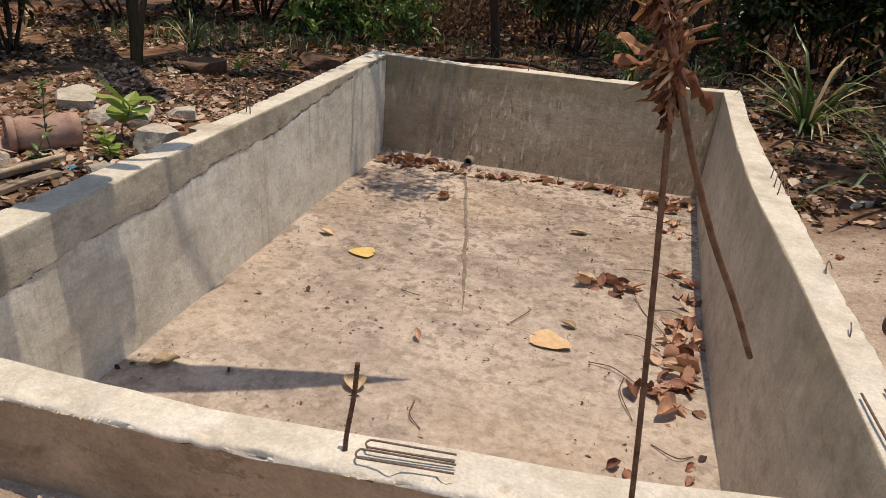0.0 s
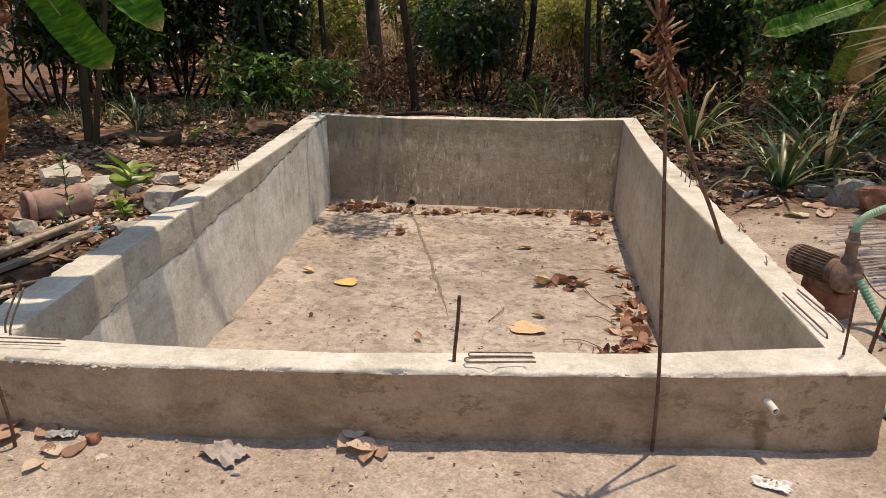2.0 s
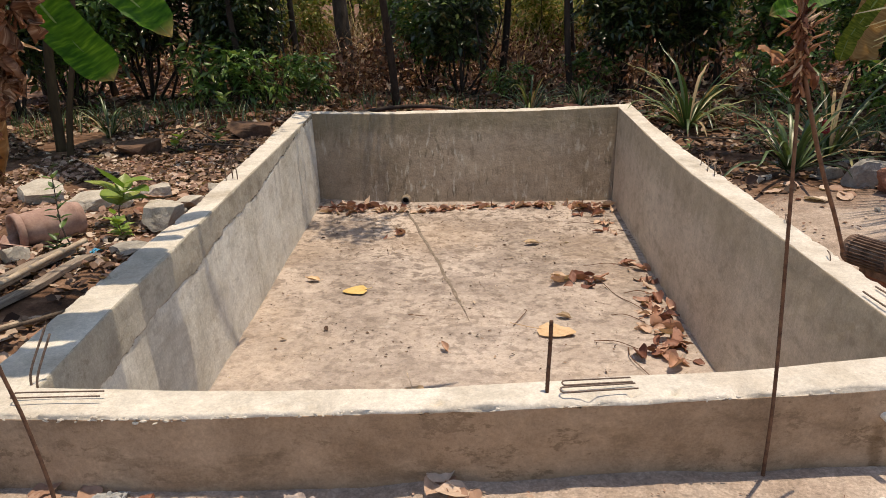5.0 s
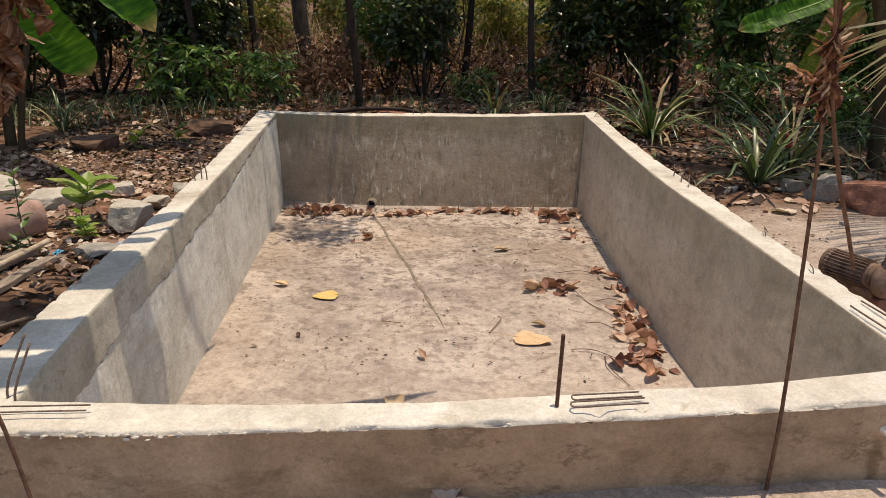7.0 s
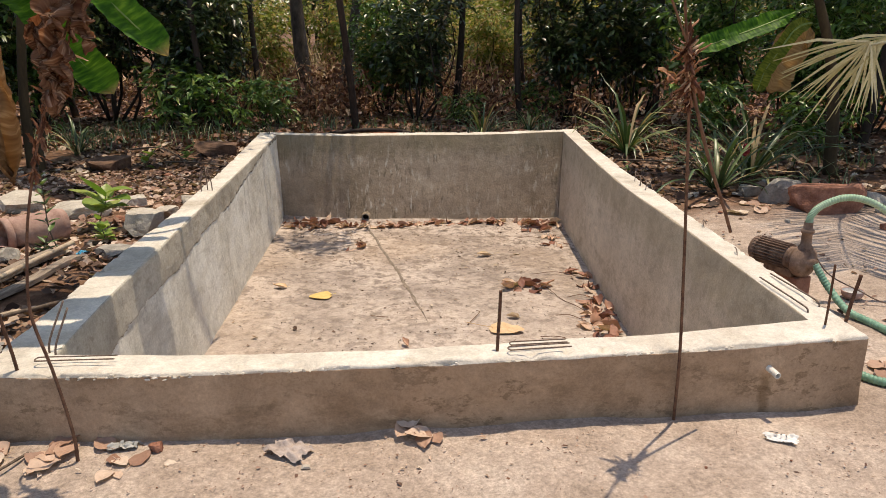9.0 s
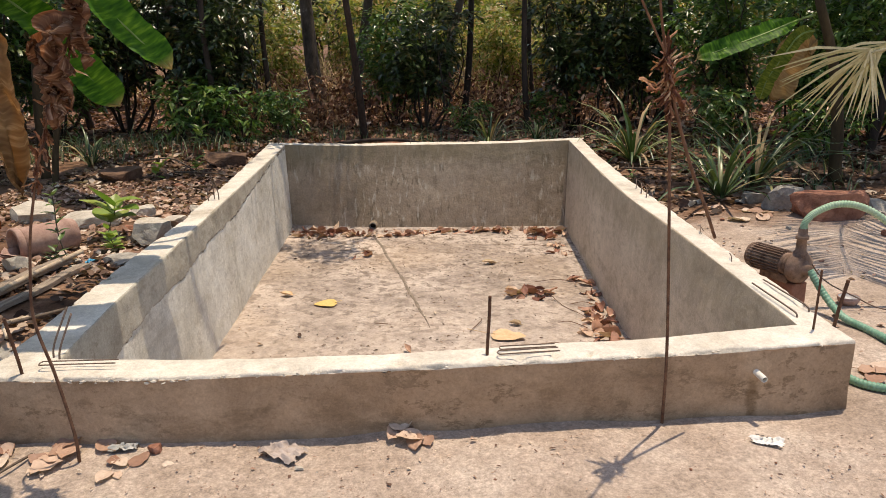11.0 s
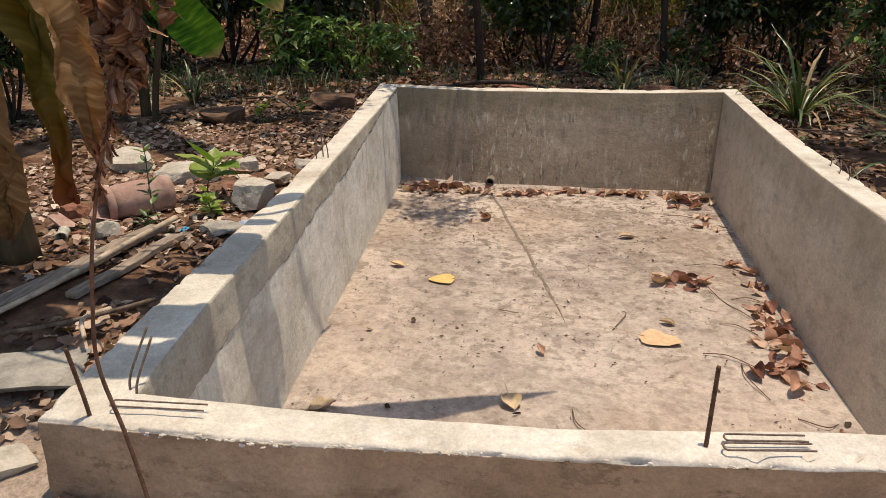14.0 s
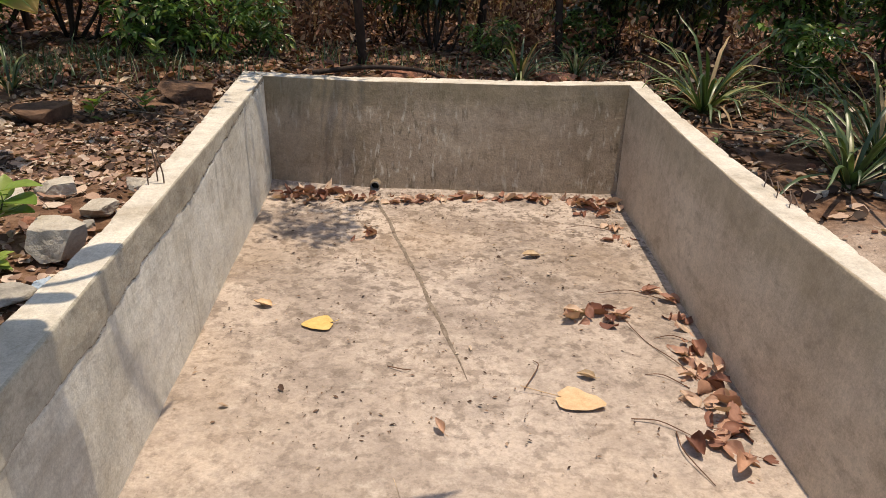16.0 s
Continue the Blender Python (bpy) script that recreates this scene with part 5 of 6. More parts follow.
# shrivelled broad leaves hanging in a bundle on the bent stalk
for k, (sx, sy, sz, dx, dy, drop_z, w) in enumerate(((-1.94, 1.30, 1.59, -0.075, -0.01, 0.15, 0.034), (-1.91, 1.29, 1.64, -0.02, -0.03, 0.20, 0.034), (-1.96, 1.30, 1.54, -0.01, 0.02, 0.16, 0.028),
                                                     (-1.87, 1.30, 1.72, 0.03, -0.02, 0.20, 0.036), (-1.99, 1.30, 1.46, 0.01, -0.02, 0.13, 0.020))):
    blade(lweed, L0, [(sx, sy, sz), (sx + dx * 0.7, sy + dy, sz + 0.015), (sx + dx, sy + dy * 1.2, sz - drop_z * 0.45), (sx + dx * 0.6, sy + dy, sz - drop_z)], w, M_SHRIVEL, (0.3 - 0.25 * k, -0.9, 0.2), 80 + k, rag=0.7, fold=1.1, crumple=0.055, blunt=0.45, rib=None, name="dry_leaf", label="shrivelled tan leaf")

# ---- iron left in the walls ----
def rod(name, pts, r, label, category="rebar", ribbed=False, group="reinforcing iron in the wall tops", n=24):
    o = Vector(pts[0])
    ob = thing(name, tuple(o), label, category, group)
    line = [p - o for p in spline(pts, n * (3 if ribbed else 1))]
    rr = [r * (1.0 + (0.16 if ribbed and i % 3 == 0 else 0)) for i in range(len(line))]
    part("bar", Shape().tube(line, rr, 8), M_RUST if ribbed else M_WIRE, ob)
    return ob


rod("rebar", [(-0.492, 1.545, 0.29), (-0.49, 1.55, 0.37), (-0.482, 1.575, 0.48), (-0.478, 1.585, 0.575)], 0.0065, "short ribbed iron rod standing in the front rim", ribbed=True)
rod("rebar", [(-2.415, 1.50, 0.24), (-2.42, 1.49, 0.36), (-2.435, 1.475, 0.54)], 0.0065, "ribbed iron rod leaning from the corner", ribbed=True)
rod("rebar", [(0.94, 1.765, 0.30), (0.942, 1.76, 0.42), (0.945, 1.76, 0.615)], 0.005, "thin iron rod standing in the corner", ribbed=True)
rod("rebar", [(1.045, 1.80, 0.30), (1.06, 1.80, 0.42), (1.085, 1.80, 0.555)], 0.0075, "stout iron rod leaning from the corner", ribbed=True)
for dx, dy, h in ((-0.03, -0.03, 0.14), (0.0, 0.03, 0.20), (0.045, 0.0, 0.17)):
    rod("rebar", [(-2.62 + dx, 4.68 + dy, 0.28), (-2.625 + dx, 4.69 + dy, 0.40), (-2.635 + dx * 0.5, 4.70 + dy * 0.6, 0.34 + h)], 0.0045, "thin rusty rod in the long wall's rim")
rod("rebar", [(0.93, 7.94, 0.33), (0.925, 7.94, 0.45), (0.92, 7.95, 0.54)], 0.0045, "thin rod at the far corner")
rod("rebar", [(-2.82, 7.90, 0.33), (-2.825, 7.90, 0.40), (-2.83, 7.90, 0.47)], 0.0045, "thin rod at the far corner")
rod("rebar", [(-1.18, 7.91, 0.31), (-1.18, 7.91, 0.40), (-1.175, 7.91, 0.44)], 0.004, "thin rod stub in the far rim")


def hairpin(a, b, gap, z, r=0.0030, label="bent iron stirrup lying along the rim", up=0.0, bury=0.002):
    """A U of thin iron: two arms from a to b, gap apart, one end sunk in the rim."""
    a, b = Vector((*a, z)), Vector((*b, z + up))
    d = (b - a).normalized()
    s = Vector((-d.y, d.x, 0)).normalized() * gap / 2
    pts = [b + s, a.lerp(b, 0.5) + s, a + d * gap * 0.6 + s, a + d * gap * 0.15 + s * 0.7, a - Vector((0, 0, bury * 0.4)), a + d * gap * 0.15 - s * 0.7 - Vector((0, 0, bury)), a + d * gap * 0.6 - s - Vector((0, 0, bury * 0.5)), a.lerp(b, 0.5) - s, b - s]
    return rod("stirrup", [tuple(p) for p in pts], r, label, "stirrup", n=40)


hairpin((-0.45, 1.520), (-0.195, 1.550), 0.034, 0.353)
hairpin((-0.44, 1.565), (-0.205, 1.590), 0.030, 0.354)
hairpin((-2.36, 1.535), (-2.04, 1.55), 0.035, 0.315)
rod("stirrup", [(-2.335, 1.64, 0.26), (-2.33, 1.65, 0.33), (-2.29, 1.71, 0.47)], 0.0045, "bent iron arm leaning from the corner", "stirrup")
rod("stirrup", [(-2.37, 1.66, 0.26), (-2.365, 1.67, 0.34), (-2.32, 1.74, 0.49)], 0.0045, "bent iron arm leaning from the corner", "stirrup")
rod("stirrup", [(0.895, 2.34, 0.362), (0.908, 2.12, 0.366), (0.922, 1.95, 0.366), (0.930, 1.905, 0.358), (0.930, 1.90, 0.325)], 0.0042, "bent iron arm hooked into the corner rim", "stirrup")
rod("stirrup", [(0.975, 2.40, 0.360), (0.992, 2.18, 0.366), (1.008, 2.02, 0.368), (1.016, 1.975, 0.358), (1.016, 1.97, 0.325)], 0.0042, "bent iron arm hooked into the corner rim", "stirrup")
for y0 in (4.55, 4.72, 4.9):
    rod("stirrup", [(0.90, y0, 0.33), (0.905, y0 + 0.01, 0.385), (0.92, y0 + 0.07, 0.41), (0.955, y0 + 0.06, 0.37), (0.96, y0 + 0.01, 0.335)], 0.0035, "small hooked wire sticking from the rim", "wire")
rod("wire_hook", [(0.97, 3.38, 0.33), (0.965, 3.40, 0.37), (0.985, 3.46, 0.375), (1.0, 3.44, 0.35)], 0.003, "small wire loop in the rim", "wire")
rod("wire_hook", [(0.95, 2.78, 0.33), (0.952, 2.80, 0.365), (0.96, 2.85, 0.37)], 0.003, "small wire end in the rim", "wire")

# ---- pipes ----
M_PVC = solid("white_pvc", (0.55, 0.52, 0.46), (0.74, 0.71, 0.64), 14, 0.4, rel=0.1)
M_PIPEGREY = solid("grey_pipe", (0.10, 0.09, 0.08), (0.24, 0.22, 0.19), 14, 0.5, rel=0.2)
# near-black colour that stands in for the shade down the pipes
M_BORE_SHADE = solid("pipe_inside_shade", (0.012, 0.011, 0.010), (0.03, 0.027, 0.024), 20, 0.9)
pipe = thing("outlet_pipe", (0.642, 1.565, 0.222), "short white plastic pipe through the front wall", "pipe")
pipe.matrix_world = pose(0.642, 1.555, 0.222, 98, 0, 14)
part("tube", Shape().lathe([(0.0105, -0.10), (0.0105, 0.030), (0.0112, 0.032), (0.0133, 0.032), (0.0140, 0.030), (0.0140, -0.10)], 20), M_PVC, pipe)
# black cup closed near the mouth, painted as the pipe's inner shade
part("bore_shade", Shape().lathe([(0.0104, -0.10), (0.0104, 0.018), (0.0, 0.018)], 16), M_BORE_SHADE, pipe)
drain = thing("drain_pipe", (-1.64, 7.53, -0.60), "short dark drain pipe in a mortar collar", "drain")
drain.matrix_world = pose(-1.645, 7.472, -0.605, 88, 0, -3)
part("tube", Shape().lathe([(0.036, -0.16), (0.036, 0.0), (0.042, 0.0), (0.042, -0.16)], 24), M_PIPEGREY, drain)
# same painted shade, as a black cup inside the drain
part("bore_shade", Shape().lathe([(0.0358, -0.15), (0.0358, -0.05), (0.0, -0.05)], 20), M_BORE_SHADE, drain)
collar = Shape().lathe([(0.042, -0.02), (0.046, -0.025), (0.052, -0.05), (0.075, -0.12), (0.05, -0.16)], 24)
collar.v = [tuple(Vector(v) + Vector(v).normalized() * 0.008 * noise.noise(Vector(v) * 30)) for v in collar.v]
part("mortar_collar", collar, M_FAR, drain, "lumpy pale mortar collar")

M_JOINT = solid("joint_grime", (0.12, 0.09, 0.068), (0.28, 0.225, 0.175), 25, 0.95, rel=0.6)


def joint():
    s = Shape()
    n = 70
    for i in range(n + 1):
        u = i / n
        x, y = -1.62 + (0.78) * u, 7.28 - 3.0 * u
        x += 0.02 * noise.noise(Vector((u * 8, 2, 0))) + 0.02 * math.sin(u * 3.0)
        w = 0.015 + 0.009 * noise.noise(Vector((u * 30, 0, 0)))
        w *= 1.0 if u < 0.8 else (1.02 - u) * 5
        p = Vector((x, y, 0))
        z = FLOOR + noise.noise(p * 1.2) * 0.008 + noise.noise(p * 6) * 0.003
        s.v += [(x - w, y, z + 0.001), (x, y, z + 0.007), (x + w, y, z + 0.001)]
    for i in range(n):
        s.f += [(3 * i, 3 * i + 1, 3 * i + 4, 3 * i + 3), (3 * i + 1, 3 * i + 2, 3 * i + 5, 3 * i + 4)]
    tagged(part("floor_joint", s, M_JOINT), "dark gritty joint line running along the floor", "joint", kind="structure")


joint()


# ---- rocks and clutter by the long wall ----
M_ROCKPALE = solid("pale_rock", (0.36, 0.31, 0.25), (0.56, 0.51, 0.43), 9, 0.9, rel=0.7, dist=0.02)
M_ROCKGREY = solid("grey_rock", (0.20, 0.185, 0.165), (0.40, 0.37, 0.32), 9, 0.9, rel=0.7, dist=0.02)
M_ROCKRED = solid("red_laterite", (0.19, 0.075, 0.045), (0.40, 0.19, 0.125), 8, 0.92, rel=0.9, dist=0.03, c3=(0.50, 0.34, 0.25))
M_ROCKDARK = solid("dark_laterite", (0.07, 0.04, 0.028), (0.19, 0.11, 0.07), 10, 0.95, rel=0.9, dist=0.02)
M_CLAY = solid("fired_clay", (0.30, 0.17, 0.13), (0.47, 0.32, 0.265), 7, 0.85, rel=0.4, c3=(0.58, 0.46, 0.40))
M_WOOD = solid("weathered_board", (0.16, 0.12, 0.09), (0.36, 0.29, 0.225), 9, 0.9, stretch=(6, 0.6, 6), rel=0.6)
M_POLE = solid("peeled_pole", (0.30, 0.22, 0.15), (0.56, 0.45, 0.33), 14, 0.85, rel=0.3)


def rock(x, y, sx, sy, sz, material, label, seed, turn=0, sink=0.25, cuts=6, name="rock", z=None):
    """A broken stone: a ball cut by flat faces, then roughened."""
    rng = np.random.default_rng(seed)
    bm = bmesh.new()
    bmesh.ops.create_icosphere(bm, subdivisions=4, radius=1.0)
    planes = []
    for _ in range(cuts):
        n = Vector(rng.normal(0, 1, 3)).normalized()
        planes.append((n, rng.uniform(0.48, 0.75)))
    planes.append((Vector((0.05, 0.05, 1)).normalized(), 0.55))
    for side in range(4):
        a = side * math.pi / 2 + rng.normal(0, 0.22)
        planes.append((Vector((math.cos(a), math.sin(a), rng.normal(0, 0.15))).normalized(), rng.uniform(0.6, 0.72)))
    for v in bm.verts:
        p = v.co.copy()
        for n, d in planes:
            over = p.dot(n) - d
            if over > 0:
                p -= n * over
        p += p.normalized() * (noise.noise(p * 2.2 + Vector((seed, 0, 0))) * 0.045 + noise.noise(p * 7 + Vector((0, seed, 0))) * 0.03 + noise.noise(p * 19) * 0.012)
        v.co = Vector((p.x * sx, p.y * sy, p.z * sz))
    me = bpy.data.meshes.new(name)
    bm.to_mesh(me)
    bm.free()
    me.materials.append(material)
    ob = new(name, me)
    ob.matrix_world = pose(x, y, (gz(x, y) if z is None else z) + sz * (0.75 - 2 * sink * 0.75), rng.normal(0, 4), rng.normal(0, 4), turn)
    return tagged(ob, label, "rock")


rock(-2.94, 4.14, 0.18, 0.17, 0.18, M_ROCKPALE, "squared grey-tan stone beside the long wall", 1, 15, 0.15)
rock(-2.93, 3.66, 0.17, 0.13, 0.05, M_ROCKGREY, "flat grey slab on dry leaves", 2, 40, 0.2)
rock(-3.58, 3.46, 0.12, 0.10, 0.09, M_ROCKPALE, "pale cream rock on the soil", 3, 70, 0.15)
rock(-3.75, 4.75, 0.36, 0.22, 0.11, M_ROCKPALE, "long low pale boulder", 4, 10, 0.3)
rock(-4.35, 5.0, 0.34, 0.24, 0.12, M_ROCKPALE, "broad pale boulder in litter", 5, 150, 0.35)
rock(-3.38, 5.05, 0.16, 0.13, 0.10, M_ROCKPALE, "small pale block of stone", 6, 30, 0.2)
rock(-3.45, 7.75, 0.36, 0.26, 0.15, M_ROCKDARK, "dark reddish boulder under the shrub", 7, 10, 0.2)
rock(-4.35, 6.85, 0.30, 0.22, 0.15, M_ROCKDARK, "dark rough boulder in leaf litter", 8, 60, 0.25)
rock(-3.12, 2.05, 0.36, 0.24, 0.05, M_ROCKGREY, "flat grey slab near the corner", 9, 25, 0.1)
rock(-3.0, 4.75, 0.14, 0.11, 0.07, M_ROCKPALE, "small tan rock in leaves", 10, 80, 0.2)
rock(-2.95, 5.25, 0.13, 0.10, 0.08, M_ROCKPALE, "small tan rock against the wall", 11, 10, 0.2)
rock(-3.9, 4.15, 0.14, 0.10, 0.07, M_ROCKRED, "broken reddish rock by shards", 12, 10, 0.2)
rock(-4.05, 3.85, 0.12, 0.10, 0.08, M_ROCKRED, "broken reddish rock by shards", 13, 50, 0.2)
rock(-2.85, 1.55, 0.16, 0.12, 0.05, M_ROCKPALE, "pale stone at the tank's corner", 14, 50, 0.2)
rock(2.56, 5.00, 0.36, 0.26, 0.22, M_ROCKRED, "large red-brown boulder on the sand", 15, 12, 0.18)
rock(2.36, 5.42, 0.23, 0.18, 0.19, M_ROCKGREY, "grey and tan block behind the red boulder", 16, 40, 0.15)
rock(2.20, 5.72, 0.16, 0.12, 0.09, M_ROCKGREY, "grey stone under the strap leaves", 17, 20, 0.2)
rock(3.15, 5.25, 0.2, 0.15, 0.10, M_ROCKGREY, "grey stone at the sand's edge", 18, 20, 0.2)
rock(2.72, 4.32, 0.07, 0.06, 0.045, M_ROCKRED, "small brown stone on the sand", 19, 0, 0.2)
rock(-1.84, 1.36, 0.032, 0.03, 0.035, M_ROCKRED, "small brown clod at the wall's foot", 20, 0, 0.1, 4, "clod")
rock(-1.235, 1.24, 0.022, 0.016, 0.014, M_ROCKPALE, "small pale chip on the sand", 21, 0, 0.1, 4, "stone_chip")
rock(0.30, 9.3, 0.3, 0.2, 0.10, M_ROCKRED, "reddish rock behind the tank", 22, 0, 0.3)
rock(-1.50, 9.3, 0.28, 0.22, 0.09, M_ROCKRED, "sunlit reddish rock behind the tank", 23, 30, 0.3)
prng = np.random.default_rng(5)
pebbles = []
for k in range(46):
    if k < 26:
        px, py = prng.uniform(-4.2, -2.75), prng.uniform(3.3, 6.5)
    else:
        px, py = prng.uniform(1.2, 3.4), prng.uniform(4.6, 6.4)
    if k < 6 or 26 <= k < 29:
        s = prng.uniform(0.03, 0.06)
        pebbles.append(rock(px, py, s, s * 0.8, s * 0.6, (M_ROCKPALE, M_ROCKRED, M_ROCKGREY)[k % 3], "small loose stone among dead leaves", 100 + k, k * 40, 0.1, 5, "small_stone"))
    else:
        src = pebbles[k % len(pebbles)]
        c = copy_thing(src, pose(px, py, gz(px, py) + 0.015, 0, 0, k * 57) @ Matrix.Scale(float(prng.uniform(0.6, 1.5)), 4))
for k in range(60):
    px, py = prng.uniform(-2.6, 1.6), prng.uniform(0.3, 1.42)
    copy_thing(pebbles[k % len(pebbles)], pose(px, py, gz(px, py) + 0.002, 0, 0, k * 77) @ Matrix.Scale(float(prng.uniform(0.07, 0.24)), 4))["label"] = "tiny pebble in the sand"

# broken clay pot lying on its side
pot = thing("clay_pot", (-3.62, 3.92, gz(-3.62, 3.92)), "broken terracotta pot lying on its side", "pot")
pm = pose(0, 0, 0.115, 90, 0, -38) @ Matrix.Scale(0.98, 4)
prof = [(0.115, -0.20), (0.122, -0.17), (0.128, -0.14), (0.116, -0.13), (0.120, 0.0), (0.112, 0.15), (0.10, 0.21), (0.090, 0.21), (0.102, 0.14), (0.108, 0.0), (0.104, -0.2), (0.115, -0.20)]
body = Shape().lathe(prof, 30, pm)
body.v = [tuple(Vector(v) + Vector((0, 0, 1)) * 0.006 * noise.noise(Vector(v) * 12)) for v in body.v]
part("body", body, M_CLAY, pot)
part("rim_band", Shape().lathe([(0.118, 0.19), (0.126, 0.20), (0.126, 0.235), (0.105, 0.24), (0.10, 0.20)], 30, pm), M_CLAY, pot)
for k, (px, py, a) in enumerate(((-3.80, 3.72, 20), (-3.95, 3.60, 80), (-3.70, 3.62, 140))):
    sh = thing("pot_shard", (px, py, gz(px, py) + 0.03), "curved shard of reddish clay", "shard", "broken clay shards")
    s = Shape()
    for i in range(6):
        for j in range(6):
            t = (i / 5 - 0.5) * 1.3
            r = 0.12 if j < 6 else 0.11
            s.v.append((r * math.sin(t) * (1 - 0.05 * j), (j / 5 - 0.5) * 0.15 + 0.02 * math.sin(i * 2.0 + k), r * math.cos(t) - 0.10))
    n0 = len(s.v)
    s.v += [(v[0] * 0.9, v[1], v[2] - 0.012) for v in s.v[:n0]]
    for i in range(5):
        for j in range(5):
            q = (i * 6 + j, i * 6 + j + 1, (i + 1) * 6 + j + 1, (i + 1) * 6 + j)
            s.f += [q, tuple(n0 + w for w in q[::-1])]
    part("shard_body", s, M_CLAY, sh)
    sh.matrix_world = pose(px, py, gz(px, py) + 0.045, 25, 15 * k, a)


def plank(p, q, w, h, label, material=M_WOOD, name="board"):
    p, q = Vector(p), Vector(q)
    d = q - p
    ob = thing(name, tuple(p), label, "board")
    s = Shape()
    n = 12
    for i in range(n + 1):
        c = d * (i / n)
        sd = Vector((-d.y, d.x, 0)).normalized()
        ww = w * (1 + 0.12 * noise.noise(Vector((i * 0.9, p.x, 0))))
        for a, b in ((-1, -1), (1, -1), (1, 0.8), (0.9, 1), (-0.9, 1), (-1, 0.8)):
            s.v.append(tuple(c + sd * a * ww / 2 + Vector((0, 0, b * h / 2 + 0.006 * math.sin(i * 0.7)))))
    for i in range(n):
        for k in range(6):
            s.f.append((i * 6 + k, i * 6 + (k + 1) % 6, (i + 1) * 6 + (k + 1) % 6, (i + 1) * 6 + k))
    s.f += [tuple(range(6))[::-1], tuple(n * 6 + k for k in range(6))]
    part("plank", s, material, ob, smooth=False)
    return ob


def stick(pts, r, label, material=M_POLE, category="stick", name="stick"):
    o = Vector(pts[0])
    ob = thing(name, tuple(o), label, category)
    line = [p - o for p in spline(pts, 24)]
    part("wood", Shape().tube(line, [r * (1 - 0.3 * i / 23) * (1 + 0.12 * noise.noise(Vector((i, r * 99, 0)))) for i in range(24)], 8), material, ob)
    return ob


plank((-3.30, 3.55, 0.17), (-3.55, 2.35, 0.15), 0.12, 0.028, "weathered grey board on the soil")
plank((-3.12, 3.45, 0.16), (-3.26, 2.62, 0.14), 0.07, 0.03, "narrow dark board beside a pole")
stick([(-3.22, 3.62, 0.21), (-3.30, 3.1, 0.20), (-3.36, 2.6, 0.19), (-3.50, 2.1, 0.17)], 0.018, "pale peeled pole lying along a board")
stick([(-2.80, 2.62, 0.16), (-2.95, 2.42, 0.17), (-3.15, 2.25, 0.17), (-3.4, 2.15, 0.16)], 0.012, "crooked dry stick near the corner", M_TWIG)
stick([(-2.98, 2.50, 0.15), (-3.0, 2.33, 0.18), (-2.93, 2.22, 0.15)], 0.014, "short pale branch stub", M_POLE)
stick([(-3.9, 7.2, 0.14), (-3.4, 6.9, 0.18), (-3.05, 6.75, 0.16)], 0.010, "long dead twig on leaf litter", M_TWIG)
stick([(-4.6, 8.0, 0.16), (-4.1, 7.7, 0.22), (-3.6, 7.1, 0.16)], 0.012, "dead branch on leaf litter", M_TWIG)
stick([(-2.5, 9.2, 0.14), (-1.9, 9.3, 0.20), (-1.3, 9.2, 0.20), (-0.9, 9.1, 0.10)], 0.030, "fallen dark branch behind the tank", M_BARKD, "branch", "fallen_branch")
stick([(1.3, 7.3, 0.10), (1.7, 7.0, 0.14), (2.3, 6.9, 0.10)], 0.009, "dead twig on leaf litter", M_TWIG)
stick([(-2.33, 1.33, 0.012), (-2.36, 1.22, 0.02), (-2.42, 1.10, 0.012)], 0.006, "short twig on the sand", M_TWIG)

# tin and scraps
tin = thing("tin_can", (-3.83, 3.40, gz(-3.83, 3.40) + 0.035), "crushed pale tin lying on its side", "can")
tc = Shape().lathe([(0.0, -0.06), (0.034, -0.06), (0.036, -0.055), (0.034, -0.05), (0.034, 0.045), (0.037, 0.055), (0.034, 0.06), (0.030, 0.06), (0.030, -0.04), (0.0, -0.04)], 20, pose(0, 0, 0, 90, 0, 25))
part("tin_body", tc, solid("dusty_tin", (0.40, 0.40, 0.32), (0.60, 0.58, 0.48), 10, 0.5, 0.2), tin)
M_BLUE = solid("blue_plastic", (0.03, 0.28, 0.50), (0.10, 0.45, 0.66), 20, 0.4)
M_PAPER = solid("crumpled_white_paper", (0.62, 0.60, 0.56), (0.82, 0.80, 0.76), 16, 0.8, rel=0.2)
M_CLOTH = solid("dusty_rag", (0.30, 0.245, 0.215), (0.48, 0.40, 0.355), 9, 0.9, rel=0.5, stretch=(1, 5, 1))
M_INK = solid("printed_bar", (0.05, 0.05, 0.05), (0.12, 0.11, 0.11), 30, 0.7)


def scrap(name, at, sx, sy, lift, material, label, category, seed, turn=0, n=16):
    """A crumpled sheet with folds, lying on the ground."""
    ob = thing(name, (at[0], at[1], gz(*at)), label, category)
    ob.matrix_world = pose(at[0], at[1], gz(*at), 0, 0, turn)
    s = Shape()
    for j in range(n + 1):
        for i in range(n + 1):
            u, v = i / n - 0.5, j / n - 0.5
            p = Vector((u * 3 + seed, v * 3, seed * 1.7))
            z = abs(noise.noise(p * 1.1)) * lift * 1.8 + abs(noise.noise(p * 2.6)) * lift * 0.8
            e = 1 + 0.25 * noise.noise(Vector((u * 2 + seed, v * 2, 9)))
            s.v.append((u * sx * e + 0.02 * noise.noise(p * 2), v * sy * e, z + 0.008))
    for j in range(n):
        for i in range(n):
            a = j * (n + 1) + i
            s.f.append((a, a + 1, a + n + 2, a + n + 1))
    part("sheet", s, material, ob)
    return ob


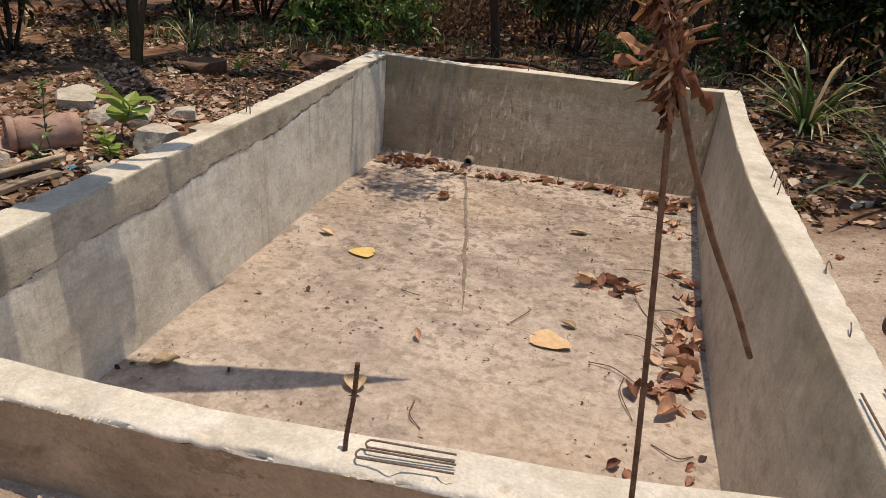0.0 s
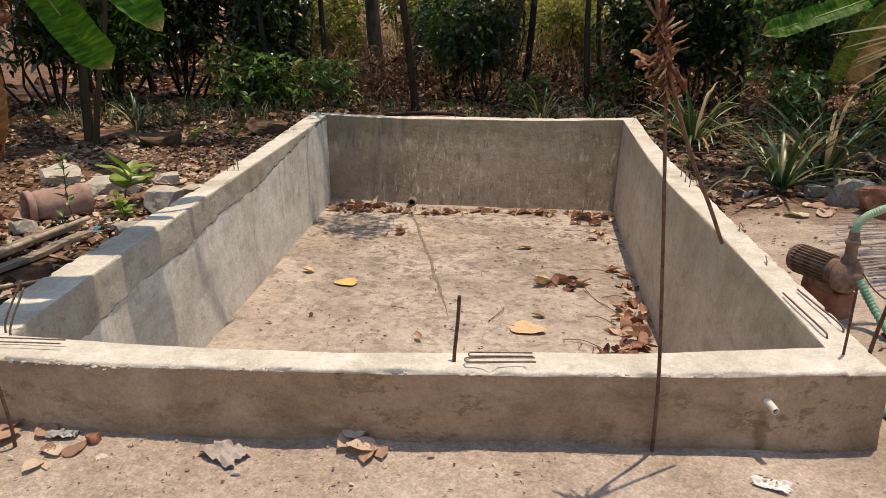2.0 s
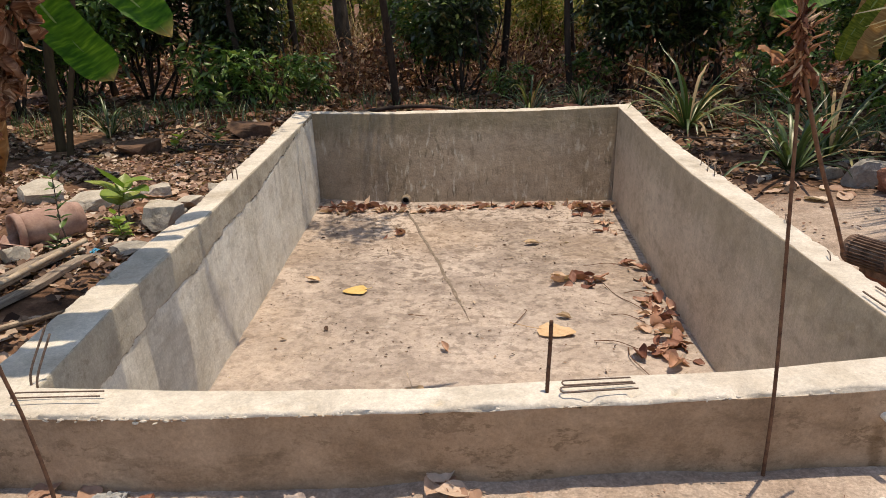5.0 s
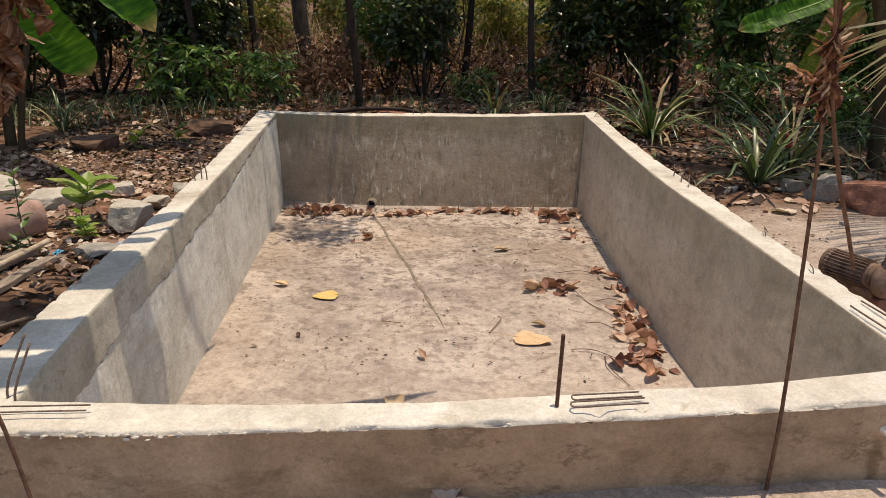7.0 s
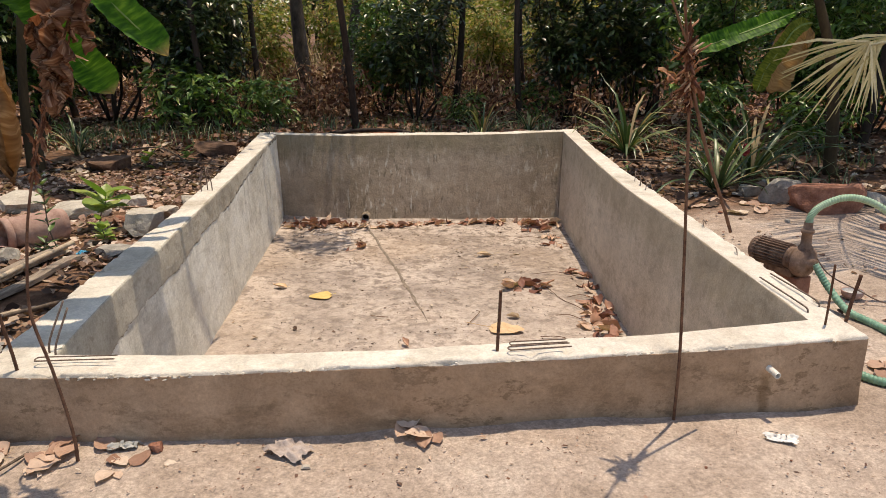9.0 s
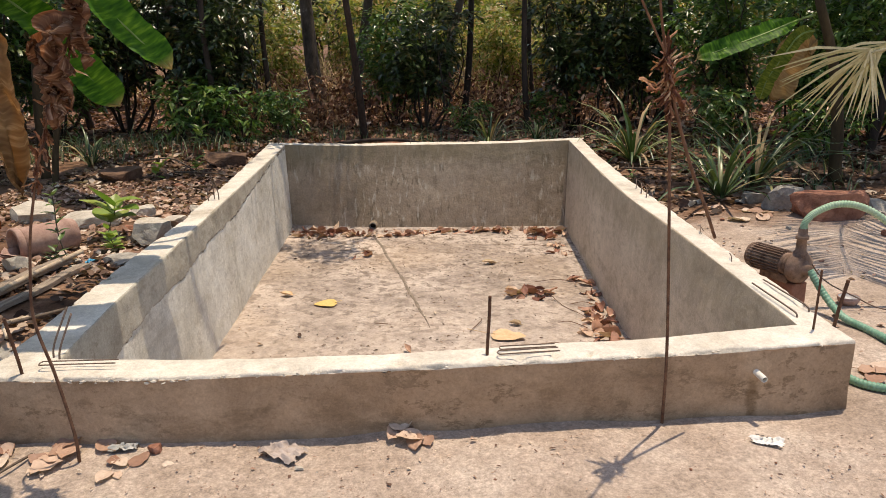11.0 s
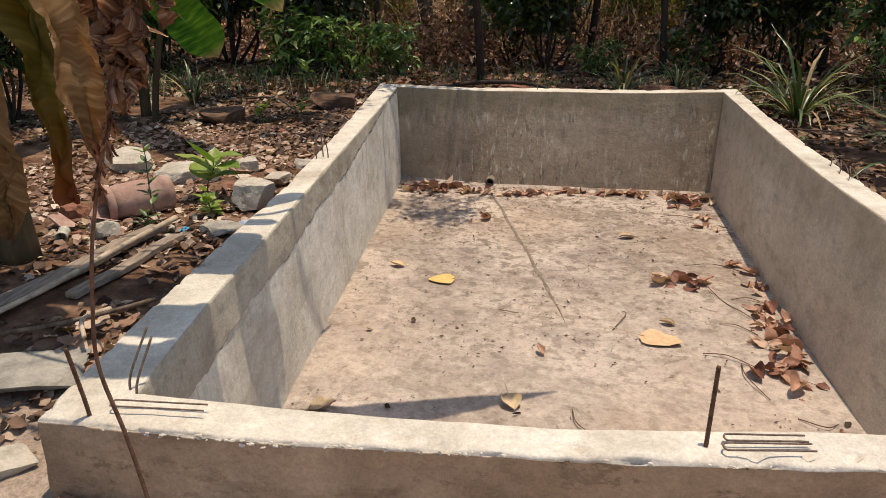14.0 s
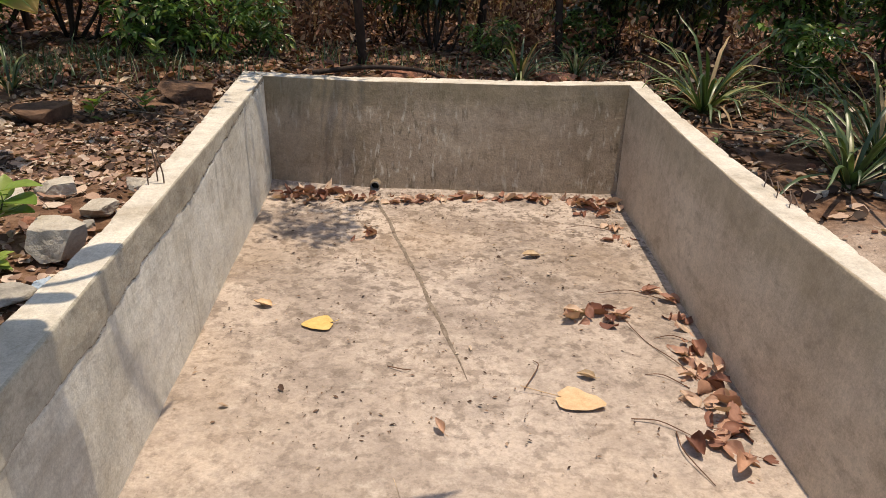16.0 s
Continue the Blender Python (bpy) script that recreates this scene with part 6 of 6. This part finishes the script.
scrap("rag", (-1.32, 1.345), 0.17, 0.11, 0.022, M_CLOTH, "crumpled dusty grey rag on the sand", "rag", 3, -30)
note = scrap("paper_scrap", (0.61, 1.355), 0.115, 0.05, 0.014, M_PAPER, "crumpled white paper with dark print on sand", "paper", 5, -22)
for k in range(4):
    part("print_mark", Shape().box(pose(-0.038 + 0.018 * k, 0.010 - 0.006 * k, 0.030, 8, 4, 20 + 25 * k), 0.016, 0.004, 0.0012), M_INK, note)
scrap("rag", (-1.98, 1.385), 0.11, 0.05, 0.016, solid("grey_cloth", (0.30, 0.30, 0.28), (0.46, 0.45, 0.42), 12, 0.9), "flat grey scrap of cloth by the wall's foot", "rag", 8, 12)
scrap("plastic_scrap", (-3.15, 3.62), 0.09, 0.05, 0.02, M_BLUE, "scrap of turquoise plastic in the leaves", "plastic", 9, 30)
scrap("plastic_scrap", (-2.86, 3.80), 0.16, 0.10, 0.02, solid("faded_blue_bag", (0.28, 0.36, 0.46), (0.46, 0.55, 0.64), 10, 0.6), "faded blue plastic bag under a slab", "plastic", 11, 60)

# ---- saplings ----
def leaf_mesh(length, width, curl, seed, material, rows=9, heart=0.0, wrinkle=0.03, roll=0.0, petiole=0.35, name="leaf"):
    """One leaf with a midrib crease, curled edges and a stalk."""
    s = Shape()
    m = 6
    for i in range(rows):
        u = i / (rows - 1)
        w = width * (math.sin(math.pi * min(1, u ** (0.75 - 0.3 * heart) * 0.96 + 0.03)) ** (0.85 - 0.25 * heart))
        for k in range(m + 1):
            q = (k / m - 0.5) * 2
            zz = abs(q) ** 1.6 * w * curl + roll * u * u * length + wrinkle * length * noise.noise(Vector((u * 4 + seed, q * 2.2, seed * 1.3)))
            back = -heart * 0.10 * length * abs(q) * (1 - u) ** 4
            s.v.append((q * w * (1 - 0.25 * curl * abs(q)), u * length + back, zz + 0.004))
    for i in range(rows - 1):
        for k in range(m):
            a = i * (m + 1) + k
            s.f.append((a, a + 1, a + m + 2, a + m + 1))
    if petiole:
        L = length * petiole
        s.tube([(0, 0.02 * length, 0.006), (0.01 * length, -0.4 * L, 0.010), (0.05 * length, -L, 0.014 + 0.05 * L)], 0.009 * length + 0.0006, 5)
    return s.mesh(name, material)


M_BRIGHT_OB = island_material("young_leaf_single", [(0.0, (0.12, 0.22, 0.04)), (0.6, (0.25, 0.36, 0.07)), (1.0, (0.40, 0.46, 0.13))], 0.4, 0.35, "object", 0.6, 0.5)
M_GREEN_OB = island_material("leaf_single", [(0.0, (0.05, 0.11, 0.03)), (1.0, (0.15, 0.24, 0.07))], 0.4, 0.25, "object", 0.6, 0.5)
BROAD = [leaf_mesh(0.15, 0.058, 0.22, 300 + k, M_BRIGHT_OB, roll=-0.25 + 0.12 * k, petiole=0.12) for k in range(4)]
SMALL = [leaf_mesh(0.075, 0.017, 0.3, 310 + k, M_GREEN_OB, roll=-0.3 + 0.15 * k, petiole=0.12) for k in range(3)]


def sapling(x, y, height, lean, leaves, meshes, label, seed, low=0.3, scale=1.0, rad=0.006):
    rng = np.random.default_rng(seed)
    z = gz(x, y)
    ob = thing("sapling", (x, y, z), label, "sapling")
    pts = bent((0, 0, -0.03), (lean, 0.02, height), rng, 0.02, 10)
    part("stem", Shape().tube(pts, [rad * (1 - 0.6 * i / 9) for i in range(10)], 7), M_TWIG, ob)
    for k in range(leaves):
        u = low + (1 - low) * k / max(1, leaves - 1)
        p = pts[min(9, int(u * 9))]
        a = k * 2.4 + rng.uniform(-0.3, 0.3)
        d = Vector((math.cos(a), math.sin(a), rng.uniform(0.1, 0.9) * (0.4 + u))).normalized()
        x_ax = d.cross(Vector((0, 0, 1))).normalized()
        rot = Matrix((x_ax, d, x_ax.cross(d))).transposed().to_4x4()
        c = new("leaf", meshes[k % len(meshes)])
        c.parent = ob
        c.matrix_basis = Matrix.Translation(p + d * 0.012) @ rot @ Matrix.Scale(scale * rng.uniform(0.7, 1.15), 4)
    return ob


sapling(-3.30, 4.28, 0.27, 0.03, 9, BROAD, "young sapling with bright yellow-green leaves", 61, 0.45, 1.55)
sapling(-3.35, 3.72, 0.52, -0.08, 22, SMALL, "thin dark sapling with a few small leaves", 62, 0.45)
sapling(-3.16, 3.86, 0.17, 0.02, 16, BROAD, "low green seedling among dead leaves", 63, 0.35, 0.6)
sapling(-3.42, 3.60, 0.16, 0.05, 12, SMALL, "small green seedling beside a clay pot", 64, 0.3, 1.1)
sapling(-3.95, 6.85, 0.16, 0.05, 9, BROAD, "creeping plant with round green leaves", 65, 0.3, 0.8)
sapling(-4.3, 9.2, 0.25, 0.05, 10, BROAD, "low plant with broad round leaves by the shrub", 66, 0.3, 1.0)
sapling(1.35, 6.9, 0.10, 0.0, 10, SMALL, "small weed beside the tank wall", 67, 0.2, 1.0)
sapling(-3.7, 7.2, 0.14, 0.05, 9, BROAD, "creeping plant with round green leaves", 68, 0.3, 0.75)

# a red flower cone among the strap leaves
cone = thing("flower_spike", (2.30, 6.10, gz(2.30, 6.10)), "red flower cone on a stalk among strap leaves", "flower")
part("stalk", Shape().tube([(0, 0, 0), (0.01, 0, 0.2), (0.0, 0, 0.33)], 0.009, 6), M_TWIG, cone)
cs = Shape()
for i in range(4):
    cs.lathe([(0.004, 0.0), (0.045 - 0.004 * i, 0.015), (0.038 - 0.004 * i, 0.035), (0.01, 0.045)], 9, pose(0, 0, 0.32 + 0.028 * i, 0, 0, 20 * i))
part("bracts", cs, solid("red_bract", (0.14, 0.012, 0.015), (0.34, 0.03, 0.035), 20, 0.5), cone)

# ---- pump, hoses, bowl ----
M_PUMP = solid("rusty_cast_iron", (0.11, 0.065, 0.045), (0.29, 0.19, 0.135), 16, 0.8, 0.1, rel=0.6, c3=(0.42, 0.31, 0.23))
M_HOSE = solid("green_hose", (0.10, 0.24, 0.16), (0.22, 0.38, 0.27), 9, 0.4, rel=0.15)
M_HOSEPALE = solid("green_hose_dusty", (0.20, 0.36, 0.22), (0.38, 0.50, 0.35), 6, 0.45, rel=0.15)
gp = gz(1.36, 2.95)
pump = thing("water_pump", (1.33, 2.98, gp), "rusty electric water pump with a finned motor", "pump")
ax = pose(-0.015, 0, 0.245, 90, 0, 28)     # the motor's axis looks along local z of this pose
back = Shape().lathe([(0.0, -0.215), (0.05, -0.215), (0.074, -0.205), (0.078, -0.17), (0.070, -0.165)], 28, ax)
part("fan_cover", back, M_PUMP, pump)
part("motor", Shape().lathe([(0.066, -0.20), (0.066, 0.06), (0.05, 0.07), (0.0, 0.07)], 28, ax), M_PUMP, pump)
fin = Shape().box(Matrix(), 0.004, 0.016, 0.225, 0.001).mesh("fin", M_PUMP, False)
for k in range(26):
    c = new("fin", fin)
    c.parent = pump
    c.matrix_basis = ax @ Matrix.Translation((0, 0, -0.075)) @ Matrix.Rotation(2 * math.pi * k / 26, 4, 'Z') @ Matrix.Translation((0, 0.073, 0))
part("bracket", Shape().lathe([(0.055, 0.06), (0.072, 0.065), (0.075, 0.08), (0.05, 0.085)], 24, ax), M_PUMP, pump)
part("volute", Shape().lathe([(0.0, 0.085), (0.07, 0.085), (0.092, 0.10), (0.095, 0.125), (0.088, 0.15), (0.06, 0.165), (0.032, 0.17), (0.030, 0.20), (0.0, 0.20)], 28, ax), M_PUMP, pump)
hd = ax @ Vector((0, 0, 0.125))
part("outlet_neck", Shape().lathe([(0.040, 0.05), (0.040, 0.09), (0.030, 0.10), (0.028, 0.17), (0.036, 0.172), (0.036, 0.19), (0.027, 0.195), (0.024, 0.235)], 20, Matrix.Translation(hd)), M_PUMP, pump)
part("foot", Shape().box(pose(0, 0.02, 0.165, 0, 0, 24), 0.13, 0.20, 0.05, 0.008), M_PUMP, pump)
part("terminal_box", Shape().box(ax @ pose(0.07, 0.01, -0.02), 0.05, 0.06, 0.09, 0.006), M_PUMP, pump)
block = thing("brick_block", (1.34, 2.99, gp), "worn red brick block under the pump", "brick")
part("block", Shape().box(pose(0, 0, 0.062, 0, 0, 24), 0.12, 0.26, 0.17, 0.012), M_ROCKRED, block)
hw = Vector((1.33, 2.98, gp)) + hd


def hose(pts, r, material, label):
    o = Vector(pts[0])
    ob = thing("hose", tuple(o), label, "hose", "green ribbed hoses of the pump")
    line = spline(pts, 40)
    length = sum((line[i + 1] - line[i]).length for i in range(39))
    n = int(length / 0.0055)
    line = spline(pts, n)
    part("ribbed_tube", Shape().tube([p - o for p in line], [r * (1.07 if i % 4 < 2 else 0.93) for i in range(n)], 12), material, ob)
    return ob


hose([tuple(hw + Vector((0, 0, 0.22))), tuple(hw + Vector((0.01, 0, 0.275))), (1.44, 2.88, 0.60), (1.56, 2.88, 0.645), (1.70, 2.88, 0.625), (1.86, 2.88, 0.53), (2.08, 2.90, 0.33), (2.32, 2.95, 0.12), (2.6, 3.0, gz(2.6, 3.0) + 0.02)], 0.0195, M_HOSEPALE, "pale green ribbed hose arching from the pump")
h2 = ax @ Vector((0, 0, 0.20)) + Vector((1.33, 2.98, gp))
hose([tuple(h2), (h2.x + 0.05, h2.y - 0.07, 0.17), (1.50, 2.58, 0.085), (1.545, 2.42, gz(1.545, 2.42) + 0.022), (1.58, 2.24, gz(1.58, 2.24) + 0.022), (1.62, 2.04, gz(1.62, 2.04) + 0.022), (1.58, 1.87, gz(1.58, 1.87) + 0.022), (1.45, 1.765, gz(1.45, 1.765) + 0.022), (1.30, 1.755, gz(1.3, 1.755) + 0.022), (1.20, 1.83, gz(1.2, 1.83) + 0.022), (1.17, 1.98, gz(1.17, 1.98) + 0.022)], 0.020, M_HOSE, "dark green ribbed hose coiling round the tank's corner")
bowl = thing("bowl", (1.68, 2.86, gz(1.68, 2.86)), "shallow brown bowl with a grey inside", "bowl")
part("bowl_body", Shape().lathe([(0.0, 0.0), (0.045, 0.0), (0.058, 0.02), (0.064, 0.045), (0.060, 0.047), (0.057, 0.043)], 26), M_CLAY, bowl)
part("bowl_inside", Shape().lathe([(0.057, 0.043), (0.050, 0.024), (0.03, 0.016), (0.0, 0.014)], 26), solid("grey_glaze", (0.34, 0.32, 0.30), (0.52, 0.50, 0.47), 18, 0.5), bowl)
rod("cable", [tuple(hw + Vector((0.05, 0.0, 0.05))), (1.52, 2.84, 0.20), (1.66, 2.76, 0.13), (1.80, 2.72, gz(1.8, 2.72) + 0.02), (2.05, 2.70, gz(2.05, 2.7) + 0.01), (2.3, 2.62, gz(2.3, 2.62) + 0.01)], 0.004, "thin dusty cable from the pump", "cable", group="")

# ---- single dry leaves ----
LEAVES = []
for k in range(12):
    LEAVES.append(leaf_mesh(0.115, 0.033 + 0.004 * (k % 4), (0.2, 0.45, 0.7, 1.1)[k % 4], 400 + k, M_DRYLEAF, heart=0.5 * (k % 2), wrinkle=0.12, roll=(-0.1, 0.15, 0.3, -0.2)[k // 3], petiole=0.5 * (k % 3 == 0), name="leaf_blade"))
M_SANDLEAF = island_material("sunbleached_leaf", [(0.0, (0.28, 0.155, 0.105)), (0.4, (0.44, 0.28, 0.20)), (0.75, (0.56, 0.40, 0.30)), (1.0, (0.66, 0.54, 0.43))], 0.6, 0.1, "object")
FLAT = [leaf_mesh(0.12, 0.040 + 0.005 * k, 0.08 + 0.05 * k, 430 + k, M_SANDLEAF, heart=0.5 * (k % 2), wrinkle=0.10, roll=(-0.05, 0.06, 0.12, 0.02)[k], petiole=0.4 * (k % 2), name="leaf_blade") for k in range(4)]


def drop(x, y, z, scale, mesh, turn, label, tilt=(0, 0), group="dry leaves in the tank", name="dry_leaf", category="leaf"):
    ob = new(name, mesh)
    ob.matrix_world = pose(x, y, z, tilt[0], tilt[1], turn) @ Matrix.Scale(scale, 4)
    return tagged(ob, label, category, group)


M_YELLOW = solid("yellow_leaf", (0.58, 0.37, 0.11), (0.72, 0.52, 0.20), 14, 0.5, rel=0.2)
M_ORANGE = solid("orange_leaf", (0.55, 0.35, 0.19), (0.70, 0.49, 0.29), 18, 0.5, rel=0.3)
M_TANLEAF = solid("tan_leaf", (0.42, 0.29, 0.17), (0.60, 0.46, 0.30), 18, 0.7, rel=0.3)
drop(-1.70, 4.89, FLOOR + 0.006, 1, leaf_mesh(0.185, 0.095, 0.03, 501, M_YELLOW, heart=0.9, wrinkle=0.02, petiole=0.3), 100, "fresh-fallen bright yellow heart-shaped leaf")
drop(-0.33, 4.13, FLOOR + 0.008, 1, leaf_mesh(0.25, 0.105, 0.08, 502, M_ORANGE, heart=0.9, wrinkle=0.05, petiole=0.9, roll=0.05), 250, "large orange heart-shaped leaf with a long stalk")
drop(-2.12, 5.10, FLOOR + 0.006, 1, leaf_mesh(0.13, 0.04, 0.6, 503, M_ORANGE, wrinkle=0.10, roll=0.2, petiole=0.2), 80, "small curled orange leaf")
drop(-0.10, 4.32, FLOOR + 0.006, 1, leaf_mesh(0.11, 0.034, 0.9, 504, M_TANLEAF, wrinkle=0.06, roll=0.1, petiole=0.2), 70, "small folded tan leaf")
drop(-1.16, 3.27, FLOOR + 0.03, 1, leaf_mesh(0.13, 0.07, 0.6, 505, M_TANLEAF, wrinkle=0.08, roll=0.3, petiole=0.8), 200, "crumpled brown leaf with its stalk upright", (-25, 0))
drop(-2.24, 2.98, FLOOR + 0.008, 1, leaf_mesh(0.16, 0.06, 0.5, 506, M_TANLEAF, wrinkle=0.14, roll=0.15, petiole=0.4), 300, "curled brown leaf by the long wall")
drop(-0.22, 6.05, FLOOR + 0.006, 1, leaf_mesh(0.16, 0.05, 0.6, 507, M_TANLEAF, wrinkle=0.06, roll=0.2, petiole=0.6), 110, "folded tan leaf on the dusty floor")
drop(-0.97, 3.78, FLOOR + 0.008, 1, leaf_mesh(0.09, 0.03, 1.2, 508, M_DRYLEAF, wrinkle=0.14, roll=0.4, petiole=0.5), 30, "tightly curled brown leaf")
lr = np.random.default_rng(9)


def heap(cx, cy, rx, ry, count, smin, smax, high, label, base=FLOOR, group="dry leaves in the tank"):
    for _ in range(count):
        a, q = lr.uniform(0, 2 * math.pi), math.sqrt(lr.uniform(0, 1))
        x, y = cx + rx * q * math.cos(a), cy + ry * q * math.sin(a)
        if base == FLOOR:
            x = min(x, float(np.interp(y, [2, 7.6], [0.66, 0.62])))
            y = min(y, 7.40)
        zz = base if base == FLOOR else gz(x, y)
        drop(x, y, zz + 0.004 + lr.uniform(0, high) * (1 - q), lr.uniform(smin, smax) * (0.95 if base == FLOOR else 0.9), (LEAVES[int(lr.integers(12))] if base == FLOOR else FLAT[int(lr.integers(4))]), lr.uniform(0, 360), label, (lr.normal(0, 14), lr.normal(0, 22) + (180 if lr.random() < 0.35 else 0)) if base == FLOOR else (lr.normal(0, 5), lr.normal(0, 7)), group)


heap(0.02, 5.08, 0.22, 0.12, 19, 0.8, 1.5, 0.05, "curled brown leaf in a small heap")
heap(0.54, 4.22, 0.14, 0.42, 42, 0.8, 1.5, 0.07, "dry brown leaf drifted along the wall")
heap(0.45, 3.72, 0.18, 0.25, 13, 0.8, 1.5, 0.03, "dry brown leaf drifted along the wall")
heap(0.58, 4.85, 0.09, 0.3, 9, 0.7, 1.2, 0.03, "dry brown leaf drifted along the wall")
heap(0.54, 5.42, 0.12, 0.10, 6, 0.8, 1.3, 0.04, "dark curled leaf by the wall")
heap(-2.18, 7.28, 0.34, 0.16, 42, 0.8, 1.4, 0.08, "brown leaf heaped in the far corner")
heap(-1.55, 7.25, 0.40, 0.13, 34, 0.7, 1.3, 0.04, "brown leaf drifted below the drain")
heap(-0.85, 7.34, 0.42, 0.09, 22, 0.7, 1.3, 0.03, "pale brown leaf along the back wall")
heap(-0.15, 7.40, 0.45, 0.09, 30, 0.7, 1.3, 0.04, "brown leaf along the back wall")
heap(0.42, 7.20, 0.25, 0.22, 36, 0.8, 1.4, 0.05, "dark brown leaf heaped in the far corner")
heap(0.52, 6.55, 0.14, 0.30, 14, 0.7, 1.2, 0.03, "brown leaf drifted along the wall")
heap(-1.62, 6.35, 0.12, 0.22, 7, 0.7, 1.2, 0.03, "curled red-brown leaf on the floor")
heap(0.4, 3.15, 0.25, 0.25, 4, 0.6, 1.0, 0.01, "dry brown leaf on the floor")
heap(-0.80, 1.44, 0.14, 0.05, 8, 0.7, 1.05, 0.03, "large tan leaf fallen by the wall's foot", 0, "dry leaves on the sand")
heap(-2.25, 1.36, 0.30, 0.05, 9, 0.8, 1.3, 0.02, "large tan leaf fallen by the wall's foot", 0, "dry leaves on the sand")
heap(-1.95, 1.27, 0.35, 0.05, 8, 0.5, 0.9, 0.01, "brown leaf on the sand", 0, "dry leaves on the sand")
heap(1.33, 1.95, 0.06, 0.05, 3, 1.0, 1.5, 0.02, "large tan leaf beside a hose", 0, "dry leaves on the sand")
heap(1.85, 5.10, 0.35, 0.25, 9, 0.9, 1.5, 0.02, "fallen leaf on the sand", 0, "dry leaves on the sand")
heap(-2.95, 2.38, 0.2, 0.25, 14, 0.8, 1.4, 0.04, "dry leaf heaped beside the long wall", 0, "dry leaves by the long wall")
heap(-3.2, 4.9, 0.4, 0.6, 26, 0.8, 1.5, 0.03, "dry leaf lying by the long wall", 0, "dry leaves by the long wall")
heap(-3.5, 5.8, 0.5, 0.7, 26, 0.8, 1.5, 0.03, "dry leaf lying by the long wall", 0, "dry leaves by the long wall")
for pts in ([(0.62, 4.05), (0.42, 4.5), (0.30, 4.75), (0.22, 5.0)], [(0.55, 5.35), (0.35, 5.45), (0.12, 5.42)], [(0.02, 3.95), (0.16, 3.92), (0.30, 3.82)], [(0.23, 3.85), (0.22, 3.68), (0.30, 3.45)],
            [(0.50, 6.6), (0.25, 6.68), (0.08, 6.66)], [(0.42, 4.25), (0.30, 4.36), (0.2, 4.38)], [(-0.8, 3.2), (-0.78, 3.06), (-0.70, 2.98)], [(0.40, 3.28), (0.52, 3.2), (0.60, 3.26)],
            [(-0.52, 4.2), (-0.42, 4.42), (-0.44, 4.5)], [(0.60, 4.75), (0.48, 4.82), (0.36, 4.80)], [(-1.3, 4.4), (-1.2, 4.35), (-1.16, 4.37)]):
    stick([(x, y, FLOOR + 0.008 + 0.012 * (i % 2)) for i, (x, y) in enumerate(pts)], 0.0035, "thin dry leaf stalk on the tank floor", M_STALK, "twig", "twig")


def crumbs(name, seed, count, label, size, x0, x1, y0, y1, floor=True, material=M_LITTER):
    """Bits of broken leaf and bark strewn over the floor, thicker in patches."""
    rng = np.random.default_rng(seed)
    x, y = rng.uniform(x0, x1, count * 2), rng.uniform(y0, y1, count * 2)
    dens = np.array([noise.noise(Vector((a * 1.6, b * 1.6, 4))) + 0.6 * noise.noise(Vector((a * 5, b * 5, 8))) for a, b in zip(x, y)])
    keep = np.argsort(-(dens + rng.normal(0, 0.35, len(dens)) + 0.16 * (y - y0)))[:count]
    x, y = x[keep], y[keep]
    n = len(x)
    a = rng.uniform(0, 2 * math.pi, n)
    d = np.stack([np.cos(a), np.sin(a), rng.normal(0.0, 0.10, n)], 1)
    z = (np.full(n, FLOOR + 0.006) if floor else ground_z(x, y) + 0.006)
    L = size * rng.lognormal(0, 0.5, n)
    v, f = scatter(np.stack([x, y, z], 1), d, rng.normal(0, 0.4, n), L, rng.uniform(0.15, 0.8, n), rng, CURL_V, CURL_F)
    return tagged(new(name, fast_mesh(name, v, f, material)), label, "leaf litter", kind="stuff")


crumbs("leaf_crumbs", 81, 2600, "dark crumbs of leaf strewn on the tank floor", 0.0125, -2.4, 0.66, 2.2, 7.5)
crumbs("leaf_crumbs", 82, 2600, "leaf chips strewn over the sand", 0.0095, -3.2, 2.4, 0.2, 1.42, False, M_LITTERPALE)

# crumbs of plaster clinging along the front rim
lump_rng = np.random.default_rng(91)
LUMPS = []
for k in range(4):
    bm = bmesh.new()
    bmesh.ops.create_icosphere(bm, subdivisions=2, radius=1.0)
    for v in bm.verts:
        v.co *= 1 + 0.35 * noise.noise(v.co * 1.7 + Vector((k * 5, 0, 0)))
    me = bpy.data.meshes.new("plaster_crumb")
    bm.to_mesh(me)
    bm.free()
    me.materials.append(M_TOP)
    LUMPS.append(me)
for k in range(96):
    left = k % 3 == 0
    u = lump_rng.uniform(0.10, 0.40) if left else lump_rng.uniform(0.01, 0.99)
    xa, ya = along(FRONT_OUT, u)
    zt = along(FRONT_Z, u)[1]
    deep = 0.004 + abs(lump_rng.normal(0, 0.011 if left else 0.007))
    foot_y = along(FRONT_FOOT, u)[1]
    big = lump_rng.uniform(0.6, 1.2) if left else 0.8
    c = new("plaster_crumb", LUMPS[k % 4])
    c.parent = wall_front
    c.matrix_basis = pose(xa, ya + (foot_y - ya) * deep / (zt + 0.25) - 0.002, zt - deep, 0, lump_rng.normal(0, 14), lump_rng.normal(0, 8)) @ Matrix.Diagonal((lump_rng.uniform(0.004, 0.013) * big, 0.005 * big, lump_rng.uniform(0.003, 0.006) * big, 1))
